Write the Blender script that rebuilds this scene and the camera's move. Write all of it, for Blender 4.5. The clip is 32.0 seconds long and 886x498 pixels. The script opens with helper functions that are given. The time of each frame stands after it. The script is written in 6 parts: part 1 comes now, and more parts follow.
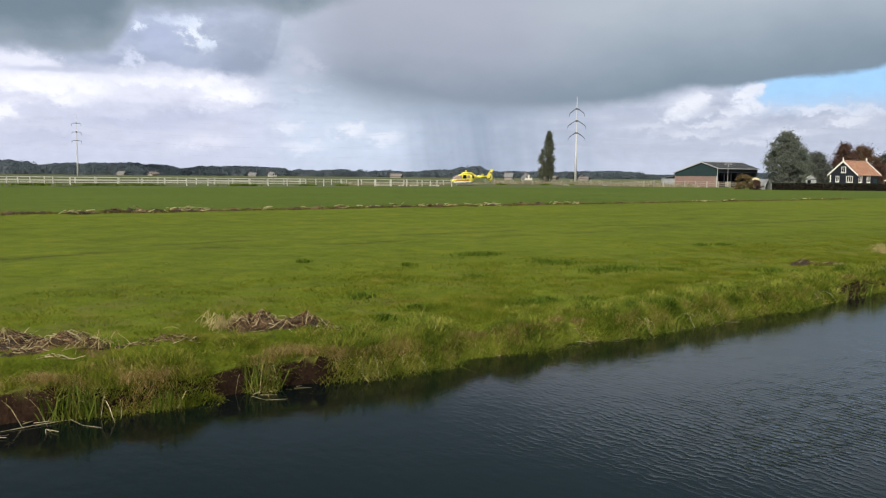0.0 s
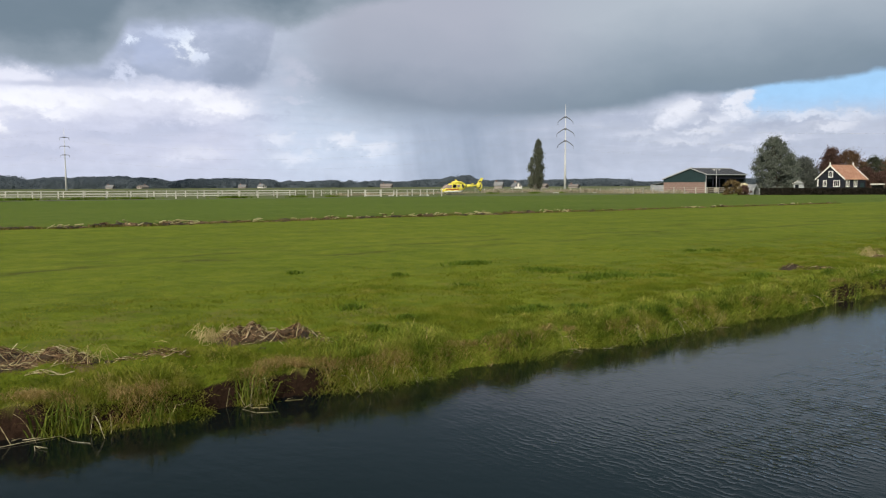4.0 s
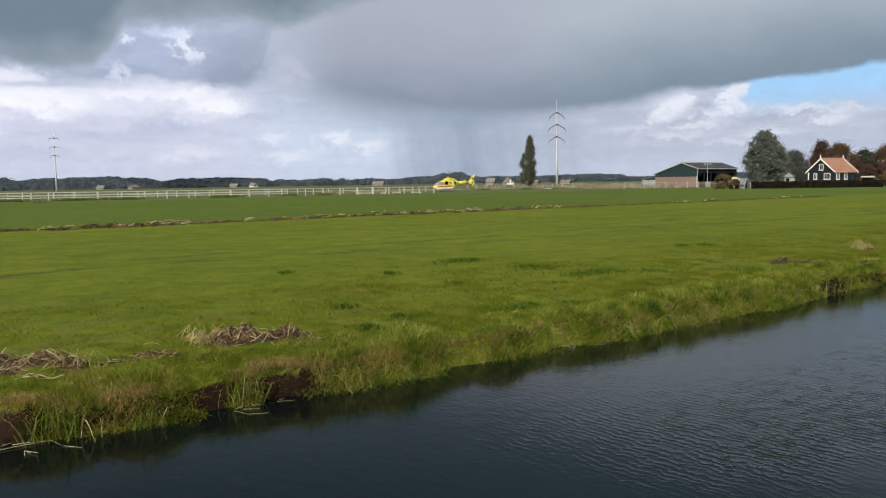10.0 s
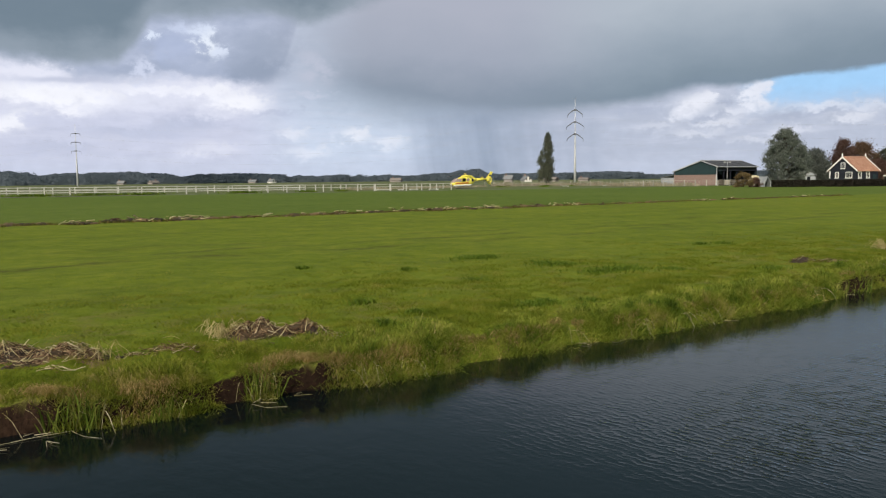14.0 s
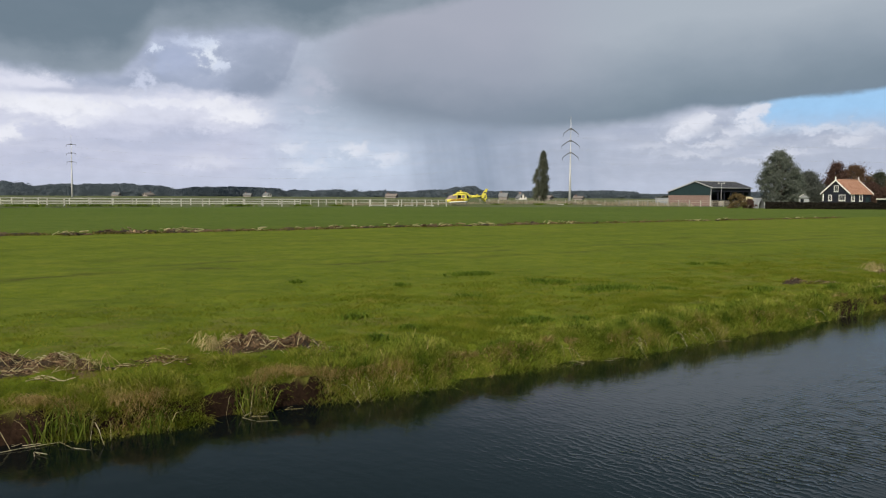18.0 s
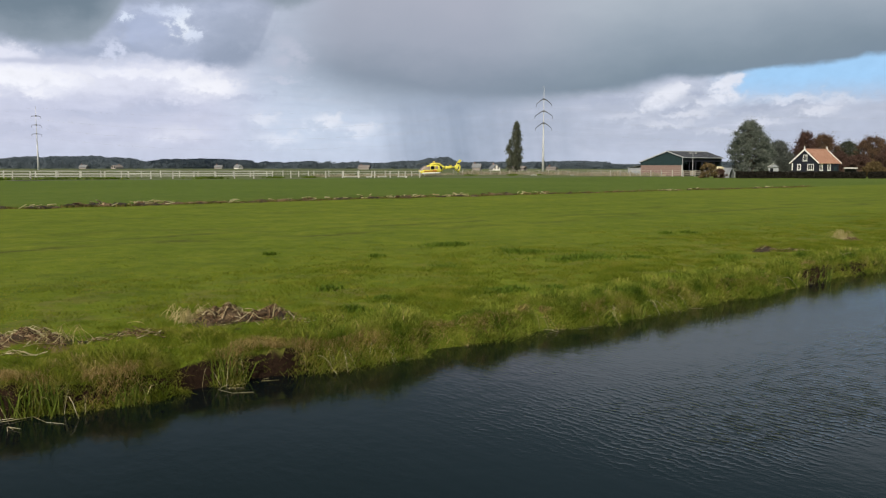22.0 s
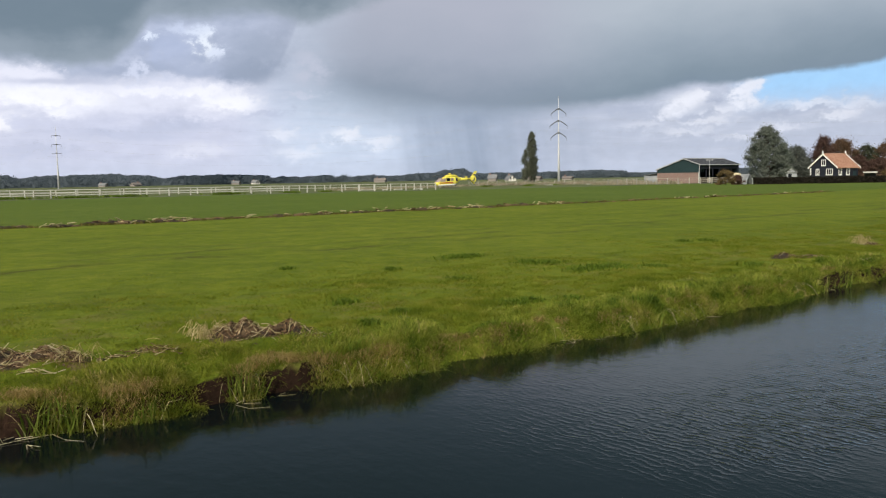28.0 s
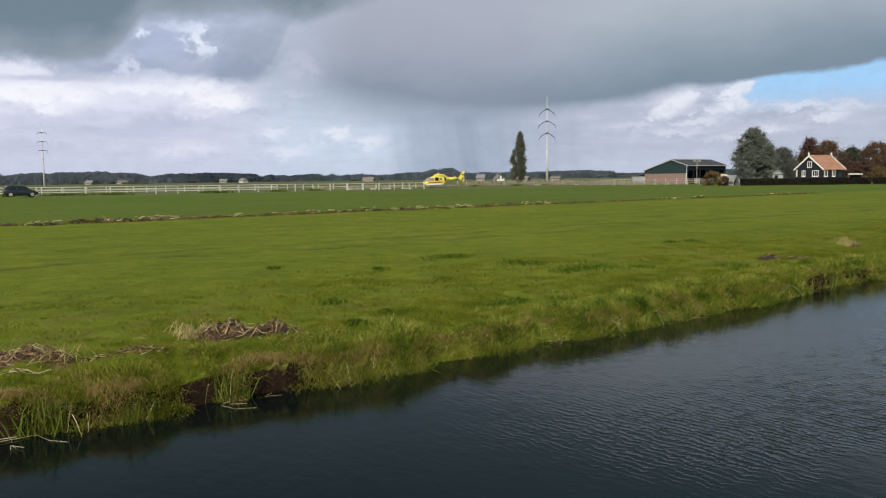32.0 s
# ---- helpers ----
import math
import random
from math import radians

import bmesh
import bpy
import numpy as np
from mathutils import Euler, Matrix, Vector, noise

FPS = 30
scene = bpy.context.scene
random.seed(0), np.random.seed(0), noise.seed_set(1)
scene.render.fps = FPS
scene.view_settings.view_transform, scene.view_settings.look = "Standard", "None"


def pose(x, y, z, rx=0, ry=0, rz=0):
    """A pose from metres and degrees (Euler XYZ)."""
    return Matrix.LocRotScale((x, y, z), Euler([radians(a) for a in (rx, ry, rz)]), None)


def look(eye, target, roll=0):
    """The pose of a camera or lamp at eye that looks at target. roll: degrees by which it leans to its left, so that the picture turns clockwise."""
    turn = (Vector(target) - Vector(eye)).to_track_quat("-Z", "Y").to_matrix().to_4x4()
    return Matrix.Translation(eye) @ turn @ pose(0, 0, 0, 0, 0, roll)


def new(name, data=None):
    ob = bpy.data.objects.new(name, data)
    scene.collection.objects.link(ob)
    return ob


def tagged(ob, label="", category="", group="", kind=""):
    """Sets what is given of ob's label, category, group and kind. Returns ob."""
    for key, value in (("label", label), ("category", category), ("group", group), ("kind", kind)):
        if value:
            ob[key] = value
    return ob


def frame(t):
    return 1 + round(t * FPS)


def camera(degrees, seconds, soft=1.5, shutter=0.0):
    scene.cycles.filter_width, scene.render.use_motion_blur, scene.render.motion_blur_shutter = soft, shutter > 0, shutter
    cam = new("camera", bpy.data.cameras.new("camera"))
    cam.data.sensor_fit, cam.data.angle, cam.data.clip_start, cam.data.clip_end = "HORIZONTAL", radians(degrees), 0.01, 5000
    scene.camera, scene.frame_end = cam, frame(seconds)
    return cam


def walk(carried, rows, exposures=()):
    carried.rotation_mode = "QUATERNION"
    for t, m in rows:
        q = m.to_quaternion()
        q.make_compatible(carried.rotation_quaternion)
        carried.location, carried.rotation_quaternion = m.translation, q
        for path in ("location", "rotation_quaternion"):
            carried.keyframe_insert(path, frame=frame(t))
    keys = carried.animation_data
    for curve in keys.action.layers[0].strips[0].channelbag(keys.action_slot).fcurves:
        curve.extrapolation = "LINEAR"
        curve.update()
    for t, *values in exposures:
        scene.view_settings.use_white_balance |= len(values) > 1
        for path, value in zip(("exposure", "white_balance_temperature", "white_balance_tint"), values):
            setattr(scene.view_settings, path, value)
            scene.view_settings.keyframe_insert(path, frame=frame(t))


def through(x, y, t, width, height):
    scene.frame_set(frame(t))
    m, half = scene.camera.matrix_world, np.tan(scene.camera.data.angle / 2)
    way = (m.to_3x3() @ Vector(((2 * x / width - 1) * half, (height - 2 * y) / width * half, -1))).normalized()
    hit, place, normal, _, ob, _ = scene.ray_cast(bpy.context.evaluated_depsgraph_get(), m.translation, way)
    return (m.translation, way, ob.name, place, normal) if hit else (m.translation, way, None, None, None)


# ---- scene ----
cam = camera(57.98, 32.0, soft=1.2)
walk(cam, [
    (0, pose(-0.037, 0.002, 1.652, 84.72, -0.48, 0.59)),
    (0.5, pose(-0.015, 0.003, 1.652, 84.47, 0.39, -0.04)),
    (1, pose(-0.019, 0.014, 1.652, 84.66, -0.01, -0.94)),
    (1.5, pose(-0.009, 0.010, 1.659, 84.31, 0.45, -0.21)),
    (2, pose(-0.024, 0.011, 1.661, 85.22, 0.99, 0.89)),
    (2.5, pose(-0.021, 0.015, 1.647, 85.19, -0.05, 0.07)),
    (4.5, pose(-0.027, -0.003, 1.659, 85.43, 0.42, -0.08)),
    (5, pose(-0.022, 0.009, 1.662, 84.83, 0.44, 0.38)),
    (5.5, pose(-0.022, 0.013, 1.661, 84.64, 0.22, 0.47)),
    (6, pose(-0.025, 0.007, 1.657, 85.83, -0.19, -0.20)),
    (6.5, pose(-0.041, 0.004, 1.681, 85.19, -1.54, -1.04)),
    (7, pose(-0.020, 0.012, 1.681, 83.76, 0.79, -0.21)),
    (7.5, pose(-0.027, 0.011, 1.676, 85.85, 0.05, -0.85)),
    (8, pose(-0.022, 0.003, 1.663, 85.74, 0.92, -1.26)),
    (8.5, pose(-0.026, -0.002, 1.655, 84.71, 0.39, -1.46)),
    (9, pose(-0.017, 0.012, 1.665, 83.75, 0.77, -0.95)),
    (9.5, pose(0.002, -0.002, 1.667, 84.03, 0.69, -0.64)),
    (10, pose(-0.005, 0.013, 1.668, 85.17, 0.87, -0.69)),
    (10.5, pose(0.001, -0.006, 1.664, 85.55, 1.00, -0.71)),
    (11, pose(-0.011, -0.005, 1.666, 85.86, 0.19, -1.04)),
    (11.5, pose(-0.004, -0.003, 1.663, 85.72, 0.59, -0.34)),
    (12, pose(0.005, 0.001, 1.660, 85.61, 0.66, 0.03)),
    (12.5, pose(0.006, -0.014, 1.660, 84.82, 0.69, 0.18)),
    (13, pose(0.000, 0.000, 1.650, 84.76, 0.65, 0.00)),
    (13.5, pose(-0.008, 0.010, 1.662, 84.64, 0.68, 0.34)),
    (14, pose(-0.005, -0.007, 1.663, 84.96, 0.59, 0.56)),
    (14.5, pose(-0.003, 0.006, 1.659, 85.41, 0.59, 0.98)),
    (16.5, pose(0.010, -0.007, 1.652, 85.61, 0.58, 3.00)),
    (17, pose(0.008, -0.012, 1.660, 85.83, -0.47, 1.05)),
    (17.5, pose(-0.000, -0.020, 1.656, 85.92, -0.44, 0.05)),
    (18, pose(-0.002, -0.013, 1.656, 86.14, -0.31, 0.22)),
    (18.5, pose(-0.003, -0.010, 1.655, 85.91, -0.15, -0.00)),
    (19, pose(-0.003, -0.014, 1.652, 85.91, 0.07, 0.09)),
    (19.5, pose(-0.007, -0.024, 1.657, 85.98, -0.13, -0.13)),
    (20, pose(-0.008, -0.021, 1.657, 86.11, 0.13, 0.08)),
    (20.5, pose(0.003, -0.026, 1.655, 86.30, -0.14, 0.16)),
    (21, pose(-0.002, -0.016, 1.650, 85.11, -0.51, -1.67)),
    (21.5, pose(-0.032, -0.013, 1.651, 84.78, -0.73, -1.89)),
    (22, pose(-0.015, -0.010, 1.645, 84.09, -0.04, -1.68)),
    (22.5, pose(-0.021, -0.011, 1.659, 85.41, -0.38, -2.40)),
    (23, pose(-0.012, -0.012, 1.653, 84.98, -0.02, -1.05)),
    (23.5, pose(-0.052, -0.005, 1.647, 86.06, -0.10, 0.03)),
    (24, pose(-0.024, 0.002, 1.650, 86.56, -1.42, 2.07)),
    (24.5, pose(-0.023, -0.004, 1.657, 86.14, -1.33, 0.89)),
    (25, pose(-0.007, -0.012, 1.671, 86.55, -0.53, 0.50)),
    (25.5, pose(-0.017, 0.001, 1.655, 85.83, 0.13, 1.03)),
    (27.5, pose(0.020, -0.010, 1.658, 83.83, 0.92, 0.09)),
    (28, pose(0.013, -0.010, 1.652, 84.93, 1.01, -0.56)),
    (28.5, pose(0.009, -0.015, 1.657, 84.72, 0.61, -1.25)),
    (29, pose(0.017, -0.007, 1.660, 84.76, 0.90, -0.51)),
    (29.5, pose(0.006, -0.009, 1.663, 84.83, 0.52, 0.20)),
    (30, pose(0.008, -0.009, 1.663, 85.36, 0.32, -0.57)),
    (30.5, pose(0.012, -0.008, 1.666, 84.75, 0.22, -1.20)),
    (31, pose(0.012, -0.010, 1.657, 85.31, 0.67, -0.94)),
    (31.5, pose(0.021, -0.012, 1.663, 84.83, 0.60, -0.90)),
    (32, pose(0.019, -0.013, 1.664, 84.88, 0.70, -1.38)),
], exposures=[(0, 0.12, 6400, 9), (6, 0.02, 6400, 9), (13, 0.03, 6400, 9), (17, -0.10, 6400, 9), (19, -0.13, 6400, 9), (20, -0.13, 6400, 9), (22, -0.03, 6400, 9), (24, -0.12, 6400, 9), (25, -0.12, 6400, 9), (28, 0.08, 6400, 9), (30, -0.02, 6400, 9), (32, -0.02, 6400, 9)])

# ---- small builders ----


def lin(r, g, b):
    return tuple(((c / 255 + 0.055) / 1.055) ** 2.4 if c > 10 else c / 255 / 12.92 for c in (r, g, b)) + (1.0,)


class Nodes:
    """Short notation for shader nodes."""

    def __init__(self, tree):
        self.t = tree
        tree.nodes.clear()

    def put(self, sock, value):
        if isinstance(value, bpy.types.NodeSocket):
            self.t.links.new(value, sock)
        elif value is not None:
            sock.default_value = value

    def add(self, kind, *ins, **props):
        n = self.t.nodes.new(kind)
        for k, v in props.items():
            setattr(n, k, v)
        for k, v in enumerate(ins):
            self.put(n.inputs[k], v)
        return n

    def m(self, op, a, b=0.0, c=0.0):
        n = self.t.nodes.new("ShaderNodeMath")
        n.operation = op
        for k, v in enumerate((a, b, c)):
            self.put(n.inputs[k], v)
        return n.outputs[0]

    def sum(self, *a):
        r = a[0]
        for b in a[1:]:
            r = self.m("ADD", r, b)
        return r

    def mul(self, *a):
        r = a[0]
        for b in a[1:]:
            r = self.m("MULTIPLY", r, b)
        return r

    def step(self, x, lo, hi, y0=0.0, y1=1.0):
        n = self.t.nodes.new("ShaderNodeMapRange")
        n.interpolation_type = "SMOOTHSTEP"
        for k, v in enumerate((x, lo, hi, y0, y1)):
            self.put(n.inputs[k], v)
        return n.outputs[0]

    def line(self, x, lo, hi, y0, y1):
        n = self.t.nodes.new("ShaderNodeMapRange")
        for k, v in enumerate((x, lo, hi, y0, y1)):
            self.put(n.inputs[k], v)
        return n.outputs[0]

    def bends(self, x, pts):
        """A line with bends through pts."""
        r = pts[0][1]
        for (a, u), (b, v) in zip(pts, pts[1:]):
            r = self.m("ADD", self.line(x, a, b, 0.0, v - u), r)
        return r

    def mix(self, f, a, b):
        n = self.t.nodes.new("ShaderNodeMix")
        n.data_type = "RGBA"
        self.put(n.inputs[0], f), self.put(n.inputs[6], a), self.put(n.inputs[7], b)
        return n.outputs[2]

    def noise(self, vec, scale, detail=4.0, rough=0.55, warp=0.0):
        n = self.t.nodes.new("ShaderNodeTexNoise")
        self.put(n.inputs["Vector"], vec)
        n.inputs["Scale"].default_value, n.inputs["Detail"].default_value = scale, detail
        n.inputs["Roughness"].default_value, n.inputs["Distortion"].default_value = rough, warp
        return n.outputs[0]

    def xyz(self, x, y, z=0.0):
        return self.add("ShaderNodeCombineXYZ", x, y, z).outputs[0]

    def ramp(self, f, *stops):
        n = self.t.nodes.new("ShaderNodeValToRGB")
        e = n.color_ramp.elements
        while len(e) < len(stops):
            e.new(0.5)
        for el, (p, c) in zip(e, stops):
            el.position, el.color = p, (*c[:3], 1)
        self.put(n.inputs[0], f)
        return n.outputs[0]


# ---- world, sun, clouds ----
SUN_EL, SUN_AZ = 34.0, 201.0      # degrees; compass turn from the view's straight ahead
sun = new("sun", bpy.data.lights.new("sun", "SUN"))
sun.data.energy, sun.data.angle, sun.data.color = 4.7, radians(2.5), (1.0, 0.90, 0.74)
sd = Vector((math.sin(radians(SUN_AZ)) * math.cos(radians(SUN_EL)), math.cos(radians(SUN_AZ)) * math.cos(radians(SUN_EL)), math.sin(radians(SUN_EL))))
sun.matrix_world = look(sd * 50, (0, 0, 0))

world = bpy.data.worlds.new("world")
scene.world = world
world.use_nodes = True
N = Nodes(world.node_tree)
sky = N.add("ShaderNodeTexSky", sky_type="NISHITA", sun_disc=False)
sky.sun_elevation, sky.sun_rotation = radians(SUN_EL), radians(SUN_AZ)
gen = N.add("ShaderNodeTexCoord").outputs["Generated"]
wn = N.noise(gen, 2.3, 6.0, 0.6, 0.6)
grey = N.ramp(N.noise(gen, 1.1, 5.0), (0.3, lin(128, 134, 143)), (0.75, lin(188, 190, 196)))
bgs = N.add("ShaderNodeBackground", sky.outputs[0], 0.06)
bgc = N.add("ShaderNodeBackground", grey, 0.8)
mixw = N.add("ShaderNodeMixShader", N.step(wn, 0.36, 0.56), bgs.outputs[0], bgc.outputs[0])
N.add("ShaderNodeOutputWorld", mixw.outputs[0])


def material(name):
    mt = bpy.data.materials.new(name)
    mt.use_nodes = True
    return mt, Nodes(mt.node_tree)


# The cloud deck ahead: a shell that comes nearer overhead, so that its drift shows as it does in a flat deck of cloud.
EYE = 1.65
DECK = 300.0


def cloud_shell():
    verts, faces, na = [], [], 60
    els = [-0.6, 0.0] + [0.5 * 1.12 ** k for k in range(40)]
    els = [e for e in els if e < 32] + [32]
    for e in els:
        d = min(4300.0, DECK / math.tan(radians(max(e, 0.1))))
        for k in range(na + 1):
            a = radians(-52 + 104 * k / na)
            verts.append((math.sin(a) * d, math.cos(a) * d, d * math.tan(radians(e))))
    for i in range(len(els) - 1):
        for k in range(na):
            a = i * (na + 1) + k
            faces.append((a, a + 1, a + na + 2, a + na + 1))
    me = bpy.data.meshes.new("cloud_backdrop")
    me.from_pydata(verts, [], faces)
    me.polygons.foreach_set("use_smooth", [True] * len(faces))
    mt, n = material("clouds")
    ob = n.add("ShaderNodeTexCoord").outputs["Object"]
    sp = n.add("ShaderNodeSeparateXYZ", ob)
    x, y, z = sp.outputs
    az = n.mul(n.m("ARCTAN2", x, y), 57.2958)
    el = n.mul(n.m("ARCTAN2", z, n.m("SQRT", n.sum(n.mul(x, x), n.mul(y, y)))), 57.2958)
    flat = n.xyz(az, n.mul(el, 1.7))
    w1 = n.m("SUBTRACT", n.noise(flat, 0.16, 5.0, 0.55), 0.5)
    w2 = n.m("SUBTRACT", n.noise(n.xyz(az, n.mul(el, 1.5), 7.3), 0.5, 6.0, 0.6), 0.5)
    w3 = n.m("SUBTRACT", n.noise(n.xyz(az, n.mul(el, 2.4), 3.1), 0.32, 5.0, 0.55, 0.2), 0.5)
    A = n.sum(az, n.mul(w2, 2.2))            # ragged copies of the two angles
    E = n.sum(el, n.mul(w2, 1.3))
    w4 = n.m("SUBTRACT", n.noise(n.xyz(az, n.mul(el, 1.3), 11.0), 1.1, 6.0, 0.62, 0.1), 0.5)
    Ab = n.sum(az, n.mul(w4, 3.2), n.mul(w2, 2.0))
    Eb = n.sum(el, n.mul(w4, 1.5), n.mul(w2, 1.2))
    As = n.sum(az, n.mul(w1, 3.0))
    Es = n.sum(el, n.mul(w1, 1.2))

    def blob(a0, e0, ra, re, A=Ab, E=Eb):
        u = n.mul(n.m("SUBTRACT", A, a0), 1 / ra)
        v = n.mul(n.m("SUBTRACT", E, e0), 1 / re)
        return n.m("EXPONENT", n.mul(n.sum(n.mul(u, u), n.mul(v, v)), -1.0))

    def lay(col, f, c, k=1.0):
        return n.mix(n.mul(f, k) if k != 1.0 else f, col, lin(*c))

    # haze and the far, low clouds: lavender, then paler and bluer, then grey behind the rain
    thin = n.noise(n.xyz(n.mul(az, 0.30), n.mul(el, 1.9), 4.0), 1.0, 5.0, 0.6, 0.3)
    col = n.mix(n.step(As, -16.0, -8.0), lin(209, 209, 226), lin(205, 213, 229))
    col = lay(col, n.step(As, -1.0, 8.0), (190, 194, 209))
    col = lay(col, n.step(el, 2.4, 0.2), (201, 205, 221), 0.55)
    col = lay(col, n.mul(n.step(thin, 0.45, 0.75), n.step(el, 0.3, 1.6)), (222, 221, 234), 0.32)
    col = lay(col, n.mul(n.step(thin, 0.50, 0.25), n.step(el, 0.3, 1.6)), (188, 191, 210), 0.30)
    # white banks on the one side
    bank = n.mul(n.step(n.sum(E, n.mul(w3, 2.6)), 3.9, 5.3), n.step(A, -11.5, -14.5))
    col = lay(col, bank, (229, 227, 239), 0.9)
    for a0, e0, ra, re, k in ((-26.8, 5.6, 3.3, 0.62, 1.0), (-24.2, 5.35, 1.6, 0.40, 0.8), (-14.6, 5.3, 1.7, 0.55, 1.0), (-16.6, 6.0, 1.3, 0.35, 0.8), (-25.2, 4.6, 1.0, 0.25, 0.8), (-28.8, 3.7, 0.9, 0.5, 0.9),
                              (-20.0, 6.1, 2.2, 0.30, 0.6), (-6.8, 3.1, 0.9, 0.45, 0.6), (-4.4, 2.6, 1.0, 0.4, 0.45), (-11.0, 3.3, 1.0, 0.4, 0.4), (-10.0, 2.0, 1.5, 0.35, 0.35), (-16.5, 2.2, 1.6, 0.4, 0.3)):
        col = lay(col, n.step(blob(a0, e0, ra * 1.2, re * 1.2), 0.0, 1.0), (251, 247, 251), k)
    for a0, e0, ra, re, k in ((-18.2, 3.8, 2.4, 0.55, 0.55), (-21.5, 3.2, 3.4, 0.5, 0.45), (-26.5, 2.2, 2.4, 0.4, 0.35), (-12.5, 4.6, 2.0, 0.3, 0.45)):
        col = lay(col, n.step(blob(a0, e0, ra, re), 0.1, 0.9), (186, 190, 210), k)
    # the blue gap with its heaps on the other side
    blue = n.mul(n.step(n.sum(As, n.mul(w2, 2.0)), 19.0, 22.4), n.step(E, 3.6, 5.9))
    col = lay(col, blue, (170, 209, 244))
    for a0, e0, ra, re, k in ((16.6, 4.75, 0.95, 0.55, 1.0), (17.5, 5.15, 0.8, 0.35, 0.95), (15.6, 4.2, 0.7, 0.4, 0.7), (20.5, 5.45, 0.7, 0.75, 0.9), (20.9, 4.6, 0.8, 0.4, 0.8), (19.3, 4.3, 1.0, 0.35, 0.6), (18.4, 3.6, 1.6, 0.30, 0.6), (24.6, 4.4, 1.9, 0.32, 0.55),
                              (26.3, 3.6, 1.2, 0.3, 0.65), (23.0, 3.0, 1.3, 0.25, 0.5), (27.6, 4.2, 1.2, 0.3, 0.45), (17.0, 2.9, 1.8, 0.25, 0.45), (20.6, 2.4, 1.6, 0.22, 0.4), (14.2, 3.4, 1.2, 0.25, 0.35)):
        col = lay(col, n.step(blob(a0, e0, ra * 1.15, re * 1.15), 0.0, 1.0), (238, 236, 243), k)
    for a0, e0, ra, re, k in ((18.6, 4.85, 0.7, 0.4, 0.55), (17.8, 3.9, 1.2, 0.22, 0.5), (22.5, 3.7, 1.6, 0.25, 0.45), (25.0, 3.9, 1.6, 0.2, 0.4), (13.0, 4.5, 2.2, 0.4, 0.4)):
        col = lay(col, n.step(blob(a0, e0, ra, re), 0.1, 0.9), (172, 178, 197), k)
    # mid cloud over the white banks
    mid = n.step(n.sum(n.m("SUBTRACT", E, n.bends(az, [(-30, 7.6), (-26, 7.4), (-25, 6.6), (-21, 6.6), (-18.6, 6.95), (-16.5, 6.8), (-14.2, 6.45), (-12.4, 6.9), (-11.6, 8.0), (-10.6, 10.5)])), n.mul(w3, 0.5)), -0.35, 0.55)
    mid = n.mul(mid, n.step(A, -8.6, -11.8))
    col = n.mix(mid, col, n.mix(n.step(n.sum(w3, n.mul(w2, 0.5)), -0.2, 0.2), lin(170, 177, 197), lin(190, 195, 214)))
    puff = n.step(blob(-27.4, 7.0, 2.2, 0.42), 0.15, 0.8)
    col = lay(col, puff, (236, 233, 243), 0.85)
    col = lay(col, n.step(blob(-25.6, 6.45, 3.4, 0.24, As, Es), 0.0, 1.0), (186, 189, 208), 0.6)
    for a0, e0, ra, re, k, c in ((-13.6, 7.5, 2.0, 0.85, 0.85, (149, 158, 177)), (-13.0, 9.0, 2.2, 1.2, 0.7, (160, 168, 186)), (-17.4, 7.6, 2.2, 0.6, 0.5, (170, 178, 200)), (-18.9, 9.0, 1.6, 1.0, 0.6, (178, 187, 214)),
                                 (-21.0, 7.3, 0.55, 0.7, 0.75, (222, 224, 241)), (-19.2, 7.0, 1.0, 0.2, 0.4, (214, 216, 234)), (-20.2, 9.6, 0.35, 0.3, 0.9, (228, 233, 247)), (-17.9, 10.15, 1.2, 0.25, 0.6, (214, 220, 240)),
                                 (-16.9, 9.9, 0.6, 0.5, 0.7, (226, 231, 246)), (-16.6, 9.1, 0.5, 0.75, 0.85, (243, 245, 252)), (-16.0, 8.6, 0.4, 0.4, 0.8, (228, 232, 246))):
        col = lay(col, n.step(blob(a0, e0, ra * 1.15, re * 1.15), 0.0, 1.0), c, k)
    # the broad grey deck with its dark hem
    hem = n.bends(az, [(-14, 6.4), (-8, 5.4), (-4, 4.8), (3.4, 4.35), (8.1, 4.5), (12, 5.1), (15.7, 5.75), (20.7, 6.1), (23, 6.4), (28.3, 6.8), (45, 8.8)])
    over = n.sum(n.m("SUBTRACT", Es, hem), n.mul(w2, 0.5))
    deck = n.mul(n.step(over, n.bends(az, [(-10, -2.6), (-3, -2.0), (4, -0.9), (14, -0.5), (20, -0.22)]), n.bends(az, [(-10, 2.6), (-3, 1.6), (4, 0.8), (14, 0.5), (20, 0.26)])), n.step(n.sum(As, n.mul(w2, 2.0)), -15.5, -5.0))
    lilac = n.ramp(n.line(n.sum(over, n.mul(w1, 2.2)), -0.4, 7.0, 0.0, 1.0), (0.0, lin(136, 147, 160)), (0.22, lin(143, 152, 166)), (0.55, lin(165, 169, 182)), (1.0, lin(177, 178, 190)))
    cool = n.ramp(n.line(n.sum(over, n.mul(w1, 1.4)), -0.2, 6.0, 0.0, 1.0), (0.0, lin(128, 142, 156)), (0.18, lin(134, 147, 159)), (0.5, lin(154, 164, 175)), (1.0, lin(182, 188, 196)))
    col = n.mix(deck, col, n.mix(n.step(As, 2.0, 15.0), lilac, cool))
    col = lay(col, n.mul(n.step(blob(-9.5, 7.6, 1.8, 1.4, As, Es), 0.1, 0.9), n.step(w2, -0.16, 0.10)), (196, 197, 211), 0.8)
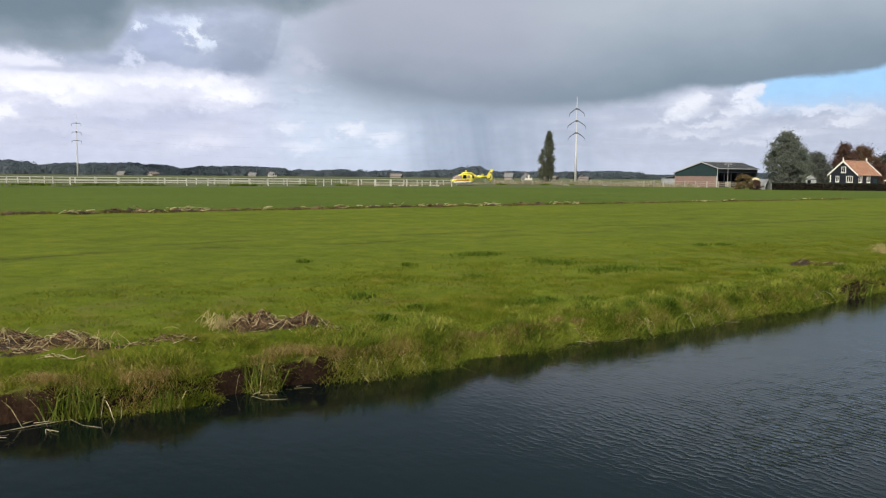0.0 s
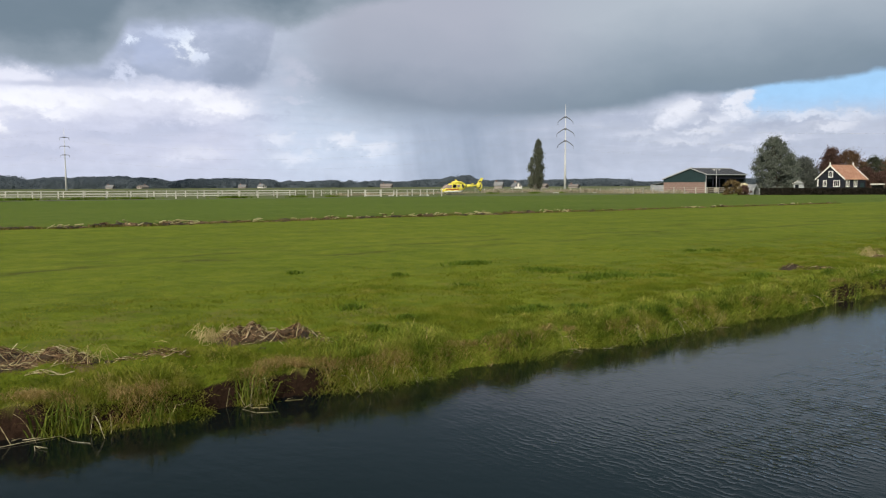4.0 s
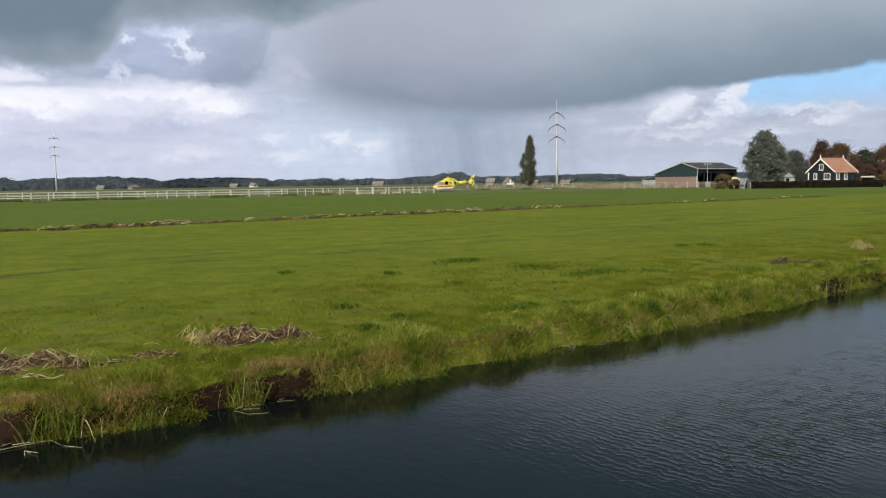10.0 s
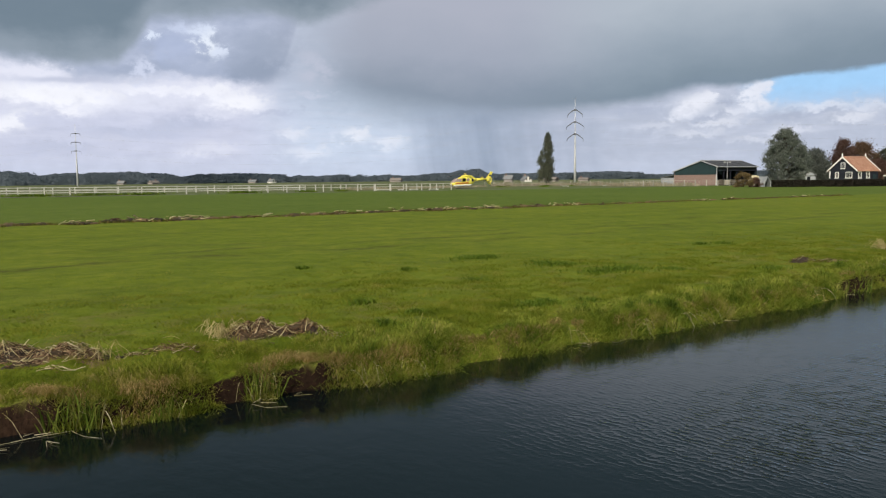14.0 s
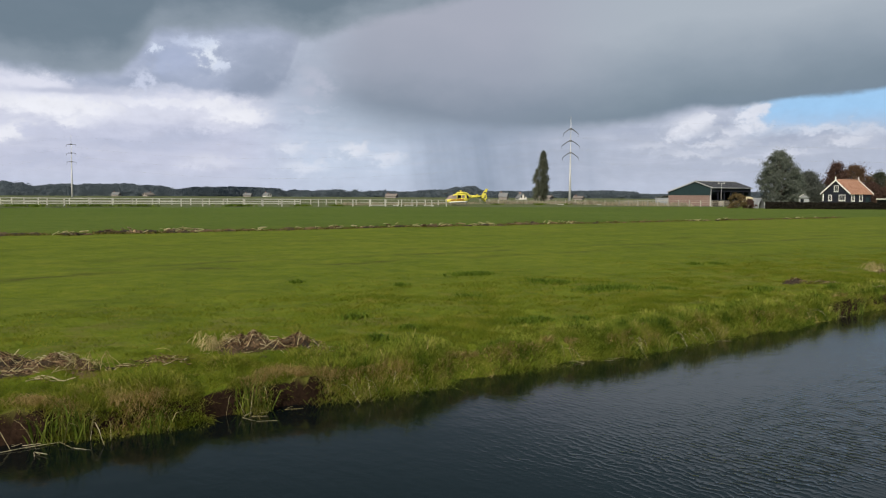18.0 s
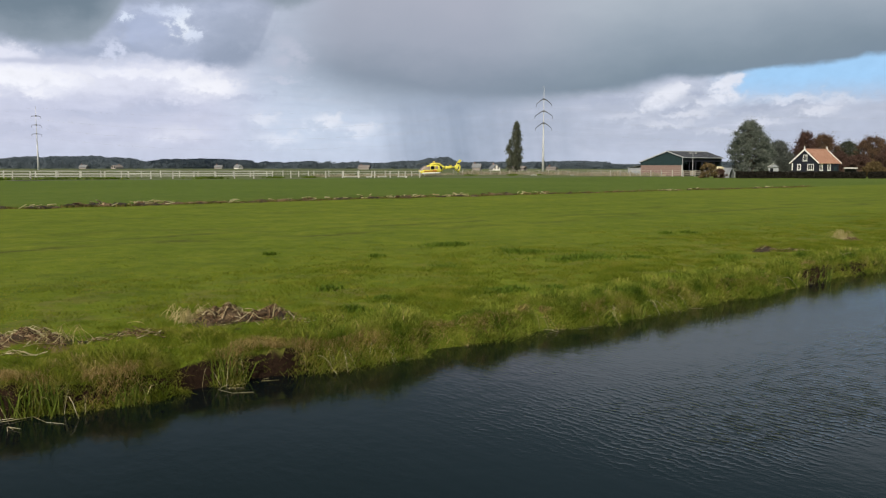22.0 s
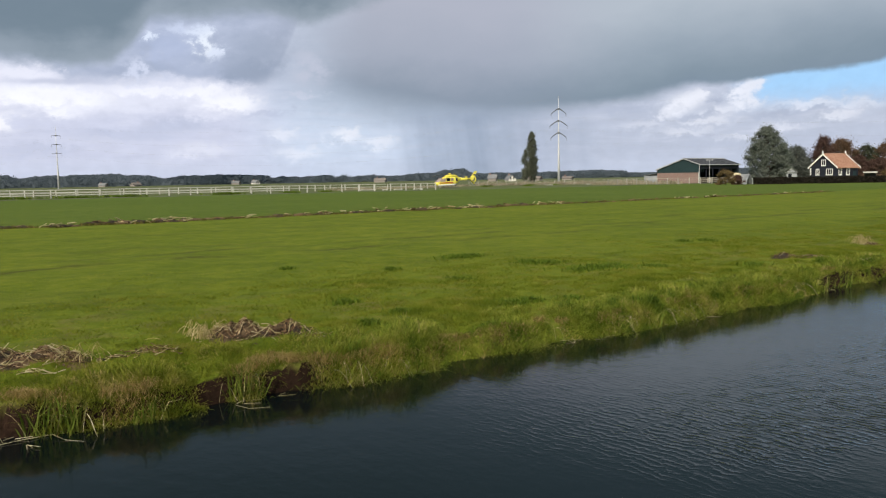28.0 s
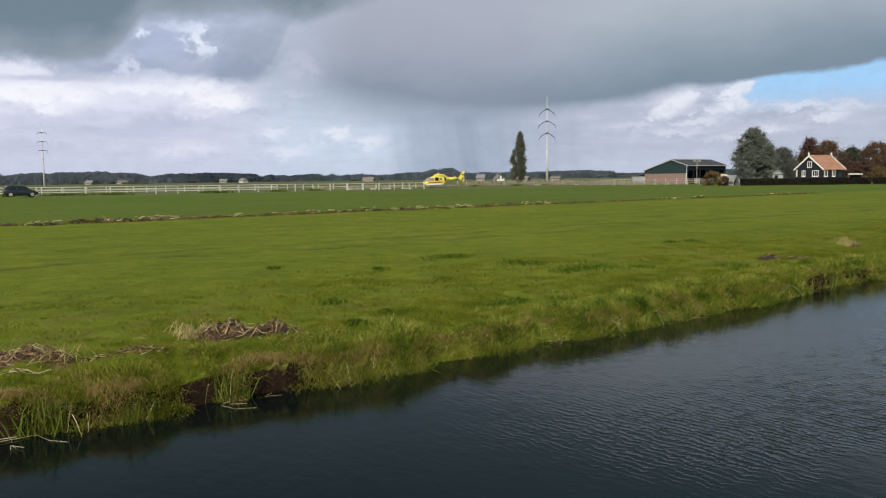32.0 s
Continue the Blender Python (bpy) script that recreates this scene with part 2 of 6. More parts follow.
    col = lay(col, n.step(blob(-10.0, 5.9, 1.6, 0.25), 0.15, 0.8), (204, 205, 219), 0.6)
    # the rain that falls from it
    streak = n.noise(n.xyz(n.sum(az, n.mul(el, 0.15)), n.mul(el, 0.06)), 0.55, 3.0, 0.5)
    shaft = n.mul(n.step(n.sum(az, n.mul(streak, 1.6)), -3.6, 1.2), n.step(az, 8.5, 2.5), n.step(el, 5.6, 4.0))
    col = lay(col, n.mul(shaft, n.line(streak, 0.3, 0.7, 0.55, 0.95)), (152, 162, 180))
    veil = n.mul(n.step(az, 2.0, 5.0), n.step(az, 14.0, 8.0), n.step(el, 5.2, 3.8))
    col = lay(col, n.mul(veil, n.line(streak, 0.3, 0.7, 0.1, 0.6)), (163, 171, 188))
    # the darkest cloud, high and near
    low = n.bends(az, [(-32, 7.7), (-27, 7.65), (-24, 7.4), (-22.4, 7.6), (-21.2, 9.0), (-20.2, 10.5), (-17, 10.75), (-15, 11.0), (-12.5, 11.1), (-10.5, 10.55), (-9, 10.8), (-7, 11.6), (-4, 12.4), (1, 13.6), (10, 16.0), (40, 22.0)])
    depth = n.m("SUBTRACT", n.sum(el, n.mul(w2, 1.0), n.mul(w4, 0.35), n.mul(w1, 0.7)), low)
    dark = n.step(depth, -0.45, 0.65)
    dcol = n.mix(n.step(n.sum(depth, n.mul(w1, 3.0), n.mul(w3, 1.4)), 0.3, 2.6), lin(146, 156, 166), lin(113, 128, 139))
    col = n.mix(n.mul(dark, 0.93), col, dcol)
    # Unseen cloud above the view, darkened to deepen the water's reflection.
    col = n.mix(n.mul(n.step(n.sum(el, n.mul(w1, 5.0)), 14.0, 22.0), 0.85), col, n.mix(n.step(az, -28.0, 20.0), lin(86, 102, 107), lin(107, 127, 138)))
    lumps = n.sum(1.0, n.mul(w4, 0.16), n.mul(w2, 0.14), n.mul(w3, 0.10))
    col = n.mix(n.mul(n.step(over, 1.2, -0.8), 1.0), col, n.add("ShaderNodeVectorMath", col, n.xyz(lumps, lumps, lumps), operation="MULTIPLY").outputs[0])
    tone = n.add("ShaderNodeVectorMath", col, (0.965, 1.0, 1.03), operation="MULTIPLY").outputs[0]
    em = n.add("ShaderNodeEmission", tone, 1.0)
    n.add("ShaderNodeOutputMaterial", em.outputs[0])
    me.materials.append(mt)
    ob = new("cloud_backdrop", me)
    ob.location = (0, 0, EYE)
    return tagged(ob, "grey rain clouds and white banks over the polder", "sky", kind="structure")


clouds = cloud_shell()


# ---- materials ----
def plain(name, c1, c2, scale=6.0, rough=0.7, metal=0.0, bump=0.0, rand=0.0, spec=0.5):
    """A surface with grain at two scales between two colours; rand: how far alike pieces differ."""
    mt, n = material(name)
    g = n.add("ShaderNodeTexCoord").outputs["Object"]
    a = n.noise(g, scale, 5.0, 0.6)
    b = n.noise(g, scale * 7, 3.0, 0.6)
    f = n.sum(n.mul(a, 0.65), n.mul(b, 0.35))
    if rand:
        r = n.add("ShaderNodeObjectInfo").outputs["Random"]
        f = n.sum(f, n.mul(n.m("SUBTRACT", r, 0.5), rand))
    col = n.ramp(f, (0.3, c1), (0.7, c2))
    p = n.add("ShaderNodeBsdfPrincipled")
    n.put(p.inputs["Base Color"], col)
    n.put(p.inputs["Roughness"], n.line(b, 0.2, 0.8, max(0.02, rough - 0.08), min(1.0, rough + 0.08)))
    p.inputs["Metallic"].default_value = metal
    p.inputs["Specular IOR Level"].default_value = spec
    if bump:
        bp = n.add("ShaderNodeBump")
        bp.inputs["Distance"].default_value = bump
        n.put(bp.inputs["Height"], b)
        n.put(p.inputs["Normal"], bp.outputs[0])
    n.add("ShaderNodeOutputMaterial", p.outputs[0])
    return mt


def leafy(name, stops, rough=0.6, through=0.38, patch=0.0, own=0.55):
    """Leaves and blades: each island takes its own colour; some light passes through. patch: size in metres of paler and darker drifts."""
    mt, n = material(name)
    r = n.add("ShaderNodeNewGeometry")
    f = r.outputs["Random Per Island"]
    if patch:
        k = n.noise(r.outputs["Position"], 1 / patch, 3.0)
        f = n.sum(n.mul(f, own), n.line(k, 0.3, 0.7, 0.0, 1 - own))
    col = n.ramp(f, *stops)
    p = n.add("ShaderNodeBsdfPrincipled")
    n.put(p.inputs["Base Color"], col)
    p.inputs["Roughness"].default_value = rough
    p.inputs["Specular IOR Level"].default_value = 0.10
    tr = n.add("ShaderNodeBsdfTranslucent", col)
    mx = n.add("ShaderNodeMixShader", through, p.outputs[0], tr.outputs[0])
    n.add("ShaderNodeOutputMaterial", mx.outputs[0])
    return mt


M_grass = leafy("pasture_grass", [(0.0, (0.100, 0.142, 0.013)), (0.45, (0.162, 0.204, 0.018)), (0.8, (0.245, 0.255, 0.036)), (1.0, (0.35, 0.30, 0.095))], through=0.45, patch=0.5, own=0.3)
M_sedge = leafy("bank_grass", [(0.0, (0.095, 0.130, 0.013)), (0.36, (0.190, 0.230, 0.023)), (0.64, (0.31, 0.310, 0.052)), (0.86, (0.47, 0.385, 0.15)), (1.0, (0.58, 0.45, 0.24))], through=0.45, patch=0.26, own=0.25)
M_sward = leafy("green_bank_grass", [(0.0, (0.040, 0.085, 0.012)), (0.25, (0.125, 0.195, 0.022)), (0.50, (0.265, 0.325, 0.042)), (0.80, (0.41, 0.40, 0.09)), (1.0, (0.58, 0.45, 0.25))], through=0.50, patch=0.30, own=0.28)
M_fringe = leafy("dry_fringe", [(0.0, (0.27, 0.22, 0.06)), (0.5, (0.46, 0.34, 0.13)), (1.0, (0.64, 0.48, 0.24))], through=0.45)
M_dark = leafy("dark_tuft", [(0.0, (0.070, 0.125, 0.014)), (0.6, (0.115, 0.180, 0.019)), (1.0, (0.18, 0.235, 0.030))])
M_rough = leafy("rough_brown_grass", [(0.0, (0.060, 0.070, 0.014)), (0.5, (0.110, 0.110, 0.022)), (0.85, (0.17, 0.130, 0.045)), (1.0, (0.26, 0.19, 0.08))], through=0.35)
M_reed = leafy("reed_blade", [(0.0, (0.080, 0.125, 0.015)), (0.6, (0.15, 0.20, 0.03)), (0.93, (0.25, 0.27, 0.06)), (1.0, (0.5, 0.42, 0.22))], through=0.3)
M_straw = leafy("dead_reed", [(0.0, (0.040, 0.021, 0.011)), (0.40, (0.110, 0.062, 0.034)), (0.72, (0.26, 0.165, 0.095)), (1.0, (0.52, 0.38, 0.23))], through=0.1)
M_pale = leafy("bleached_reed", [(0.0, (0.30, 0.26, 0.12)), (0.5, (0.50, 0.44, 0.25)), (1.0, (0.68, 0.60, 0.42))], through=0.15)
M_mud = plain("wet_peat", (0.036, 0.023, 0.012, 1), (0.175, 0.115, 0.058, 1), 5.0, 0.8, bump=0.04, rand=0.9)
M_white = plain("white_fence_paint", (0.40, 0.40, 0.37, 1), (0.60, 0.60, 0.56, 1), 3.0, 0.6, rand=0.4)
M_stake = plain("weathered_pale_stakes", (0.26, 0.25, 0.22, 1), (0.42, 0.40, 0.36, 1), 3.0, 0.75, rand=0.5)
M_trim = plain("white_trim", (0.74, 0.74, 0.72, 1), (0.84, 0.84, 0.82, 1), 3.0, 0.5)
M_black = plain("black_tarred_boards_and_shade", (0.006, 0.008, 0.016, 1), (0.015, 0.018, 0.032, 1), 2.0, 0.65, rand=0.5)
M_tile = plain("orange_clay_tile", (0.27, 0.135, 0.090, 1), (0.39, 0.225, 0.155, 1), 1.5, 0.75, rand=0.6)
M_green = plain("dark_green_sheeting", (0.012, 0.028, 0.033, 1), (0.020, 0.045, 0.050, 1), 0.8, 0.5)
M_brick = plain("red_brick", (0.20, 0.135, 0.12, 1), (0.31, 0.22, 0.195, 1), 2.0, 0.85, rand=0.6)
M_slate = plain("grey_corrugated_roof", (0.035, 0.038, 0.046, 1), (0.075, 0.080, 0.092, 1), 0.9, 0.6)
M_steel = plain("galvanised_steel", (0.42, 0.44, 0.46, 1), (0.60, 0.62, 0.64, 1), 1.0, 0.5, 0.4)
M_pole = plain("pale_grey_coating", (0.50, 0.52, 0.55, 1), (0.62, 0.64, 0.67, 1), 0.3, 0.55)
M_arm = plain("dark_grey_arm", (0.06, 0.065, 0.07, 1), (0.11, 0.115, 0.12, 1), 2.0, 0.6)
M_wire = plain("dull_wire", (0.30, 0.31, 0.32, 1), (0.40, 0.41, 0.42, 1), 2.0, 0.6)
M_wood = plain("weathered_wood", (0.20, 0.17, 0.14, 1), (0.38, 0.34, 0.29, 1), 4.0, 0.85, rand=0.5)
M_bark = plain("bark", (0.05, 0.04, 0.03, 1), (0.13, 0.11, 0.085, 1), 5.0, 0.9, bump=0.02)
M_yellow = plain("yellow_gloss_paint", (0.78, 0.70, 0.09, 1), (0.84, 0.77, 0.14, 1), 0.6, 0.3)
M_rubber = plain("black_rubber", (0.010, 0.010, 0.010, 1), (0.028, 0.028, 0.028, 1), 8.0, 0.85)
M_bluemark = plain("dark_blue_marking", (0.010, 0.014, 0.045, 1), (0.018, 0.024, 0.070, 1), 1.0, 0.4)
M_redmark = plain("red_marking", (0.40, 0.03, 0.02, 1), (0.50, 0.05, 0.03, 1), 1.0, 0.4)
M_canopy = plain("hazy_canopy_glass", (0.30, 0.24, 0.22, 1), (0.40, 0.33, 0.30, 1), 0.8, 0.12)
M_carpaint = plain("dark_blue_grey_car_paint", (0.020, 0.027, 0.040, 1), (0.032, 0.042, 0.060, 1), 0.7, 0.25, 0.3)
M_alloy = plain("silver_alloy", (0.55, 0.56, 0.57, 1), (0.68, 0.69, 0.70, 1), 5.0, 0.35, 0.8)
M_asphalt = plain("asphalt", (0.085, 0.085, 0.080, 1), (0.125, 0.124, 0.115, 1), 3.0, 0.9, bump=0.004)
M_plaster = plain("white_render", (0.62, 0.61, 0.58, 1), (0.76, 0.75, 0.72, 1), 0.5, 0.8)
M_greyroof = plain("pale_grey_roof", (0.15, 0.155, 0.165, 1), (0.22, 0.228, 0.24, 1), 0.6, 0.8)
M_tarp = plain("pale_grey_sheet", (0.20, 0.22, 0.24, 1), (0.36, 0.38, 0.41, 1), 1.0, 0.6)

M_glass, _n = material("dark_window_glass")
_p = _n.add("ShaderNodeBsdfPrincipled")
_p.inputs["Base Color"].default_value = (0.012, 0.015, 0.02, 1)
_p.inputs["Roughness"].default_value, _p.inputs["IOR"].default_value = 0.06, 1.5
_n.add("ShaderNodeOutputMaterial", _p.outputs[0])

# ---- the lie of the land ----
# s runs along the ditch, n across it into the pasture; fence, road and spoil row run the same way.
UX, UY = 0.817, 0.577


def to_xy(s, n):
    return UX * s - UY * n, UY * s + UX * n


def to_sn(x, y):
    return UX * x + UY * y, -UY * x + UX * y


WATER_Z = -0.30
BANK = 6.72        # the far waterline
NEAR = 1.25        # the waterline on the camera's side


def wob(s, seed=0.0, size=1.0):
    return noise.noise((s / size, seed, 0.37))


SLIPS = ((-1.2, 1.02), (2.26, 2.56), (2.80, 3.36), (12.85, 13.7))


def bare(s):
    """1 where the bank has slipped and the peat lies open."""
    return max(smooth(a - 0.08, a + 0.10, s) * (1 - smooth(b - 0.10, b + 0.08, s)) for a, b in SLIPS)


def smooth(a, b, x):
    t = min(1.0, max(0.0, (x - a) / (b - a)))
    return t * t * (3 - 2 * t)


BENDS = ((-6.0, 0.30), (0.6, 0.18), (1.0, 0.08), (1.4, -0.04), (2.1, -0.06), (2.4, 0.03), (3.2, 0.02), (3.8, -0.06), (4.25, -0.11), (5.0, -0.03), (5.9, 0.02), (7.2, -0.05), (7.7, -0.11),
         (8.3, 0.0), (9.6, 0.03), (11.8, 0.02), (12.7, 0.24), (13.6, 0.30), (15.0, 0.22), (20.0, 0.05))


def bank_edge(s):
    """How far the far waterline strays from straight: slow bends, and the nibbling of the water."""
    for (a, u), (b, v) in zip(BENDS, BENDS[1:]):
        if a <= s < b:
            k = (s - a) / (b - a)
            return u + (v - u) * k * k * (3 - 2 * k) + 0.06 * wob(s, 9.0, 0.28) + 0.05 * bare(s) * wob(s, 4.0, 0.11)
    return 0.30 if s < 0 else 0.05 + 0.25 * wob(s, 2.0, 4.0) * smooth(20, 26, s)


def far_drop(y):
    return -0.6 * min(1.0, max(0.0, (y - 88.0) / 107.0))


def ridge_n(s):
    return 34.7 + 0.5 * wob(s, 3.0, 9.0)


def land(x, y):
    """Height of the pasture."""
    s, n = to_sn(x, y)
    d = n - (BANK + bank_edge(s))
    z = far_drop(y)
    if n > 4.0:
        b = bare(s)
        cut = smooth(-0.12 + 0.06 * b, 0.14 - 0.08 * b, d)
        z = (-0.85) * (1 - cut) + z * cut
        z -= (0.085 - 0.03 * b) * (1 - smooth(0.05, 0.9, d)) * cut
        if -0.1 < d < 2.4:
            k = smooth(0.0, 0.2, d) * (1 - smooth(0.5, 2.4, d))
            z += k * (0.075 * noise.noise((x / 0.42, y / 0.42, 7.0)) + 0.03 * noise.noise((x / 0.16, y / 0.16, 8.0)))
    else:
        z = -0.85 + 0.85 * smooth(NEAR + 0.25, NEAR - 0.35, n)
    if d > 0.3 and n < 200:
        k = smooth(0.3, 1.5, d)
        z += k * (0.05 * noise.noise((x / 2.3, y / 2.3, 1.0)) + 0.025 * noise.noise((x / 0.6, y / 0.6, 4.0)))
        z += k * 0.022 * (1 - smooth(2.0, 6.0, d)) * noise.noise((x / 0.27, y / 0.27, 6.0))
        z -= 0.16 * math.exp(-((n - ridge_n(s) - 1.6) / 0.9) ** 2) * smooth(-80, -40, s) * (1 - smooth(60, 90, s))
    return z


def ground_material():
    mt, n = material("pasture")
    geo = n.add("ShaderNodeNewGeometry")
    pos = geo.outputs["Position"]
    steep = n.step(n.add("ShaderNodeSeparateXYZ", geo.outputs["Normal"]).outputs[2], 0.88, 0.6)
    sp = n.add("ShaderNodeSeparateXYZ", pos)
    x, y, z = sp.outputs
    s = n.sum(n.mul(x, UX), n.mul(y, UY))
    c = n.sum(n.mul(x, -UY), n.mul(y, UX))
    rows = n.noise(n.xyz(n.mul(s, 0.035), n.mul(c, 0.75)), 1.0, 5.0, 0.6)
    big = n.noise(pos, 0.07, 4.0)
    mid = n.noise(pos, 0.9, 5.0, 0.6)
    fine = n.noise(pos, 14.0, 4.0, 0.65)
    tuft = n.noise(pos, 3.2, 4.0, 0.6)
    f = n.sum(n.mul(rows, 0.20), n.mul(big, 0.30), n.mul(mid, 0.48), n.mul(tuft, 0.46), n.mul(fine, 0.32), -0.38)
    near = n.ramp(f, (0.32, (0.078, 0.114, 0.010)), (0.48, (0.126, 0.168, 0.014)), (0.62, (0.170, 0.204, 0.020)), (0.80, (0.245, 0.245, 0.048)))
    beyond = n.ramp(f, (0.34, (0.066, 0.108, 0.015)), (0.5, (0.097, 0.144, 0.021)), (0.7, (0.144, 0.178, 0.034)))
    col = n.mix(n.step(n.sum(c, n.mul(rows, 3.0)), 36.4, 38.0), near, beyond)
    # an old wheel track along the field, and withered patches towards the bank
    for c0, wide, k in ((17.3, 0.30, 0.85), (18.6, 0.25, 0.75), (20.6, 0.40, 0.5), (26.0, 0.55, 0.4), (13.2, 0.3, 0.35)):
        off = n.sum(c, n.mul(n.noise(n.xyz(n.mul(s, 0.22), c0), 1.0, 3.0), 1.5), -0.75 - c0)
        away = n.mul(off, 1 / wide)
        track = n.mul(n.m("EXPONENT", n.mul(away, away, -1.0)), n.step(n.noise(n.xyz(n.mul(s, 0.35), c0 + 8.0), 1.0, 4.0, 0.6), 0.36, 0.62), n.step(n.noise(pos, 2.2, 4.0, 0.6), 0.28, 0.60), k)
        col = n.mix(track, col, (0.060, 0.070, 0.016, 1))
    wither = n.mul(n.step(n.noise(pos, 1.3, 5.0, 0.65), 0.47, 0.66), n.step(c, 13.5, 9.0), n.line(n.noise(pos, 0.35, 3.0), 0.35, 0.6, 0.25, 0.8))
    col = n.mix(wither, col, (0.175, 0.150, 0.055, 1))
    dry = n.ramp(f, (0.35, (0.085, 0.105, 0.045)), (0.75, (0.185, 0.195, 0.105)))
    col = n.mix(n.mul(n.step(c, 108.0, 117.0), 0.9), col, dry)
    crumb = n.noise(pos, 34.0, 4.0, 0.7)
    peat = n.ramp(n.sum(n.mul(mid, 0.35), n.mul(fine, 0.35), n.mul(crumb, 0.3)), (0.36, (0.006, 0.0035, 0.002)), (0.52, (0.025, 0.014, 0.009)), (0.70, (0.062, 0.036, 0.022)))
    col = n.mix(n.mul(n.m("MAXIMUM", steep, n.step(n.sum(z, n.mul(mid, 0.08)), -0.17, -0.24)), n.step(c, 9.0, 8.0), n.line(n.mul(n.step(s, 3.3, 3.8), n.step(s, 12.9, 12.5)), 0.0, 1.0, 1.0, 0.25)), col, peat)
    p = n.add("ShaderNodeBsdfPrincipled")
    n.put(p.inputs["Base Color"], col)
    p.inputs["Roughness"].default_value, p.inputs["Specular IOR Level"].default_value = 0.85, 0.08
    bp = n.add("ShaderNodeBump")
    bp.inputs["Distance"].default_value, bp.inputs["Strength"].default_value = 0.05, 0.7
    n.put(bp.inputs["Height"], n.sum(fine, n.mul(mid, 2.0), n.mul(crumb, 0.5)))
    n.put(p.inputs["Normal"], bp.outputs[0])
    n.add("ShaderNodeOutputMaterial", p.outputs[0])
    return mt


def spread(lo, hi, first, grow):
    """Steps that widen away from zero."""
    a, d = [0.0], first
    while a[-1] < hi:
        a.append(a[-1] + d)
        d *= grow
    b, d = [0.0], first
    while b[-1] > lo:
        b.append(b[-1] - d)
        d *= grow
    return sorted(set(b[1:] + a))


def ground():
    ss = [v + 2.2 for v in spread(-4400, 4400, 0.09, 1.03)]
    ns = [-4400, -1500, -500, -150, -50, -20, -8, -3, 0.0, 0.6] + [0.9 + 0.1 * k for k in range(8)] + [2.2, 4.2, 5.8]
    ns += [6.2 + 0.05 * k for k in range(24)]
    d = 0.08
    while ns[-1] < 4400:
        ns.append(ns[-1] + d)
        d = min(d * 1.05, 60) if ns[-1] < 300 else d * 1.25
    verts, faces = [], []
    for b in ns:
        for a in ss:
            x, y = to_xy(a, b)
            verts.append((x, y, land(x, y)))
    w = len(ss)
    for i in range(len(ns) - 1):
        for k in range(w - 1):
            a = i * w + k
            faces.append((a, a + 1, a + w + 1, a + w))
    me = bpy.data.meshes.new("ground")
    me.from_pydata(verts, [], faces)
    me.polygons.foreach_set("use_smooth", [True] * len(faces))
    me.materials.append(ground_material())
    return tagged(new("ground", me), "flat green pasture cut by a ditch with peaty banks", "ground", kind="structure")


ground()


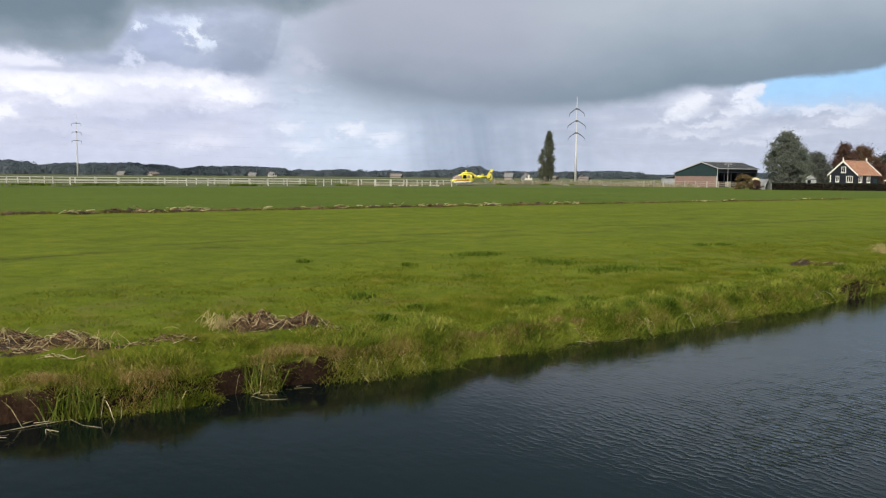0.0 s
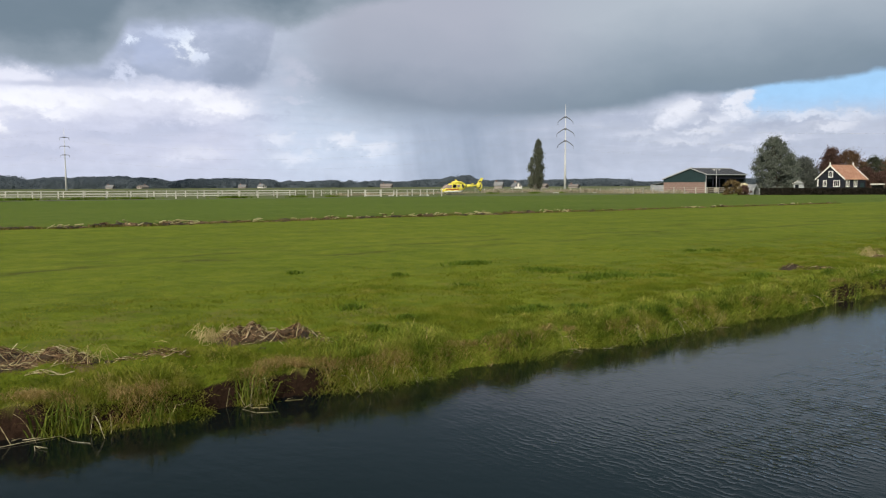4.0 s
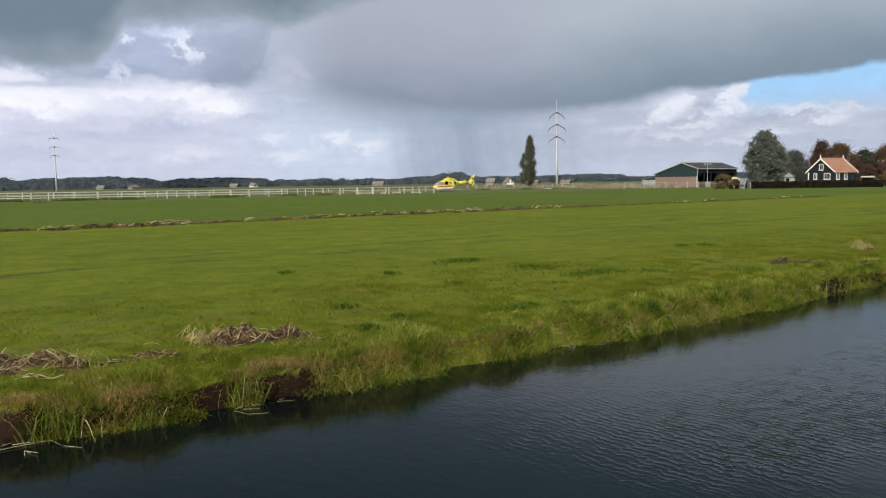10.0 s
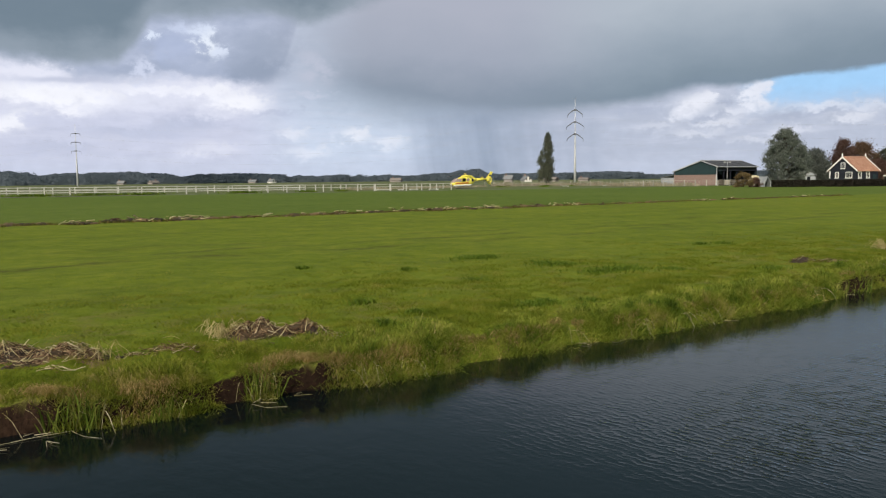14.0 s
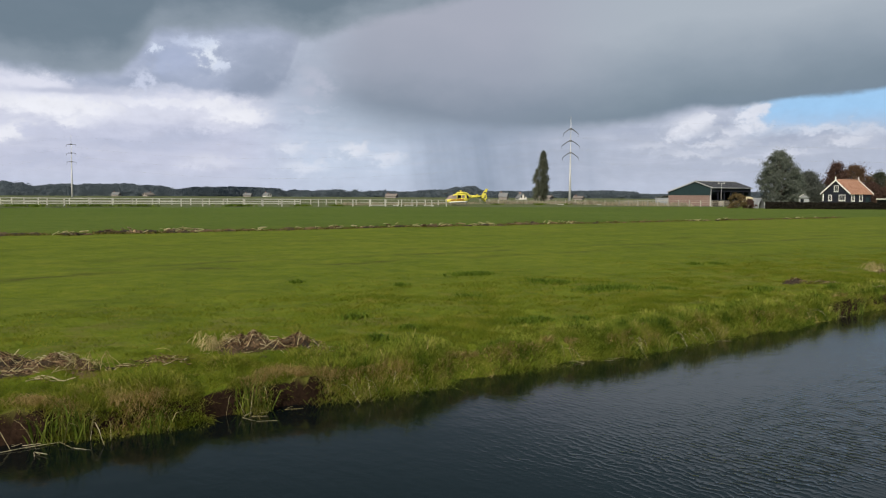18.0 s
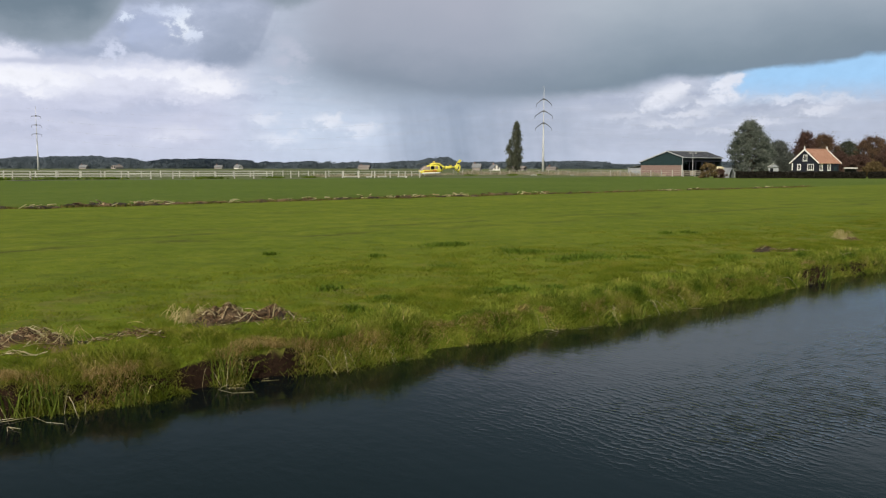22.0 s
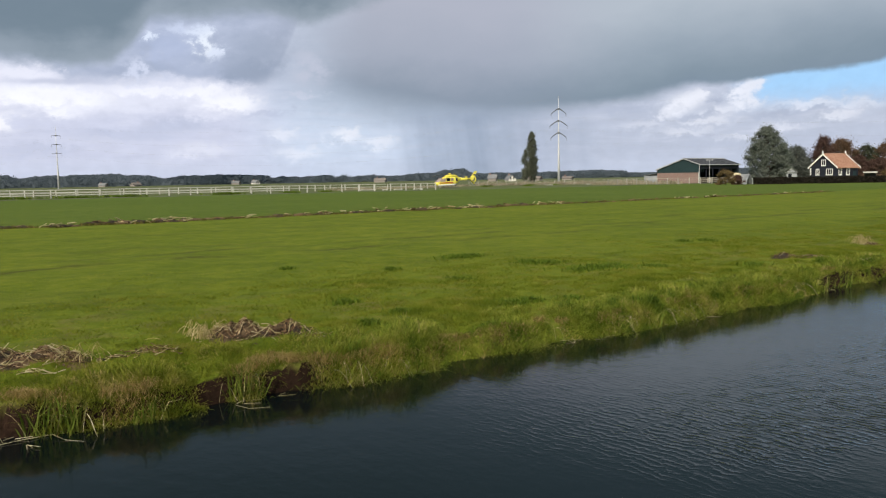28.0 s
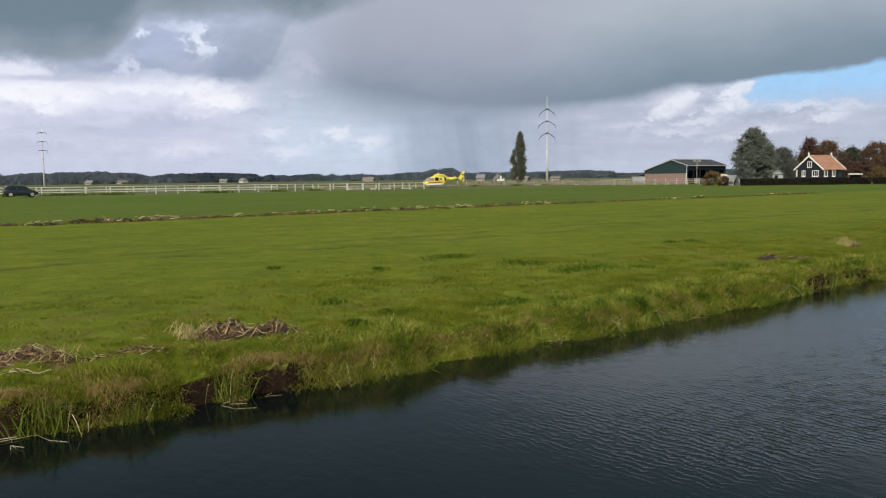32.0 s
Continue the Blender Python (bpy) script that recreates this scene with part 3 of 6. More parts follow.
def water():
    mt, n = material("ditch_water")
    pos = n.add("ShaderNodeNewGeometry").outputs["Position"]
    sp = n.add("ShaderNodeSeparateXYZ", pos)
    s = n.sum(n.mul(sp.outputs[0], UX), n.mul(sp.outputs[1], UY))
    c = n.sum(n.mul(sp.outputs[0], -UY), n.mul(sp.outputs[1], UX))
    o = n.add("ShaderNodeSeparateXYZ", n.add("ShaderNodeTexCoord").outputs["Object"])
    gust = n.noise(n.xyz(n.mul(s, 0.35), n.mul(c, 0.5)), 1.0, 3.0, 0.6)
    # ripples run along the ditch; t across the crests, r along them
    t = n.sum(n.mul(o.outputs[0], 0.998), n.mul(o.outputs[1], 0.06))
    r = n.sum(n.mul(o.outputs[0], -0.06), n.mul(o.outputs[1], 0.998))
    warp = n.mul(n.m("SUBTRACT", n.noise(n.xyz(n.mul(t, 1.3), n.mul(r, 1.3)), 1.0, 3.0), 0.5), 0.25)
    t2 = n.sum(t, warp)
    pack = n.noise(n.xyz(n.mul(t2, 5.0), n.mul(r, 7.5), 9.0), 1.0, 3.0, 0.6)
    wave = n.line(n.m("SINE", n.mul(n.sum(t2, n.mul(pack, 0.18)), 82.0)), -1.0, 1.0, 0.0, 1.0)
    crest = n.mul(n.m("POWER", wave, 2.8), n.line(pack, 0.36, 0.66, 0.04, 0.85))
    a = n.sum(crest, n.mul(n.noise(n.xyz(n.mul(t2, 17.0), n.mul(r, 7.5)), 1.0, 2.0, 0.5), 0.5))
    b = n.noise(n.xyz(n.mul(t2, 26.0), n.mul(r, 8.0), 2.0), 1.0, 2.0, 0.5)
    calm = n.noise(n.xyz(n.mul(t, 1.6), n.mul(r, 1.2), 5.0), 1.0, 2.0, 0.5)
    wind = n.mul(n.step(n.sum(s, n.mul(n.m("SUBTRACT", gust, 0.5), 3.0)), 2.9, 5.6), n.step(c, 6.9, 5.2), n.step(n.sum(c, n.mul(gust, 2.0)), 3.3, 4.5))
    wind = n.sum(n.mul(wind, n.line(gust, 0.3, 0.7, 0.45, 1.3), n.line(c, 2.9, 4.9, 0.75, 0.09), n.line(s, 6.5, 11.0, 1.0, 0.6)), 0.006)
    h = n.sum(n.mul(n.sum(n.mul(a, 1.0), n.mul(b, 0.22)), wind), n.mul(calm, 0.14), n.mul(n.noise(n.xyz(n.mul(t, 9.0), n.mul(r, 5.0), 1.0), 1.0, 3.0, 0.6), 0.18))
    bp = n.add("ShaderNodeBump")
    bp.inputs["Distance"].default_value, bp.inputs["Strength"].default_value = 0.0115, 1.0
    n.put(bp.inputs["Height"], h)
    p = n.add("ShaderNodeBsdfPrincipled")
    n.put(p.inputs["Base Color"], n.mix(n.noise(pos, 0.6, 3.0), (0.0012, 0.0044, 0.0052, 1), (0.0020, 0.0058, 0.0066, 1)))
    p.inputs["Roughness"].default_value, p.inputs["IOR"].default_value = 0.10, 1.333
    n.put(p.inputs["Normal"], bp.outputs[0])
    n.add("ShaderNodeOutputMaterial", p.outputs[0])
    verts, faces = [], []
    ks = [-400 + 10 * k for k in range(81)]
    for b in (NEAR - 0.6, 3.0, 5.0, BANK + 0.6):
        for a in ks:
            verts.append((a, b, 0))
    w = len(ks)
    for i in range(3):
        for k in range(w - 1):
            a = i * w + k
            faces.append((a, a + 1, a + w + 1, a + w))
    me = bpy.data.meshes.new("water")
    me.from_pydata(verts, [], faces)
    me.materials.append(mt)
    ob = new("water", me)
    return tagged(ob, "dark ditch water ruffled by the wind", "water", kind="structure")


WATER = water()


# ---- blades, straw and leaves as joined geometry ----
def mesh_np(name, verts, tris, mat):
    verts, tris = np.asarray(verts, dtype=np.float32), np.asarray(tris, dtype=np.int32)
    me = bpy.data.meshes.new(name)
    me.vertices.add(len(verts))
    me.vertices.foreach_set("co", verts.ravel())
    me.loops.add(tris.size)
    me.loops.foreach_set("vertex_index", tris.ravel())
    me.polygons.add(len(tris))
    me.polygons.foreach_set("loop_start", np.arange(0, tris.size, 3, dtype=np.int32))
    me.update(calc_edges=True)
    me.materials.append(mat)
    return me


def blades(base, height, width, lean, rng, droop=0.35, toward=None):
    """Bent blades of three triangles. base: N x 3; toward: a direction that they lean to, else each its own."""
    k = len(base)
    a = rng.uniform(0, 2 * np.pi, k)
    dirs = np.stack([np.cos(a), np.sin(a), np.zeros(k)], 1)
    if toward is not None:
        dirs = dirs * 0.7 + np.asarray(toward)
        dirs /= np.linalg.norm(dirs, axis=1)[:, None]
    b = rng.uniform(0, 2 * np.pi, k)
    side = np.stack([np.cos(b), np.sin(b), np.zeros(k)], 1) * (width / 2)[:, None]
    up = np.array([0, 0, 1.0])
    mid = base + up * (height * 0.6)[:, None] + dirs * (height * lean * 0.35)[:, None]
    tip = base + up * (height * (1 - droop * np.clip(lean, 0, 1.6)))[:, None] + dirs * (height * lean)[:, None]
    v = np.stack([base - side, base + side, mid - side * 0.7, mid + side * 0.7, tip], 1).reshape(-1, 3)
    o = np.arange(k)[:, None] * 5
    f = np.concatenate([o + [0, 1, 3], o + [0, 3, 2], o + [2, 3, 4]], 1).reshape(-1, 3)
    return v, f


def simple_blades(base, height, width, lean, rng):
    k = len(base)
    a, b = rng.uniform(0, 2 * np.pi, k), rng.uniform(0, 2 * np.pi, k)
    side = np.stack([np.cos(b), np.sin(b), np.zeros(k)], 1) * (width / 2)[:, None]
    tip = base + np.stack([np.cos(a) * lean * height, np.sin(a) * lean * height, height], 1)
    v = np.stack([base - side, base + side, tip], 1).reshape(-1, 3)
    f = np.arange(k * 3).reshape(-1, 3)
    return v, f


def stalks(p, q, r):
    """Thin three-sided sticks from p to q."""
    d = q - p
    d /= np.linalg.norm(d, axis=1)[:, None] + 1e-9
    e = np.cross(d, np.array([0.3, 0.2, 1.0]))
    e /= np.linalg.norm(e, axis=1)[:, None] + 1e-9
    g = np.cross(d, e)
    ring = [e, -0.5 * e + 0.87 * g, -0.5 * e - 0.87 * g]
    v = np.stack([p + c * r[:, None] for c in ring] + [q + c * (r * 0.6)[:, None] for c in ring], 1).reshape(-1, 3)
    o = np.arange(len(p))[:, None] * 6
    f = np.concatenate([o + t for t in ([0, 1, 4], [0, 4, 3], [1, 2, 5], [1, 5, 4], [2, 0, 3], [2, 3, 5])], 1).reshape(-1, 3)
    return v, f


def join_np(parts):
    vs, fs, o = [], [], 0
    for v, f in parts:
        vs.append(v)
        fs.append(f + o)
        o += len(v)
    return np.concatenate(vs), np.concatenate(fs)


class Heights:
    """The land's height read off a grid, for many places at once."""

    def __init__(self, s0, s1, n0, n1, step):
        self.s0, self.n0, self.d = s0, n0, step
        self.g = np.array([[land(*to_xy(a, b)) for b in np.arange(n0, n1 + step, step)] for a in np.arange(s0, s1 + step, step)])

    def __call__(self, s, n):
        u, v = (s - self.s0) / self.d, (n - self.n0) / self.d
        i, j = np.clip(u.astype(int), 0, self.g.shape[0] - 2), np.clip(v.astype(int), 0, self.g.shape[1] - 2)
        u, v = u - i, v - j
        g = self.g
        return g[i, j] * (1 - u) * (1 - v) + g[i + 1, j] * u * (1 - v) + g[i, j + 1] * (1 - u) * v + g[i + 1, j + 1] * u * v


H_near = Heights(-6.0, 60.0, 6.0, 34.0, 0.15)
edge_tab = np.array([bank_edge(s) for s in np.arange(-8, 62, 0.05)])


H_bank = Heights(-6.0, 42.0, 6.3, 8.4, 0.06)


def stand(s, n):
    """The land's height near the bank, read more finely."""
    return np.where((n < 8.3) & (s < 41.5), H_bank(s, n), H_near(s, n))


def edges(s):
    return edge_tab[np.clip(((s + 8) / 0.05).astype(int), 0, len(edge_tab) - 1)]


def in_sight(s, n, margin=1.5):
    x, y = UX * s - UY * n, UY * s + UX * n
    return (y > 3) & (np.abs(x) < 0.62 * y + margin)


def drift(x, y, size, seed):
    """A soft field of values, about -1 to 1: two octaves of smoothed lattice noise."""
    g = np.random.default_rng(seed).uniform(-1, 1, (64, 64))
    v = 0
    for k, amp in ((1.0, 1.0), (2.3, 0.5)):
        u, w = np.asarray(x) / size * k + 7.3 * k, np.asarray(y) / size * k + 3.1 * k
        i, j = np.floor(u).astype(int), np.floor(w).astype(int)
        a, b = u - i, w - j
        a, b = a * a * (3 - 2 * a), b * b * (3 - 2 * b)
        p, q, r, t = g[i % 64, j % 64], g[(i + 1) % 64, j % 64], g[i % 64, (j + 1) % 64], g[(i + 1) % 64, (j + 1) % 64]
        v = v + amp * (p * (1 - a) * (1 - b) + q * a * (1 - b) + r * (1 - a) * b + t * a * b)
    return v


def pasture_grass():
    rng = np.random.default_rng(11)
    vf = []
    for n0, n1, dens, h, w in ((6.8, 9.0, 5200, 0.040, 0.0065), (9.0, 12.0, 1900, 0.034, 0.010), (12.0, 16.0, 900, 0.022, 0.012)):
        k = int((n1 - n0) * 66 * dens)
        s, n = rng.uniform(-6, 60, k), rng.uniform(n0, n1, k)
        ok = in_sight(s, n) & (n > BANK + edges(s) + 0.05)
        s, n = s[ok], n[ok]
        x, y = UX * s - UY * n, UY * s + UX * n
        lump = drift(x, y, 0.22, 31) * 0.5 + drift(x, y, 0.8, 32) * 0.55
        keep = rng.uniform(0, 1, len(s)) < np.clip(0.62 + 0.5 * lump, 0.12, 1) * np.clip((16 - n) / 5, 0, 1)
        s, n, x, y, lump = s[keep], n[keep], x[keep], y[keep], lump[keep]
        tall = np.clip(1 + 0.8 * lump, 0.35, 2.1) + 0.7 * np.clip(1 - (n - BANK) / 1.2, 0, 1)
        base = np.stack([x, y, stand(s, n) - 0.005], 1)
        hh = h * tall * rng.uniform(0.5, 1.25, len(s))
        vf.append(simple_blades(base, hh, w * rng.uniform(0.7, 1.4, len(s)), rng.uniform(0.4, 2.0, len(s)), rng))
    v, f = join_np(vf)
    ob = new("pasture_grass", mesh_np("pasture_grass", v, f, M_grass))
    return tagged(ob, "short yellow-green grazed grass of the pasture", "grass", kind="stuff")


def bank_grass():
    """Tussocks of long grass on the ditch's edge: each a small mound whose blades fall outwards."""
    rng = np.random.default_rng(12)
    k = 13000
    s = rng.uniform(-4, 40, k)
    s = s[rng.uniform(0, 1, k) < np.clip(1.25 - s / 16, 0.2, 1)]
    off = rng.triangular(-0.03, 0.05, 0.85, len(s))
    open_peat = np.array([bare(a) for a in s])
    ok = (open_peat < 0.25) | (off > 0.085)
    s, off, open_peat = s[ok], off[ok], open_peat[ok]
    n = BANK + edges(s) + off
    ok = in_sight(s, n)
    s, n, off, open_peat = s[ok], n[ok], off[ok], open_peat[ok]
    size = rng.uniform(0.55, 1.2, len(s)) * np.clip(1 + 0.95 * drift(s, n, 0.42, 4), 0.35, 2.1) * (1 - 0.5 * open_peat) * np.clip(1.15 - 0.6 * off, 0.5, 1.1)
    reps = 36
    S0, N0, Z = np.repeat(s, reps), np.repeat(n, reps), np.repeat(size, reps)
    a, q = rng.uniform(0, 6.28, len(S0)), np.sqrt(rng.uniform(0, 1, len(S0)))
    rad = 0.13 * Z
    S, Nn = S0 + np.cos(a) * q * rad, N0 + np.sin(a) * q * rad
    x, y = UX * S - UY * Nn, UY * S + UX * Nn
    z = np.maximum(stand(S, Nn), WATER_Z - 0.01) + 0.095 * Z * (1 - q * q) - 0.02
    h = Z * 0.064 * rng.uniform(0.4, 1.25, len(S))
    w = 0.0058 * rng.uniform(0.7, 1.4, len(S)) * (1 + np.clip(S - 4, 0, 14) * 0.07)
    # out from the mound's middle, and over the edge
    rim = np.clip(1 - np.repeat(off, reps) / 0.35, 0, 1)
    gx, gy = np.cos(a) * q, np.sin(a) * q - 0.30 * rim
    dirs = np.stack([UX * gx - UY * gy, UY * gx + UX * gy, np.zeros(len(S))], 1) + rng.normal(0, 0.3, (len(S), 3)) * (1, 1, 0)
    v, f = blades(np.stack([x, y, z], 1), h, w, 0.6 + 1.1 * q * rng.uniform(0.5, 1.5, len(S)), rng, 0.55, dirs * 1.4)
    v, f = v.reshape(-1, 5, 3), f.reshape(-1, 3, 3)
    left = S + rng.normal(0, 0.5, len(S)) < 3.6
    for pick, mat, lb in ((left, M_sedge, "tussocks of olive and straw-coloured grass hanging over the ditch bank"), (~left, M_sward, "thick green grass along the lip of the ditch bank")):
        tagged(new("bank_grass", mesh_np("bank_grass", v[pick].reshape(-1, 3), f[:pick.sum()].reshape(-1, 3), mat)), lb, "grass", kind="stuff")


def bank_fringe():
    """Bleached grass in tufts along the lip of the bank."""
    rng = np.random.default_rng(13)
    s = np.concatenate([rng.uniform(-1.5, 4.2, 520), rng.uniform(4.2, 14, 200)])
    s = s[(drift(s, s * 0, 0.5, 21) > 0.0)]
    n = BANK + edges(s) + np.array([0.09 * bare(a) for a in s]) + rng.normal(0.14, 0.07, len(s))
    S, Nn = np.repeat(s, 26) + rng.normal(0, 0.035, len(s) * 26), np.repeat(n, 26) + rng.normal(0, 0.03, len(s) * 26)
    x, y = UX * S - UY * Nn, UY * S + UX * Nn
    v, f = blades(np.stack([x, y, stand(S, Nn) + 0.01], 1), 0.095 * rng.uniform(0.5, 1.25, len(S)), 0.0050 * rng.uniform(0.6, 1.4, len(S)), rng.uniform(0.5, 1.8, len(S)), rng, 0.6, (UY * 0.8, -UX * 0.8, 0))
    tagged(new("dry_grass", mesh_np("dry_grass", v, f, M_fringe)), "bleached dry grass along the lip of the bank", "grass", kind="stuff")


pasture_grass()
bank_grass()
bank_fringe()


# ---- parts of things ----
def thing(name, label, category, m=None, group=""):
    ob = new(name)
    ob.empty_display_size = 0.2
    ob.matrix_world = m or Matrix()
    return tagged(ob, label, category, group)


def part(name, bm, mat, parent=None, label="", smoothed=False):
    me = bpy.data.meshes.new(name)
    bm.to_mesh(me)
    bm.free()
    if smoothed:
        me.polygons.foreach_set("use_smooth", [True] * len(me.polygons))
    me.materials.append(mat)
    return hang(name, me, parent, label)


def hang(name, me, parent=None, label="", m=None):
    ob = new(name, me)
    ob.parent = parent
    if m is not None:
        ob.matrix_basis = m
    if label:
        ob["label"] = label
    return ob


def box(bm, sx, sy, sz, x=0.0, y=0.0, z=0.0, turn=None, bevel=0.0):
    """A box whose base centre is at x, y, z."""
    m = Matrix.Translation((x, y, z)) @ (turn or Matrix()) @ Matrix.Translation((0, 0, sz / 2)) @ Matrix.Diagonal((sx, sy, sz, 1))
    made = bmesh.ops.create_cube(bm, size=1, matrix=m)
    if bevel:
        es = list({e for v in made["verts"] for e in v.link_edges})
        bmesh.ops.bevel(bm, geom=es, offset=bevel, segments=2, affect="EDGES")
    return bm


def rod(bm, p, q, r0, r1=None, sides=8):
    p, q = Vector(p), Vector(q)
    d = q - p
    m = Matrix.Translation((p + q) / 2) @ d.to_track_quat("Z", "Y").to_matrix().to_4x4()
    bmesh.ops.create_cone(bm, cap_ends=True, segments=sides, radius1=r0, radius2=r0 if r1 is None else r1, depth=d.length, matrix=m)
    return bm


def bow(bm, pts, radii, sides=6):
    """A tapered tube through points."""
    for (p, q), (a, b) in zip(zip(pts, pts[1:]), zip(radii, radii[1:])):
        rod(bm, p, q, a, b, sides)
    return bm


def loft(bm, rings, caps=True):
    """Skins closed rings of points, one after another."""
    loops = [[bm.verts.new(p) for p in r] for r in rings]
    for a, b in zip(loops, loops[1:]):
        for k in range(len(a)):
            bm.faces.new((a[k], a[(k + 1) % len(a)], b[(k + 1) % len(a)], b[k]))
    if caps:
        bm.faces.new(loops[0][::-1])
        bm.faces.new(loops[-1])
    bmesh.ops.recalc_face_normals(bm, faces=bm.faces)
    return bm


def slab(bm, pts, depth, axis):
    """A flat polygon given thickness along axis."""
    a = [bm.verts.new(p) for p in pts]
    b = [bm.verts.new(Vector(p) + Vector(axis) * depth) for p in pts]
    k = len(pts)
    bm.faces.new(a)
    bm.faces.new(b[::-1])
    for i in range(k):
        bm.faces.new((a[i], b[i], b[(i + 1) % k], a[(i + 1) % k]))
    bmesh.ops.recalc_face_normals(bm, faces=bm.faces)
    return bm


B = bmesh.new


# ---- trees ----
def leaf_cloud(rng, centres, radii, count, size, upright=False):
    """Small leaf clumps in ragged tufts round centres: triangles, denser towards each tuft's skin."""
    centres, radii = np.asarray(centres, float), np.asarray(radii, float)
    vol = radii.prod(axis=1) ** (2 / 3)
    pick = rng.choice(len(centres), count, p=vol / vol.sum())
    d = rng.normal(size=(count, 3))
    d /= np.linalg.norm(d, axis=1)[:, None]
    c = centres[pick] + d * radii[pick] * np.minimum(np.abs(rng.normal(0, 0.75, count)), 1.7)[:, None]
    a = rng.normal(size=(count, 3))
    a /= np.linalg.norm(a, axis=1)[:, None]
    b = np.cross(a, rng.normal(size=(count, 3)))
    if upright:
        a, b = a * 0.35 + np.array([0, 0, 1.0]), b * 0.35 + np.array([1.0, 0, 0])
    b /= np.linalg.norm(b, axis=1)[:, None]
    sz = (size * rng.uniform(0.6, 1.5, count))[:, None]
    v = np.stack([c - a * sz * 0.5, c + b * sz * 0.45, c + a * sz * 0.6, c - b * sz * 0.4], 1).reshape(-1, 3)
    o = np.arange(count)[:, None] * 4
    return v, np.concatenate([o + [0, 1, 2], o + [0, 2, 3]], 1).reshape(-1, 3)


def tree(name, x, y, height, profile, mat, label, category, seed, tufts=40, leaves=5000, size=0.35, trunk=0.25, tuft_r=0.16, bare=0.12, lean=0.0, z=None, upright=False):
    """profile: pairs of height share and crown radius in metres."""
    rng = np.random.default_rng(seed)
    top = thing(name, label, category, pose(x, y, far_drop(y) - 0.05 if z is None else z, 0, 0, float(rng.uniform(0, 360))))
    hs, rs = [p[0] for p in profile], [p[1] for p in profile]
    cs, rr = [], []
    bm, lb = B(), B()
    steps = [(0.06 * height * rng.normal() * 0.2 + lean * height * k, 0.06 * height * rng.normal() * 0.2, height * k * 0.9) for k in (0, 0.25, 0.5, 0.75, 1.0)]
    steps[0] = (0, 0, -0.1)
    bow(bm, steps, [trunk, trunk * 0.8, trunk * 0.55, trunk * 0.3, trunk * 0.08])
    for k in range(tufts):
        h = rng.uniform(bare, 1.0) if k > 4 else 0.9 + 0.025 * k
        r = float(np.interp(h, hs, rs)) * math.sqrt(rng.uniform(0.15, 1.0))
        a = rng.uniform(0, 2 * math.pi)
        c = (math.cos(a) * r + lean * height * h, math.sin(a) * r, height * h * 0.96)
        cs.append(c)
        q = tuft_r * height * rng.uniform(0.55, 1.2) * (0.6 + 0.4 * float(np.interp(h, hs, rs)) / max(rs))
        rr.append((q, q, q * rng.uniform(0.7, 1.1)))
        if k % 3 == 0:
            j = np.interp(max(0.1, h - 0.25), [0, 0.25, 0.5, 0.75, 1.0], [p[2] for p in steps])
            rod(lb, (lean * j, 0, j), c, trunk * 0.28, trunk * 0.06, 5)
    v, f = leaf_cloud(rng, cs, rr, leaves, size, upright)
    hang("crown", mesh_np("crown", v, f, mat), top)
    part("trunk", bm, M_bark, top)
    part("limbs", lb, M_bark, top)
    return top


L_poplar = leafy("poplar_leaf", [(0.0, (0.150, 0.168, 0.122)), (0.6, (0.185, 0.205, 0.150)), (1.0, (0.225, 0.245, 0.18))], through=0.5)
L_willow = leafy("willow_leaf", [(0.0, (0.115, 0.136, 0.115)), (0.6, (0.180, 0.205, 0.176)), (1.0, (0.27, 0.30, 0.265))], through=0.45)
L_copper = leafy("copper_leaf", [(0.0, (0.098, 0.062, 0.054)), (0.5, (0.135, 0.082, 0.068)), (1.0, (0.175, 0.110, 0.086))], through=0.48)
L_rust = leafy("rusty_leaf", [(0.0, (0.125, 0.084, 0.056)), (0.5, (0.180, 0.116, 0.072)), (1.0, (0.24, 0.158, 0.098))], through=0.48)
L_ochre = leafy("ochre_leaf", [(0.0, (0.120, 0.088, 0.042)), (0.6, (0.21, 0.155, 0.075)), (1.0, (0.30, 0.23, 0.12))], through=0.48)
# Grey-green of its own, greyed further by haze put into the colour.
L_hazed = leafy("hazed_grey_green_leaf", [(0.0, (0.105, 0.118, 0.108)), (0.6, (0.140, 0.155, 0.140)), (1.0, (0.18, 0.195, 0.175))], through=0.5)
L_green = leafy("tree_leaf", [(0.0, (0.060, 0.072, 0.048)), (0.6, (0.088, 0.104, 0.068)), (1.0, (0.12, 0.135, 0.088))], through=0.45)
L_hedge = leafy("hedge_leaf", [(0.0, (0.016, 0.015, 0.012)), (0.6, (0.028, 0.026, 0.021)), (1.0, (0.050, 0.042, 0.032))], through=0.3)
# Blue-grey lift in these leaves is painted haze of the distance.
L_wood = leafy("hazed_wood_leaf", [(0.0, (0.118, 0.146, 0.176)), (0.6, (0.135, 0.165, 0.197)), (1.0, (0.152, 0.182, 0.215))], through=0.5, patch=14, own=0.35)

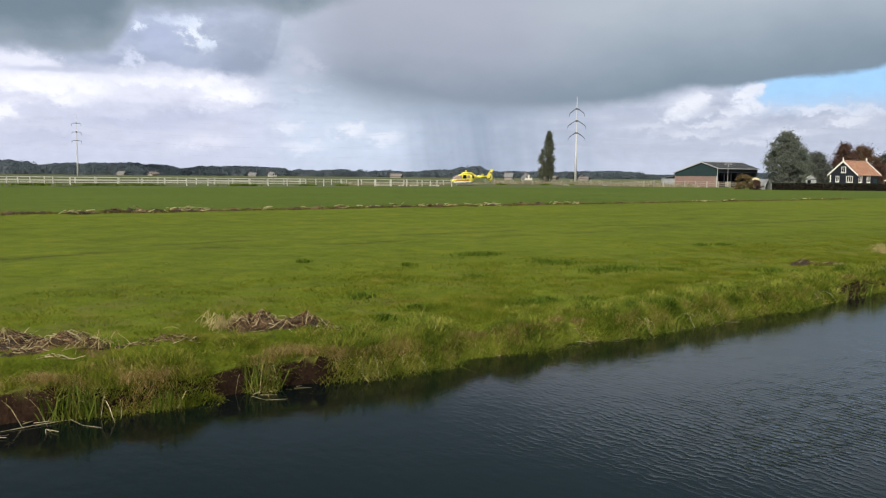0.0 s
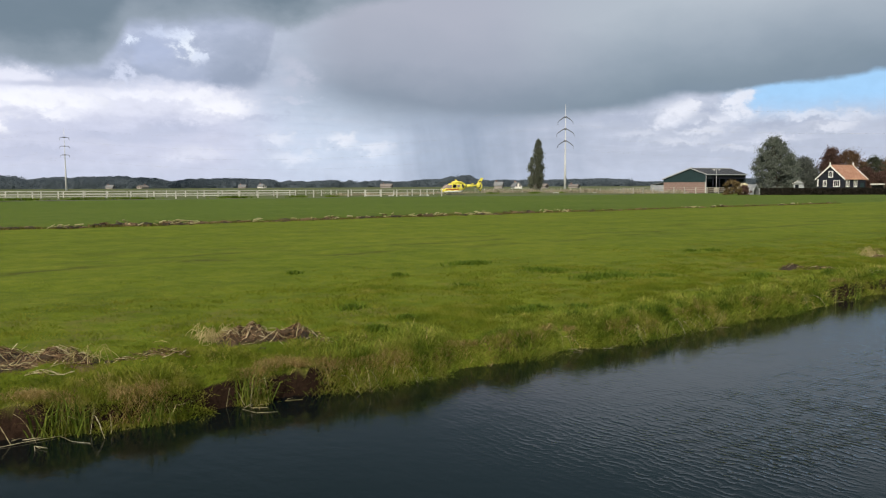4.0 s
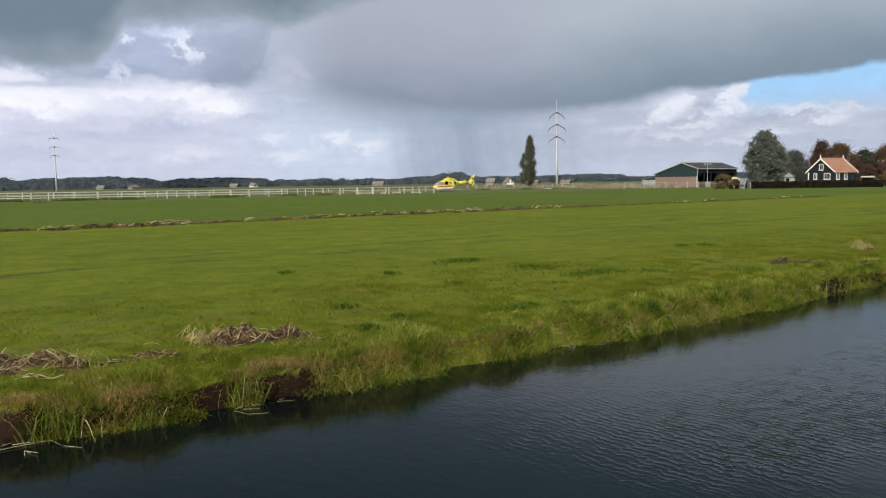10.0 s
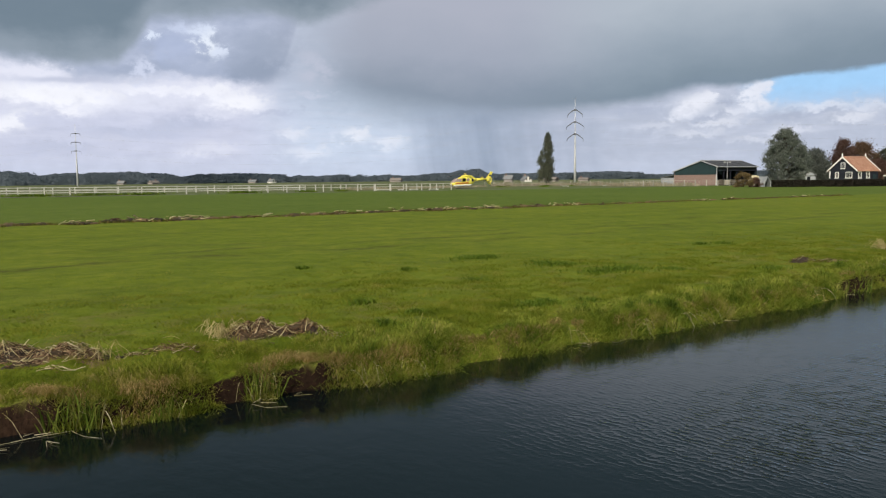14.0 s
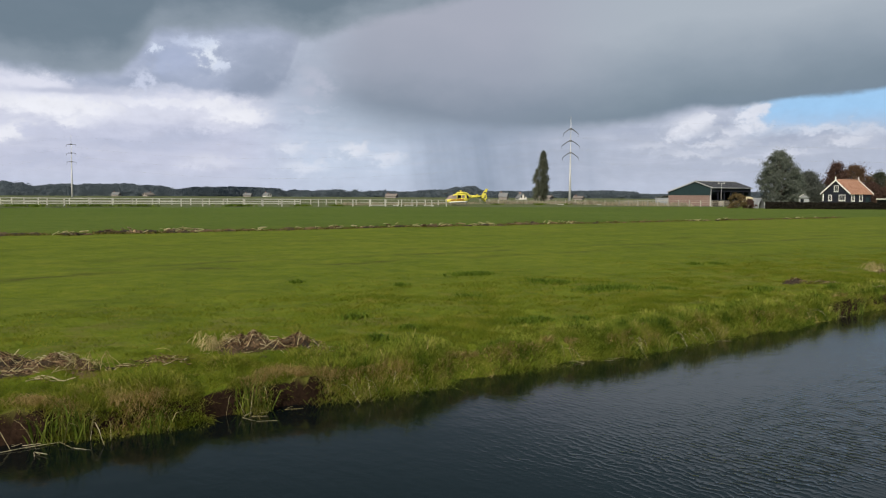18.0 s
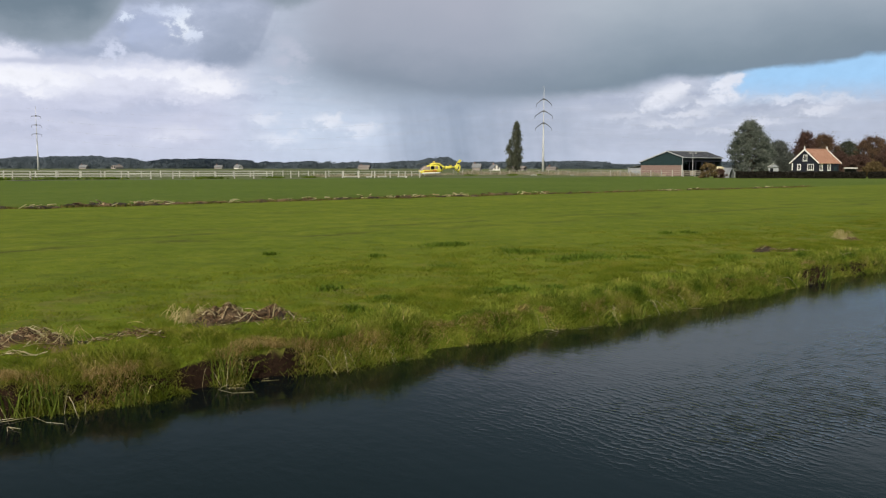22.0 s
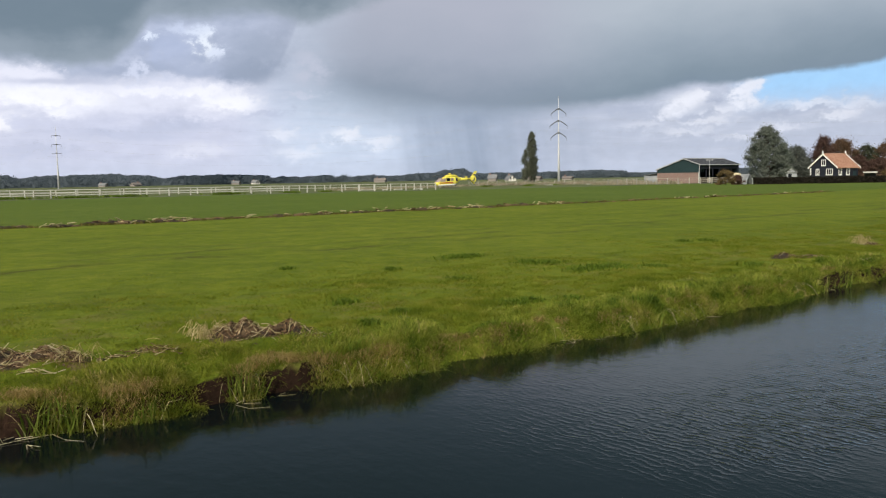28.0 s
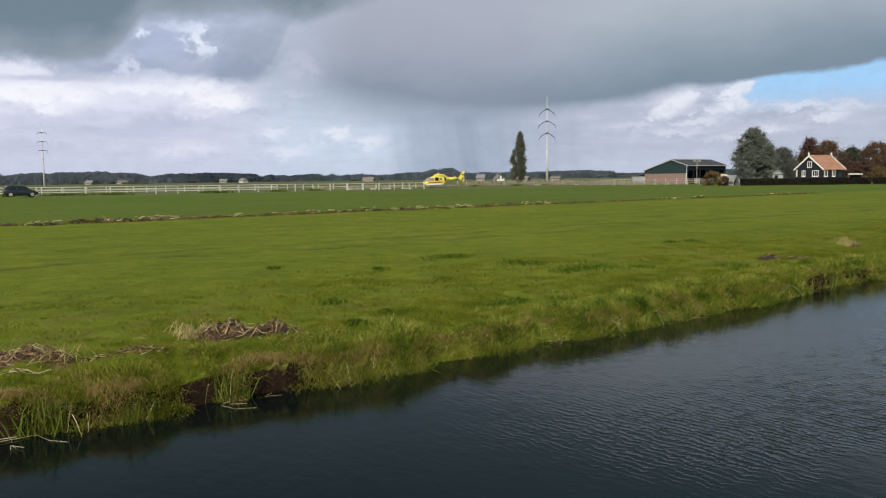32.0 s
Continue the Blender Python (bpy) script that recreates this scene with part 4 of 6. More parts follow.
tree("lombardy_poplar", 31.2, 258.2, 16.9, [(0, 0.8), (0.12, 1.5), (0.45, 1.75), (0.75, 1.4), (0.92, 0.85), (1, 0.3)], L_poplar, "tall narrow poplar with a forked tip, dark olive green", "tree", 21,
     tufts=230, leaves=28000, size=0.24, trunk=0.4, tuft_r=0.042, bare=0.03, upright=True)
tree("lombardy_poplar", 29.0, 258.4, 11.0, [(0, 0.5), (0.3, 1.0), (0.8, 0.7), (1, 0.3)], L_poplar, "low side stem of the poplar, dark olive green", "tree", 22, tufts=50, leaves=4000, size=0.26, trunk=0.25, tuft_r=0.07, bare=0.04)
tree("willow", 54.2, 131.0, 9.5, [(0, 1.0), (0.12, 2.7), (0.35, 3.2), (0.65, 2.9), (0.88, 1.9), (1, 0.7)], L_willow, "broad grey-green willow with a loose rounded crown", "tree", 23, tufts=260, leaves=60000, size=0.14, trunk=0.4, tuft_r=0.078, bare=0.06)
for k, (nm, px, y, h, r, mt, lb) in enumerate((
        ("tree", 0.452, 192.0, 8.4, 3.4, L_hazed, "grey-green tree behind the black house"),
        ("copper_tree", 0.486, 190.0, 10.4, 2.6, L_copper, "copper-brown autumn tree behind the black house"),
        ("rusty_tree", 0.508, 192.0, 10.0, 3.9, L_rust, "rust-coloured autumn tree, thinly leaved"),
        ("tree", 0.538, 196.0, 8.6, 4.0, L_green, "broad dark green tree behind the house"),
        ("rusty_tree", 0.572, 188.0, 9.4, 4.6, L_rust, "broad rust-brown autumn tree"),
        ("tree", 0.606, 194.0, 11.0, 4.0, L_green, "tall dark green tree beside the autumn trees"),
        ("copper_tree", 0.606, 178.0, 8.4, 4.6, L_copper, "low copper-brown autumn tree"),
        ("tree", 0.655, 190.0, 11.5, 5.0, L_green, "dark green tree at the end of the row"),
        ("copper_tree", 0.690, 180.0, 9.5, 5.0, L_copper, "copper-brown autumn tree at the end of the row"),
        ("tree", 0.452, 186.0, 7.4, 3.4, L_hazed, "low grey-green tree between willow and house"),
        ("copper_tree", 0.530, 186.0, 5.8, 3.2, L_copper, "low copper-brown tree behind the house"),
        ("copper_tree", 0.487, 198.0, 8.0, 4.2, L_copper, "broad copper-brown tree behind the house"),
        ("tree", 0.450, 200.0, 8.6, 4.0, L_hazed, "grey-green tree between willow and house"),
        ("copper_tree", 0.560, 200.0, 8.0, 5.0, L_copper, "broad copper-brown tree behind the garden shelter"),
        ("copper_shrub", 0.575, 160.0, 3.0, 2.4, L_ochre, "low ochre-brown shrub beside the garden shelter"),
        ("copper_shrub", 0.555, 172.0, 4.6, 3.0, L_copper, "copper-brown shrub behind the garden shelter"),
        ("copper_shrub", 0.625, 166.0, 4.2, 4.0, L_ochre, "broad dull ochre shrub along the garden"))):
    tree(nm, px * y, y, h, [(0, r * 0.75), (0.25, r), (0.6, r * 0.9), (0.9, r * 0.5), (1, r * 0.2)], mt, lb, "tree" if h > 5 else "shrub", 40 + k, tufts=150, leaves=20000, size=0.21, trunk=0.24, tuft_r=0.13, bare=0.02)
tree("willow", 73.4, 168.0, 7.0, [(0, 1.2), (0.2, 2.0), (0.55, 2.1), (0.85, 1.3), (1, 0.5)], L_willow, "small grey-green willow beside the broad one", "tree", 24, tufts=90, leaves=12000, size=0.17, trunk=0.2, tuft_r=0.10, bare=0.05)
tree("ochre_shrub", 46.7, 128.4, 2.35, [(0, 1.3), (0.4, 1.7), (0.8, 1.2), (1, 0.5)], L_ochre, "rounded ochre-brown shrub at the hedge's end", "shrub", 60, tufts=60, leaves=9000, size=0.14, trunk=0.08, tuft_r=0.13, bare=0.05)
tree("copper_shrub", 48.2, 127.4, 1.5, [(0, 0.8), (0.4, 1.05), (0.8, 0.7), (1, 0.3)], L_copper, "low red-brown shrub at the hedge's end", "shrub", 61, tufts=40, leaves=4500, size=0.13, trunk=0.07, tuft_r=0.15, bare=0.05)


def hedge(x0, y0, x1, y1, h, w, seed, label):
    rng = np.random.default_rng(seed)
    ln = math.hypot(x1 - x0, y1 - y0)
    top = thing("hedge", label, "hedge", pose(x0, y0, far_drop(y0) - 0.05, 0, 0, math.degrees(math.atan2(y1 - y0, x1 - x0))))
    k = int(ln * h * 320)
    u, side = rng.uniform(0, ln, k), rng.uniform(0, 1, k)
    hh = h * (1 + 0.07 * drift(u, u * 0, 1.5, seed))
    onto = side < 0.35
    z = np.where(onto, hh, rng.uniform(0, 1, k) * hh) + rng.normal(0, 0.04, k)
    yy = np.where(onto, rng.uniform(-w / 2, w / 2, k), -w / 2 + rng.normal(0, 0.07, k))
    c = np.stack([u, yy, z], 1)
    a = rng.normal(size=(k, 3))
    a /= np.linalg.norm(a, axis=1)[:, None]
    b = np.cross(a, rng.normal(size=(k, 3)))
    b /= np.linalg.norm(b, axis=1)[:, None]
    v = np.stack([c - a * 0.1, c + b * 0.09, c + a * 0.12, c - b * 0.08], 1).reshape(-1, 3)
    o = np.arange(k)[:, None] * 4
    f = np.concatenate([o + [0, 1, 2], o + [0, 2, 3]], 1).reshape(-1, 3)
    hang("leaves", mesh_np("leaves", v, f, L_hedge), top)
    part("twigs", box(B(), ln, w * 0.8, h * 0.94, ln / 2, 0, 0), M_hedge_core, top)
    return top


M_hedge_core = plain("hedge_inside", (0.006, 0.007, 0.005, 1), (0.016, 0.016, 0.011, 1), 6.0, 0.95, bump=0.05)
hedge(50.3, 126.3, 68.5, 121.6, 1.05, 1.1, 71, "clipped dark hedge before the black house")
hedge(68.9, 121.4, 96.0, 108.5, 1.05, 1.1, 72, "clipped dark hedge along the garden")


def far_woods():
    rng = np.random.default_rng(81)
    prof = [(-60, 18), (-31, 19), (-29.4, 20.2), (-28.5, 20.1), (-27.9, 17.4), (-27.3, 11.2), (-26.9, 12.9), (-25.9, 15.4), (-24.6, 16.1), (-21.8, 17.5), (-19.4, 14.3), (-18.7, 8.5), (-17.7, 13.0), (-15.7, 13.6), (-12.6, 12.9), (-11.7, 9.8), (-11.4, 5.9),
            (-10.7, 9.6), (-9.5, 7.4), (-7.9, 9.9), (-7.3, 8.8), (-7.0, 4.5), (-6.5, 9.6), (-6.1, 4.5), (-5.5, 7.4), (-4.3, 9.1), (-3.1, 5.8), (-1.5, 9.4), (0.1, 11.9), (0.9, 16.7), (2.1, 17.4), (2.6, 10.3), (3.5, 7.1), (4.1, 9.0), (8.1, 8.8),
            (10.0, 10.2), (11.6, 10.7), (13.1, 8.3), (13.6, 5.3), (14.5, 4.0), (16, 6), (20, 9), (60, 12)]
    vs = []
    for az in np.arange(-44, 44, 0.085):
        d = rng.uniform(700, 850)
        top = float(np.interp(az, [p[0] for p in prof], [p[1] for p in prof]))
        h = top * d / 1415 * (rng.uniform(0.65, 1.12) if az > -11.5 else rng.uniform(0.88, 1.03)) + 2.4
        x, y = math.sin(radians(az)) * d, math.cos(radians(az)) * d
        wd = rng.uniform(3.5, 6.0)
        c, r = [], []
        for j in range(14):
            a, q = rng.uniform(0, 6.28), rng.uniform(0, wd)
            k = rng.uniform(0.05, 0.86)
            c.append((x + math.cos(a) * q, y + math.sin(a) * q, -0.6 + h * k))
            r.append((wd * 0.5, wd * 0.5, h * 0.11))
        vs.append(leaf_cloud(rng, c, r, 230, 0.62))
    # the closed canopy behind the outer leaves: a bank of rounded crowns
    az = np.arange(-44, 44, 0.05)
    along = az * 13.6
    tall = np.interp(az, [p[0] for p in prof], [p[1] for p in prof]) * 0.53 + 2.0
    tall = tall * (1 + 0.07 * drift(along, along * 0, 5.5, 3) + 0.03 * drift(along, along * 0, 2.0, 4))
    ks = np.array((0.0, 0.12, 0.25, 0.38, 0.5, 0.62, 0.74, 0.86, 1.0, 1.25))
    rows = []
    for k in ks:
        up, back = np.sin(np.minimum(k, 2 - k) * 1.57), 1 - np.cos(k * 1.57)
        d = 772 + 40 * back + 3.5 * drift(along, along * 0 + k * 26, 6.0, 6) + 1.6 * drift(along, along * 0 + k * 26, 2.5, 7)
        z = -0.6 + tall * up * (1 + 0.05 * drift(along, along * 0 + k * 26, 6.0, 9))
        rows.append(np.stack([np.sin(np.radians(az)) * d, np.cos(np.radians(az)) * d, z], 1))
    w = len(az)
    i, j = np.meshgrid(np.arange(w - 1), np.arange(len(ks) - 1))
    o = (j * w + i).ravel()[:, None]
    faces = np.concatenate([o + [0, 1, w + 1], o + [0, w + 1, w]], 0)
    v, f = join_np([(np.concatenate(rows), faces)] + vs)
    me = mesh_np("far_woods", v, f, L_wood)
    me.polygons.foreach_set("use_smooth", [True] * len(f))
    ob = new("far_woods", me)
    return tagged(ob, "distant dark band of woodland along the horizon, haze in its colour", "woods", kind="stuff")


far_woods()

# ---- road and car ----
ROAD_N = 104.8


def road():
    verts, faces = [], []
    ks = [-1500 + 12.5 * k for k in range(241)]
    for a in ks:
        for b in (ROAD_N - 2.4, ROAD_N + 2.4):
            x, y = to_xy(a, b)
            verts.append((x, y, far_drop(y) + 0.012))
    for k in range(len(ks) - 1):
        faces.append((2 * k, 2 * k + 2, 2 * k + 3, 2 * k + 1))
    me = bpy.data.meshes.new("road")
    me.from_pydata(verts, [], faces)
    me.materials.append(M_asphalt)
    tagged(new("road", me), "narrow asphalt polder road beyond the pasture", "road", kind="structure")


road()
CAR_AT_END = (-47.2, 95.0, 0.0)


def ring(x, half):
    """A cross-section of a body: half: pairs of half width and height, from the sill up to the top's middle."""
    pts = [(x, w, h) for w, h in half]
    return pts + [(x, -w, h) for w, h in half[::-1]]


def car():
    top = thing("car", "dark blue-grey hatchback driving along the road", "car")
    secs = [(-2.02, [(0.55, 0.45), (0.74, 0.55), (0.76, 0.80), (0.66, 0.92)]), (-1.9, [(0.70, 0.26), (0.82, 0.45), (0.84, 0.86), (0.72, 1.02)]),
            (-1.2, [(0.74, 0.22), (0.86, 0.42), (0.87, 0.88), (0.78, 1.0)]), (0.2, [(0.75, 0.20), (0.87, 0.40), (0.87, 0.86), (0.78, 0.97)]),
            (0.95, [(0.75, 0.20), (0.87, 0.42), (0.86, 0.84), (0.70, 0.96)]), (1.7, [(0.70, 0.24), (0.83, 0.44), (0.80, 0.72), (0.60, 0.84)]),
            (2.02, [(0.50, 0.32), (0.66, 0.46), (0.64, 0.60), (0.50, 0.70)])]
    part("body", loft(B(), [ring(x, h) for x, h in secs]), M_carpaint, top, smoothed=True)
    cab = [(-1.93, [(0.72, 0.95), (0.66, 1.15)]), (-1.6, [(0.76, 0.95), (0.62, 1.47)]), (-0.4, [(0.78, 0.93), (0.64, 1.53)]), (0.35, [(0.78, 0.93), (0.62, 1.46)]), (1.1, [(0.72, 0.90), (0.66, 0.97)])]
    part("cabin", loft(B(), [ring(x, h) for x, h in cab]), M_carpaint, top, smoothed=False)
    for sgn in (1, -1):
        for pts in ([(-1.45, 1.02), (-1.35, 1.40), (-0.62, 1.44), (-0.62, 1.02)], [(-0.52, 1.02), (-0.52, 1.44), (0.22, 1.40), (0.72, 1.02)]):
            q = [(x, sgn * (0.775 - (z - 0.95) * 0.235), z) for x, z in pts]
            part("side_window", slab(B(), q, 0.012, (0, sgn, 0)), M_glass, top)
        lamp = box(B(), 0.22, 0.26, 0.13, 1.84, sgn * 0.58, 0.58, bevel=0.03)
        part("headlight", lamp, M_trim, top, "clear headlight")
        part("tail_light", box(B(), 0.08, 0.16, 0.26, -1.94, sgn * 0.68, 0.72, bevel=0.02), M_redmark, top, "red tail light")
        part("door_mirror", box(B(), 0.12, 0.2, 0.13, 0.72, sgn * 0.95, 0.95, bevel=0.03), M_carpaint, top)
    part("windscreen", slab(B(), [(0.47, 0.56, 1.42), (0.47, -0.56, 1.42), (1.05, -0.62, 1.0), (1.05, 0.62, 1.0)], 0.012, (0.6, 0, 0.8)), M_glass, top)
    part("rear_window", slab(B(), [(-1.65, 0.52, 1.42), (-1.65, -0.52, 1.42), (-1.92, -0.60, 1.12), (-1.92, 0.60, 1.12)], 0.012, (-0.8, 0, 0.3)), M_glass, top)
    part("bumper", box(B(), 0.12, 1.2, 0.16, 2.0, 0, 0.34, bevel=0.03), M_rubber, top)
    for x in (-1.28, 1.28):
        for sgn in (1, -1):
            w = B()
            rod(w, (0, -0.1, 0), (0, 0.1, 0), 0.32, sides=24)
            bmesh.ops.bevel(w, geom=[e for e in w.edges if abs(e.verts[0].co.y - e.verts[1].co.y) < 1e-4], offset=0.03, segments=2, affect="EDGES")
            wheel = part("wheel", w, M_rubber, top, "black tyre", smoothed=True)
            wheel.matrix_basis = pose(x, sgn * 0.78, 0.32)
            rim = B()
            rod(rim, (0, sgn * 0.08, 0), (0, sgn * 0.115, 0), 0.22, sides=20)
            for k in range(5):
                a = k * 1.2566
                rod(rim, (0, sgn * 0.12, 0), (0.2 * math.cos(a), sgn * 0.12, 0.2 * math.sin(a)), 0.025, 0.02, 6)
            part("rim", rim, M_alloy, wheel, "silver alloy rim")
    # a small model of its kind
    for o in top.children_recursive:
        o.data.transform(Matrix.Scale(0.88, 4))
        o.location *= 0.88
    return top


CAR = car()


# ---- fences ----
def rail_fence(name, x0, y0, dx, dy, posts, h, label, rails=(0.42, 0.76, 1.08), mat=None, pw=0.15, rt=0.075, seed=1, rail_posts=None):
    """Posts at equal steps; each bay has its own rails."""
    rng = random.Random(seed)
    mat = mat or M_white
    yaw = math.degrees(math.atan2(dy, dx))
    step = math.hypot(dx, dy)
    top = thing(name, label, "fence", pose(x0, y0, far_drop(y0), 0, 0, yaw))
    pb = box(B(), pw, pw, h + 0.3, 0, 0, -0.3, bevel=0.012)
    first = part("post", pb, mat, top)
    rb = box(B(), step + 0.04, 0.035, rt, 0, 0, -rt / 2)
    rail_me = None
    for k in range(posts):
        z = far_drop(y0 + dy * k) - far_drop(y0)
        if k:
            hang("post", first.data, top, m=pose(step * k, 0, z + rng.uniform(-0.03, 0.02), rng.uniform(-1.2, 1.2), rng.uniform(-1.2, 1.2), 0))
        if k < posts - 1 and (rail_posts is None or k < rail_posts):
            z2 = far_drop(y0 + dy * (k + 1)) - far_drop(y0)
            for r in rails:
                m = pose(step * (k + 0.5), -pw / 2 - 0.02, (z + z2) / 2 + r, 0, -math.degrees(math.atan2(z2 - z, step)) + rng.uniform(-0.4, 0.4), 0)
                if rail_me is None:
                    ob = part("rail", rb, mat, top)
                    ob.matrix_basis = m
                    rail_me = ob.data
                else:
                    hang("rail", rail_me, top, m=m)
    return top


rail_fence("rail_fence", -54.35 - 2.473 * 6, 100.0 - 1.693 * 6, 2.473, 1.693, 29, 1.14, "long white post and rail fence along the road", rt=0.095, seed=2, rail_posts=19)
rail_fence("rail_fence", -75.0 - 2.6, 115.0 - 1.8, 2.62, 1.79, 31, 1.14, "second white post and rail fence beyond the first", rails=(0.55, 1.05), rt=0.085, seed=3)
rail_fence("wire_fence", 9.0, 214.0, 2.45, -0.62, 22, 1.25, "low pale stake and wire fence before the barn", rails=(0.2, 0.45, 0.7, 0.95, 1.2), mat=M_stake, pw=0.13, rt=0.025, seed=4)
rail_fence("stake_fence", 38.0, 176.0, 1.6, -2.0, 14, 1.3, "pale paddock fence beside the barn", rails=(0.45, 0.85, 1.2), mat=M_stake, pw=0.16, rt=0.05, seed=5)


# ---- helicopter ----
def helicopter():
    # local x towards the nose
    x0, y0 = 3.30, 161.0
    top = thing("rescue_helicopter", "bright yellow rescue helicopter parked on its skids in the meadow", "helicopter", pose(x0, y0, far_drop(y0) + 0.02, 0, 0, 211))

    def oval(x, z0, z1, w, k=18, sq=2.6):
        pts = []
        for i in range(k):
            a = 2 * math.pi * i / k
            c, s = math.cos(a), math.sin(a)
            pts.append((x, w / 2 * math.copysign(abs(c) ** (2 / sq), c), (z0 + z1) / 2 + (z1 - z0) / 2 * math.copysign(abs(s) ** (2 / sq), s)))
        return pts

    body = [(4.15, 0.95, 1.12, 0.25), (4.0, 0.72, 1.36, 0.8), (3.5, 0.56, 1.75, 1.25), (2.8, 0.50, 2.15, 1.5), (2.0, 0.50, 2.38, 1.56), (0.8, 0.50, 2.45, 1.56), (-0.3, 0.52, 2.42, 1.5), (-1.1, 0.85, 2.35, 1.3),
            (-1.7, 1.35, 2.28, 0.95), (-2.1, 1.58, 2.22, 0.62)]
    part("fuselage", loft(B(), [oval(*r) for r in body]), M_yellow, top, smoothed=True)
    belly = [(3.6, 0.50, 0.92, 1.0), (2.8, 0.46, 0.98, 1.40), (1.0, 0.46, 1.0, 1.50), (-0.3, 0.48, 1.0, 1.44), (-0.9, 0.72, 1.02, 1.15)]
    part("belly", loft(B(), [oval(*r) for r in belly]), M_trim, top, "white belly", smoothed=True)
    boom = [(-1.9, 1.52, 2.2, 0.60), (-3.4, 1.66, 2.14, 0.44), (-4.9, 1.74, 2.10, 0.34)]
    part("tail_boom", loft(B(), [oval(*r, 14, 2.0) for r in boom]), M_yellow, top, smoothed=True)
    cowl = [(1.7, 2.36, 2.42, 0.6), (1.3, 2.3, 2.80, 0.95), (0.3, 2.3, 2.92, 1.05), (-0.8, 2.25, 2.80, 0.95), (-1.6, 2.15, 2.42, 0.6)]
    part("engine_cowling", loft(B(), [oval(*r) for r in cowl]), M_yellow, top, smoothed=True)
    # shrouded tail rotor and its fin
    sh = B()
    for a in range(28):
        t0, t1 = 2 * math.pi * a / 28, 2 * math.pi * (a + 1) / 28
        q = []
        for t in (t0, t1):
            for r, w in ((0.50, 0.16), (0.74, 0.10)):
                q.append([(-5.45 + r * math.cos(t), sgn * w, 1.82 + r * math.sin(t)) for sgn in (1, -1)])
        (ai, bi), (ao, bo), (ci, di), (co, do) = q
        for f in ((ai, ao, co, ci), (bi, di, do, bo), (ai, ci, di, bi), (ao, bo, do, co)):
            sh.faces.new([sh.verts.new(p) for p in f])
    bmesh.ops.remove_doubles(sh, verts=sh.verts, dist=1e-4)
    part("tail_rotor_shroud", sh, M_yellow, top)
    fan = B()
    rod(fan, (-5.45, -0.1, 1.82), (-5.45, 0.1, 1.82), 0.14, sides=12)
    for k in range(10):
        a = k * 0.6283
        rod(fan, (-5.45, 0, 1.82), (-5.45 + 0.5 * math.cos(a), 0, 1.82 + 0.5 * math.sin(a)), 0.03, 0.05, 6)
    part("tail_fan", fan, M_arm, top, "dark tail fan")
    part("fin", slab(B(), [(-5.0, -0.07, 2.42), (-5.85, -0.07, 2.42), (-6.45, -0.07, 3.50), (-5.88, -0.07, 3.56)], 0.14, (0, 1, 0)), M_yellow, top)
    part("fin_band", slab(B(), [(-5.30, -0.08, 2.62), (-5.90, -0.08, 2.62), (-6.04, -0.08, 2.86), (-5.46, -0.08, 2.86)], 0.16, (0, 1, 0)), M_bluemark, top, "dark blue band on the fin")
    part("lower_fin", slab(B(), [(-5.15, -0.05, 1.22), (-5.75, -0.05, 1.22), (-5.95, -0.05, 0.78), (-5.55, -0.05, 0.78)], 0.1, (0, 1, 0)), M_yellow, top)
    part("tailplane", box(B(), 0.55, 2.6, 0.08, -4.3, 0, 1.92, bevel=0.02), M_yellow, top)
    for sgn in (1, -1):
        part("end_plate", slab(B(), [(-3.95, sgn * 1.3, 1.6), (-4.65, sgn * 1.3, 1.6), (-4.85, sgn * 1.3, 2.4), (-4.3, sgn * 1.3, 2.4)], 0.06, (0, sgn, 0)), M_yellow, top)
        s = sgn * 0.79
        part("side_window", slab(B(), [(2.95, sgn * 0.70, 1.98), (1.95, s, 2.15), (1.95, s, 1.42), (3.25, sgn * 0.69, 1.36)], 0.03, (0, sgn, 0)), M_canopy, top, "hazy door window")
        part("side_window", slab(B(), [(1.75, s, 2.15), (0.85, s, 2.18), (0.85, s, 1.50), (1.75, s, 1.46)], 0.03, (0, sgn, 0)), M_glass, top, "dark cabin window")
        part("side_window", slab(B(), [(0.65, s, 2.16), (0.0, sgn * 0.78, 2.12), (0.0, sgn * 0.78, 1.62), (0.65, s, 1.54)], 0.03, (0, sgn, 0)), M_canopy, top, "hazy rear window")
        part("stripe", slab(B(), [(3.3, sgn * 0.70, 1.20), (0.2, s, 1.28), (0.2, s, 1.10), (3.4, sgn * 0.69, 1.02)], 0.025, (0, sgn, 0)), M_redmark, top, "red stripe")
        part("door_mark", slab(B(), [(-0.5, sgn * 0.76, 2.2), (-0.95, sgn * 0.70, 2.15), (-1.15, sgn * 0.66, 1.5), (-0.7, sgn * 0.74, 1.45)], 0.03, (0, sgn, 0)), M_bluemark, top, "dark blue marking")
        sk = B()
        bow(sk, [(2.55, sgn * 1.0, 0.32), (2.25, sgn * 1.0, 0.10), (1.9, sgn * 1.0, 0.06), (-1.25, sgn * 1.0, 0.06)], [0.05] * 4, 8)
        part("skid", sk, M_arm, top, "dark skid tube")
        for x in (1.5, -0.5):
            part("skid_strut", bow(B(), [(x, sgn * 1.0, 0.08), (x, sgn * 0.85, 0.45), (x, sgn * 0.4, 0.58)], [0.05] * 3, 8), M_arm, top)
    part("windscreen", loft(B(), [oval(4.02, 1.0, 1.40, 0.72), oval(3.55, 1.05, 1.80, 1.22), oval(2.9, 1.3, 2.2, 1.47), oval(2.7, 1.75, 2.24, 1.40)]), M_canopy, top, "hazy cockpit glass", smoothed=True)
    mast = B()
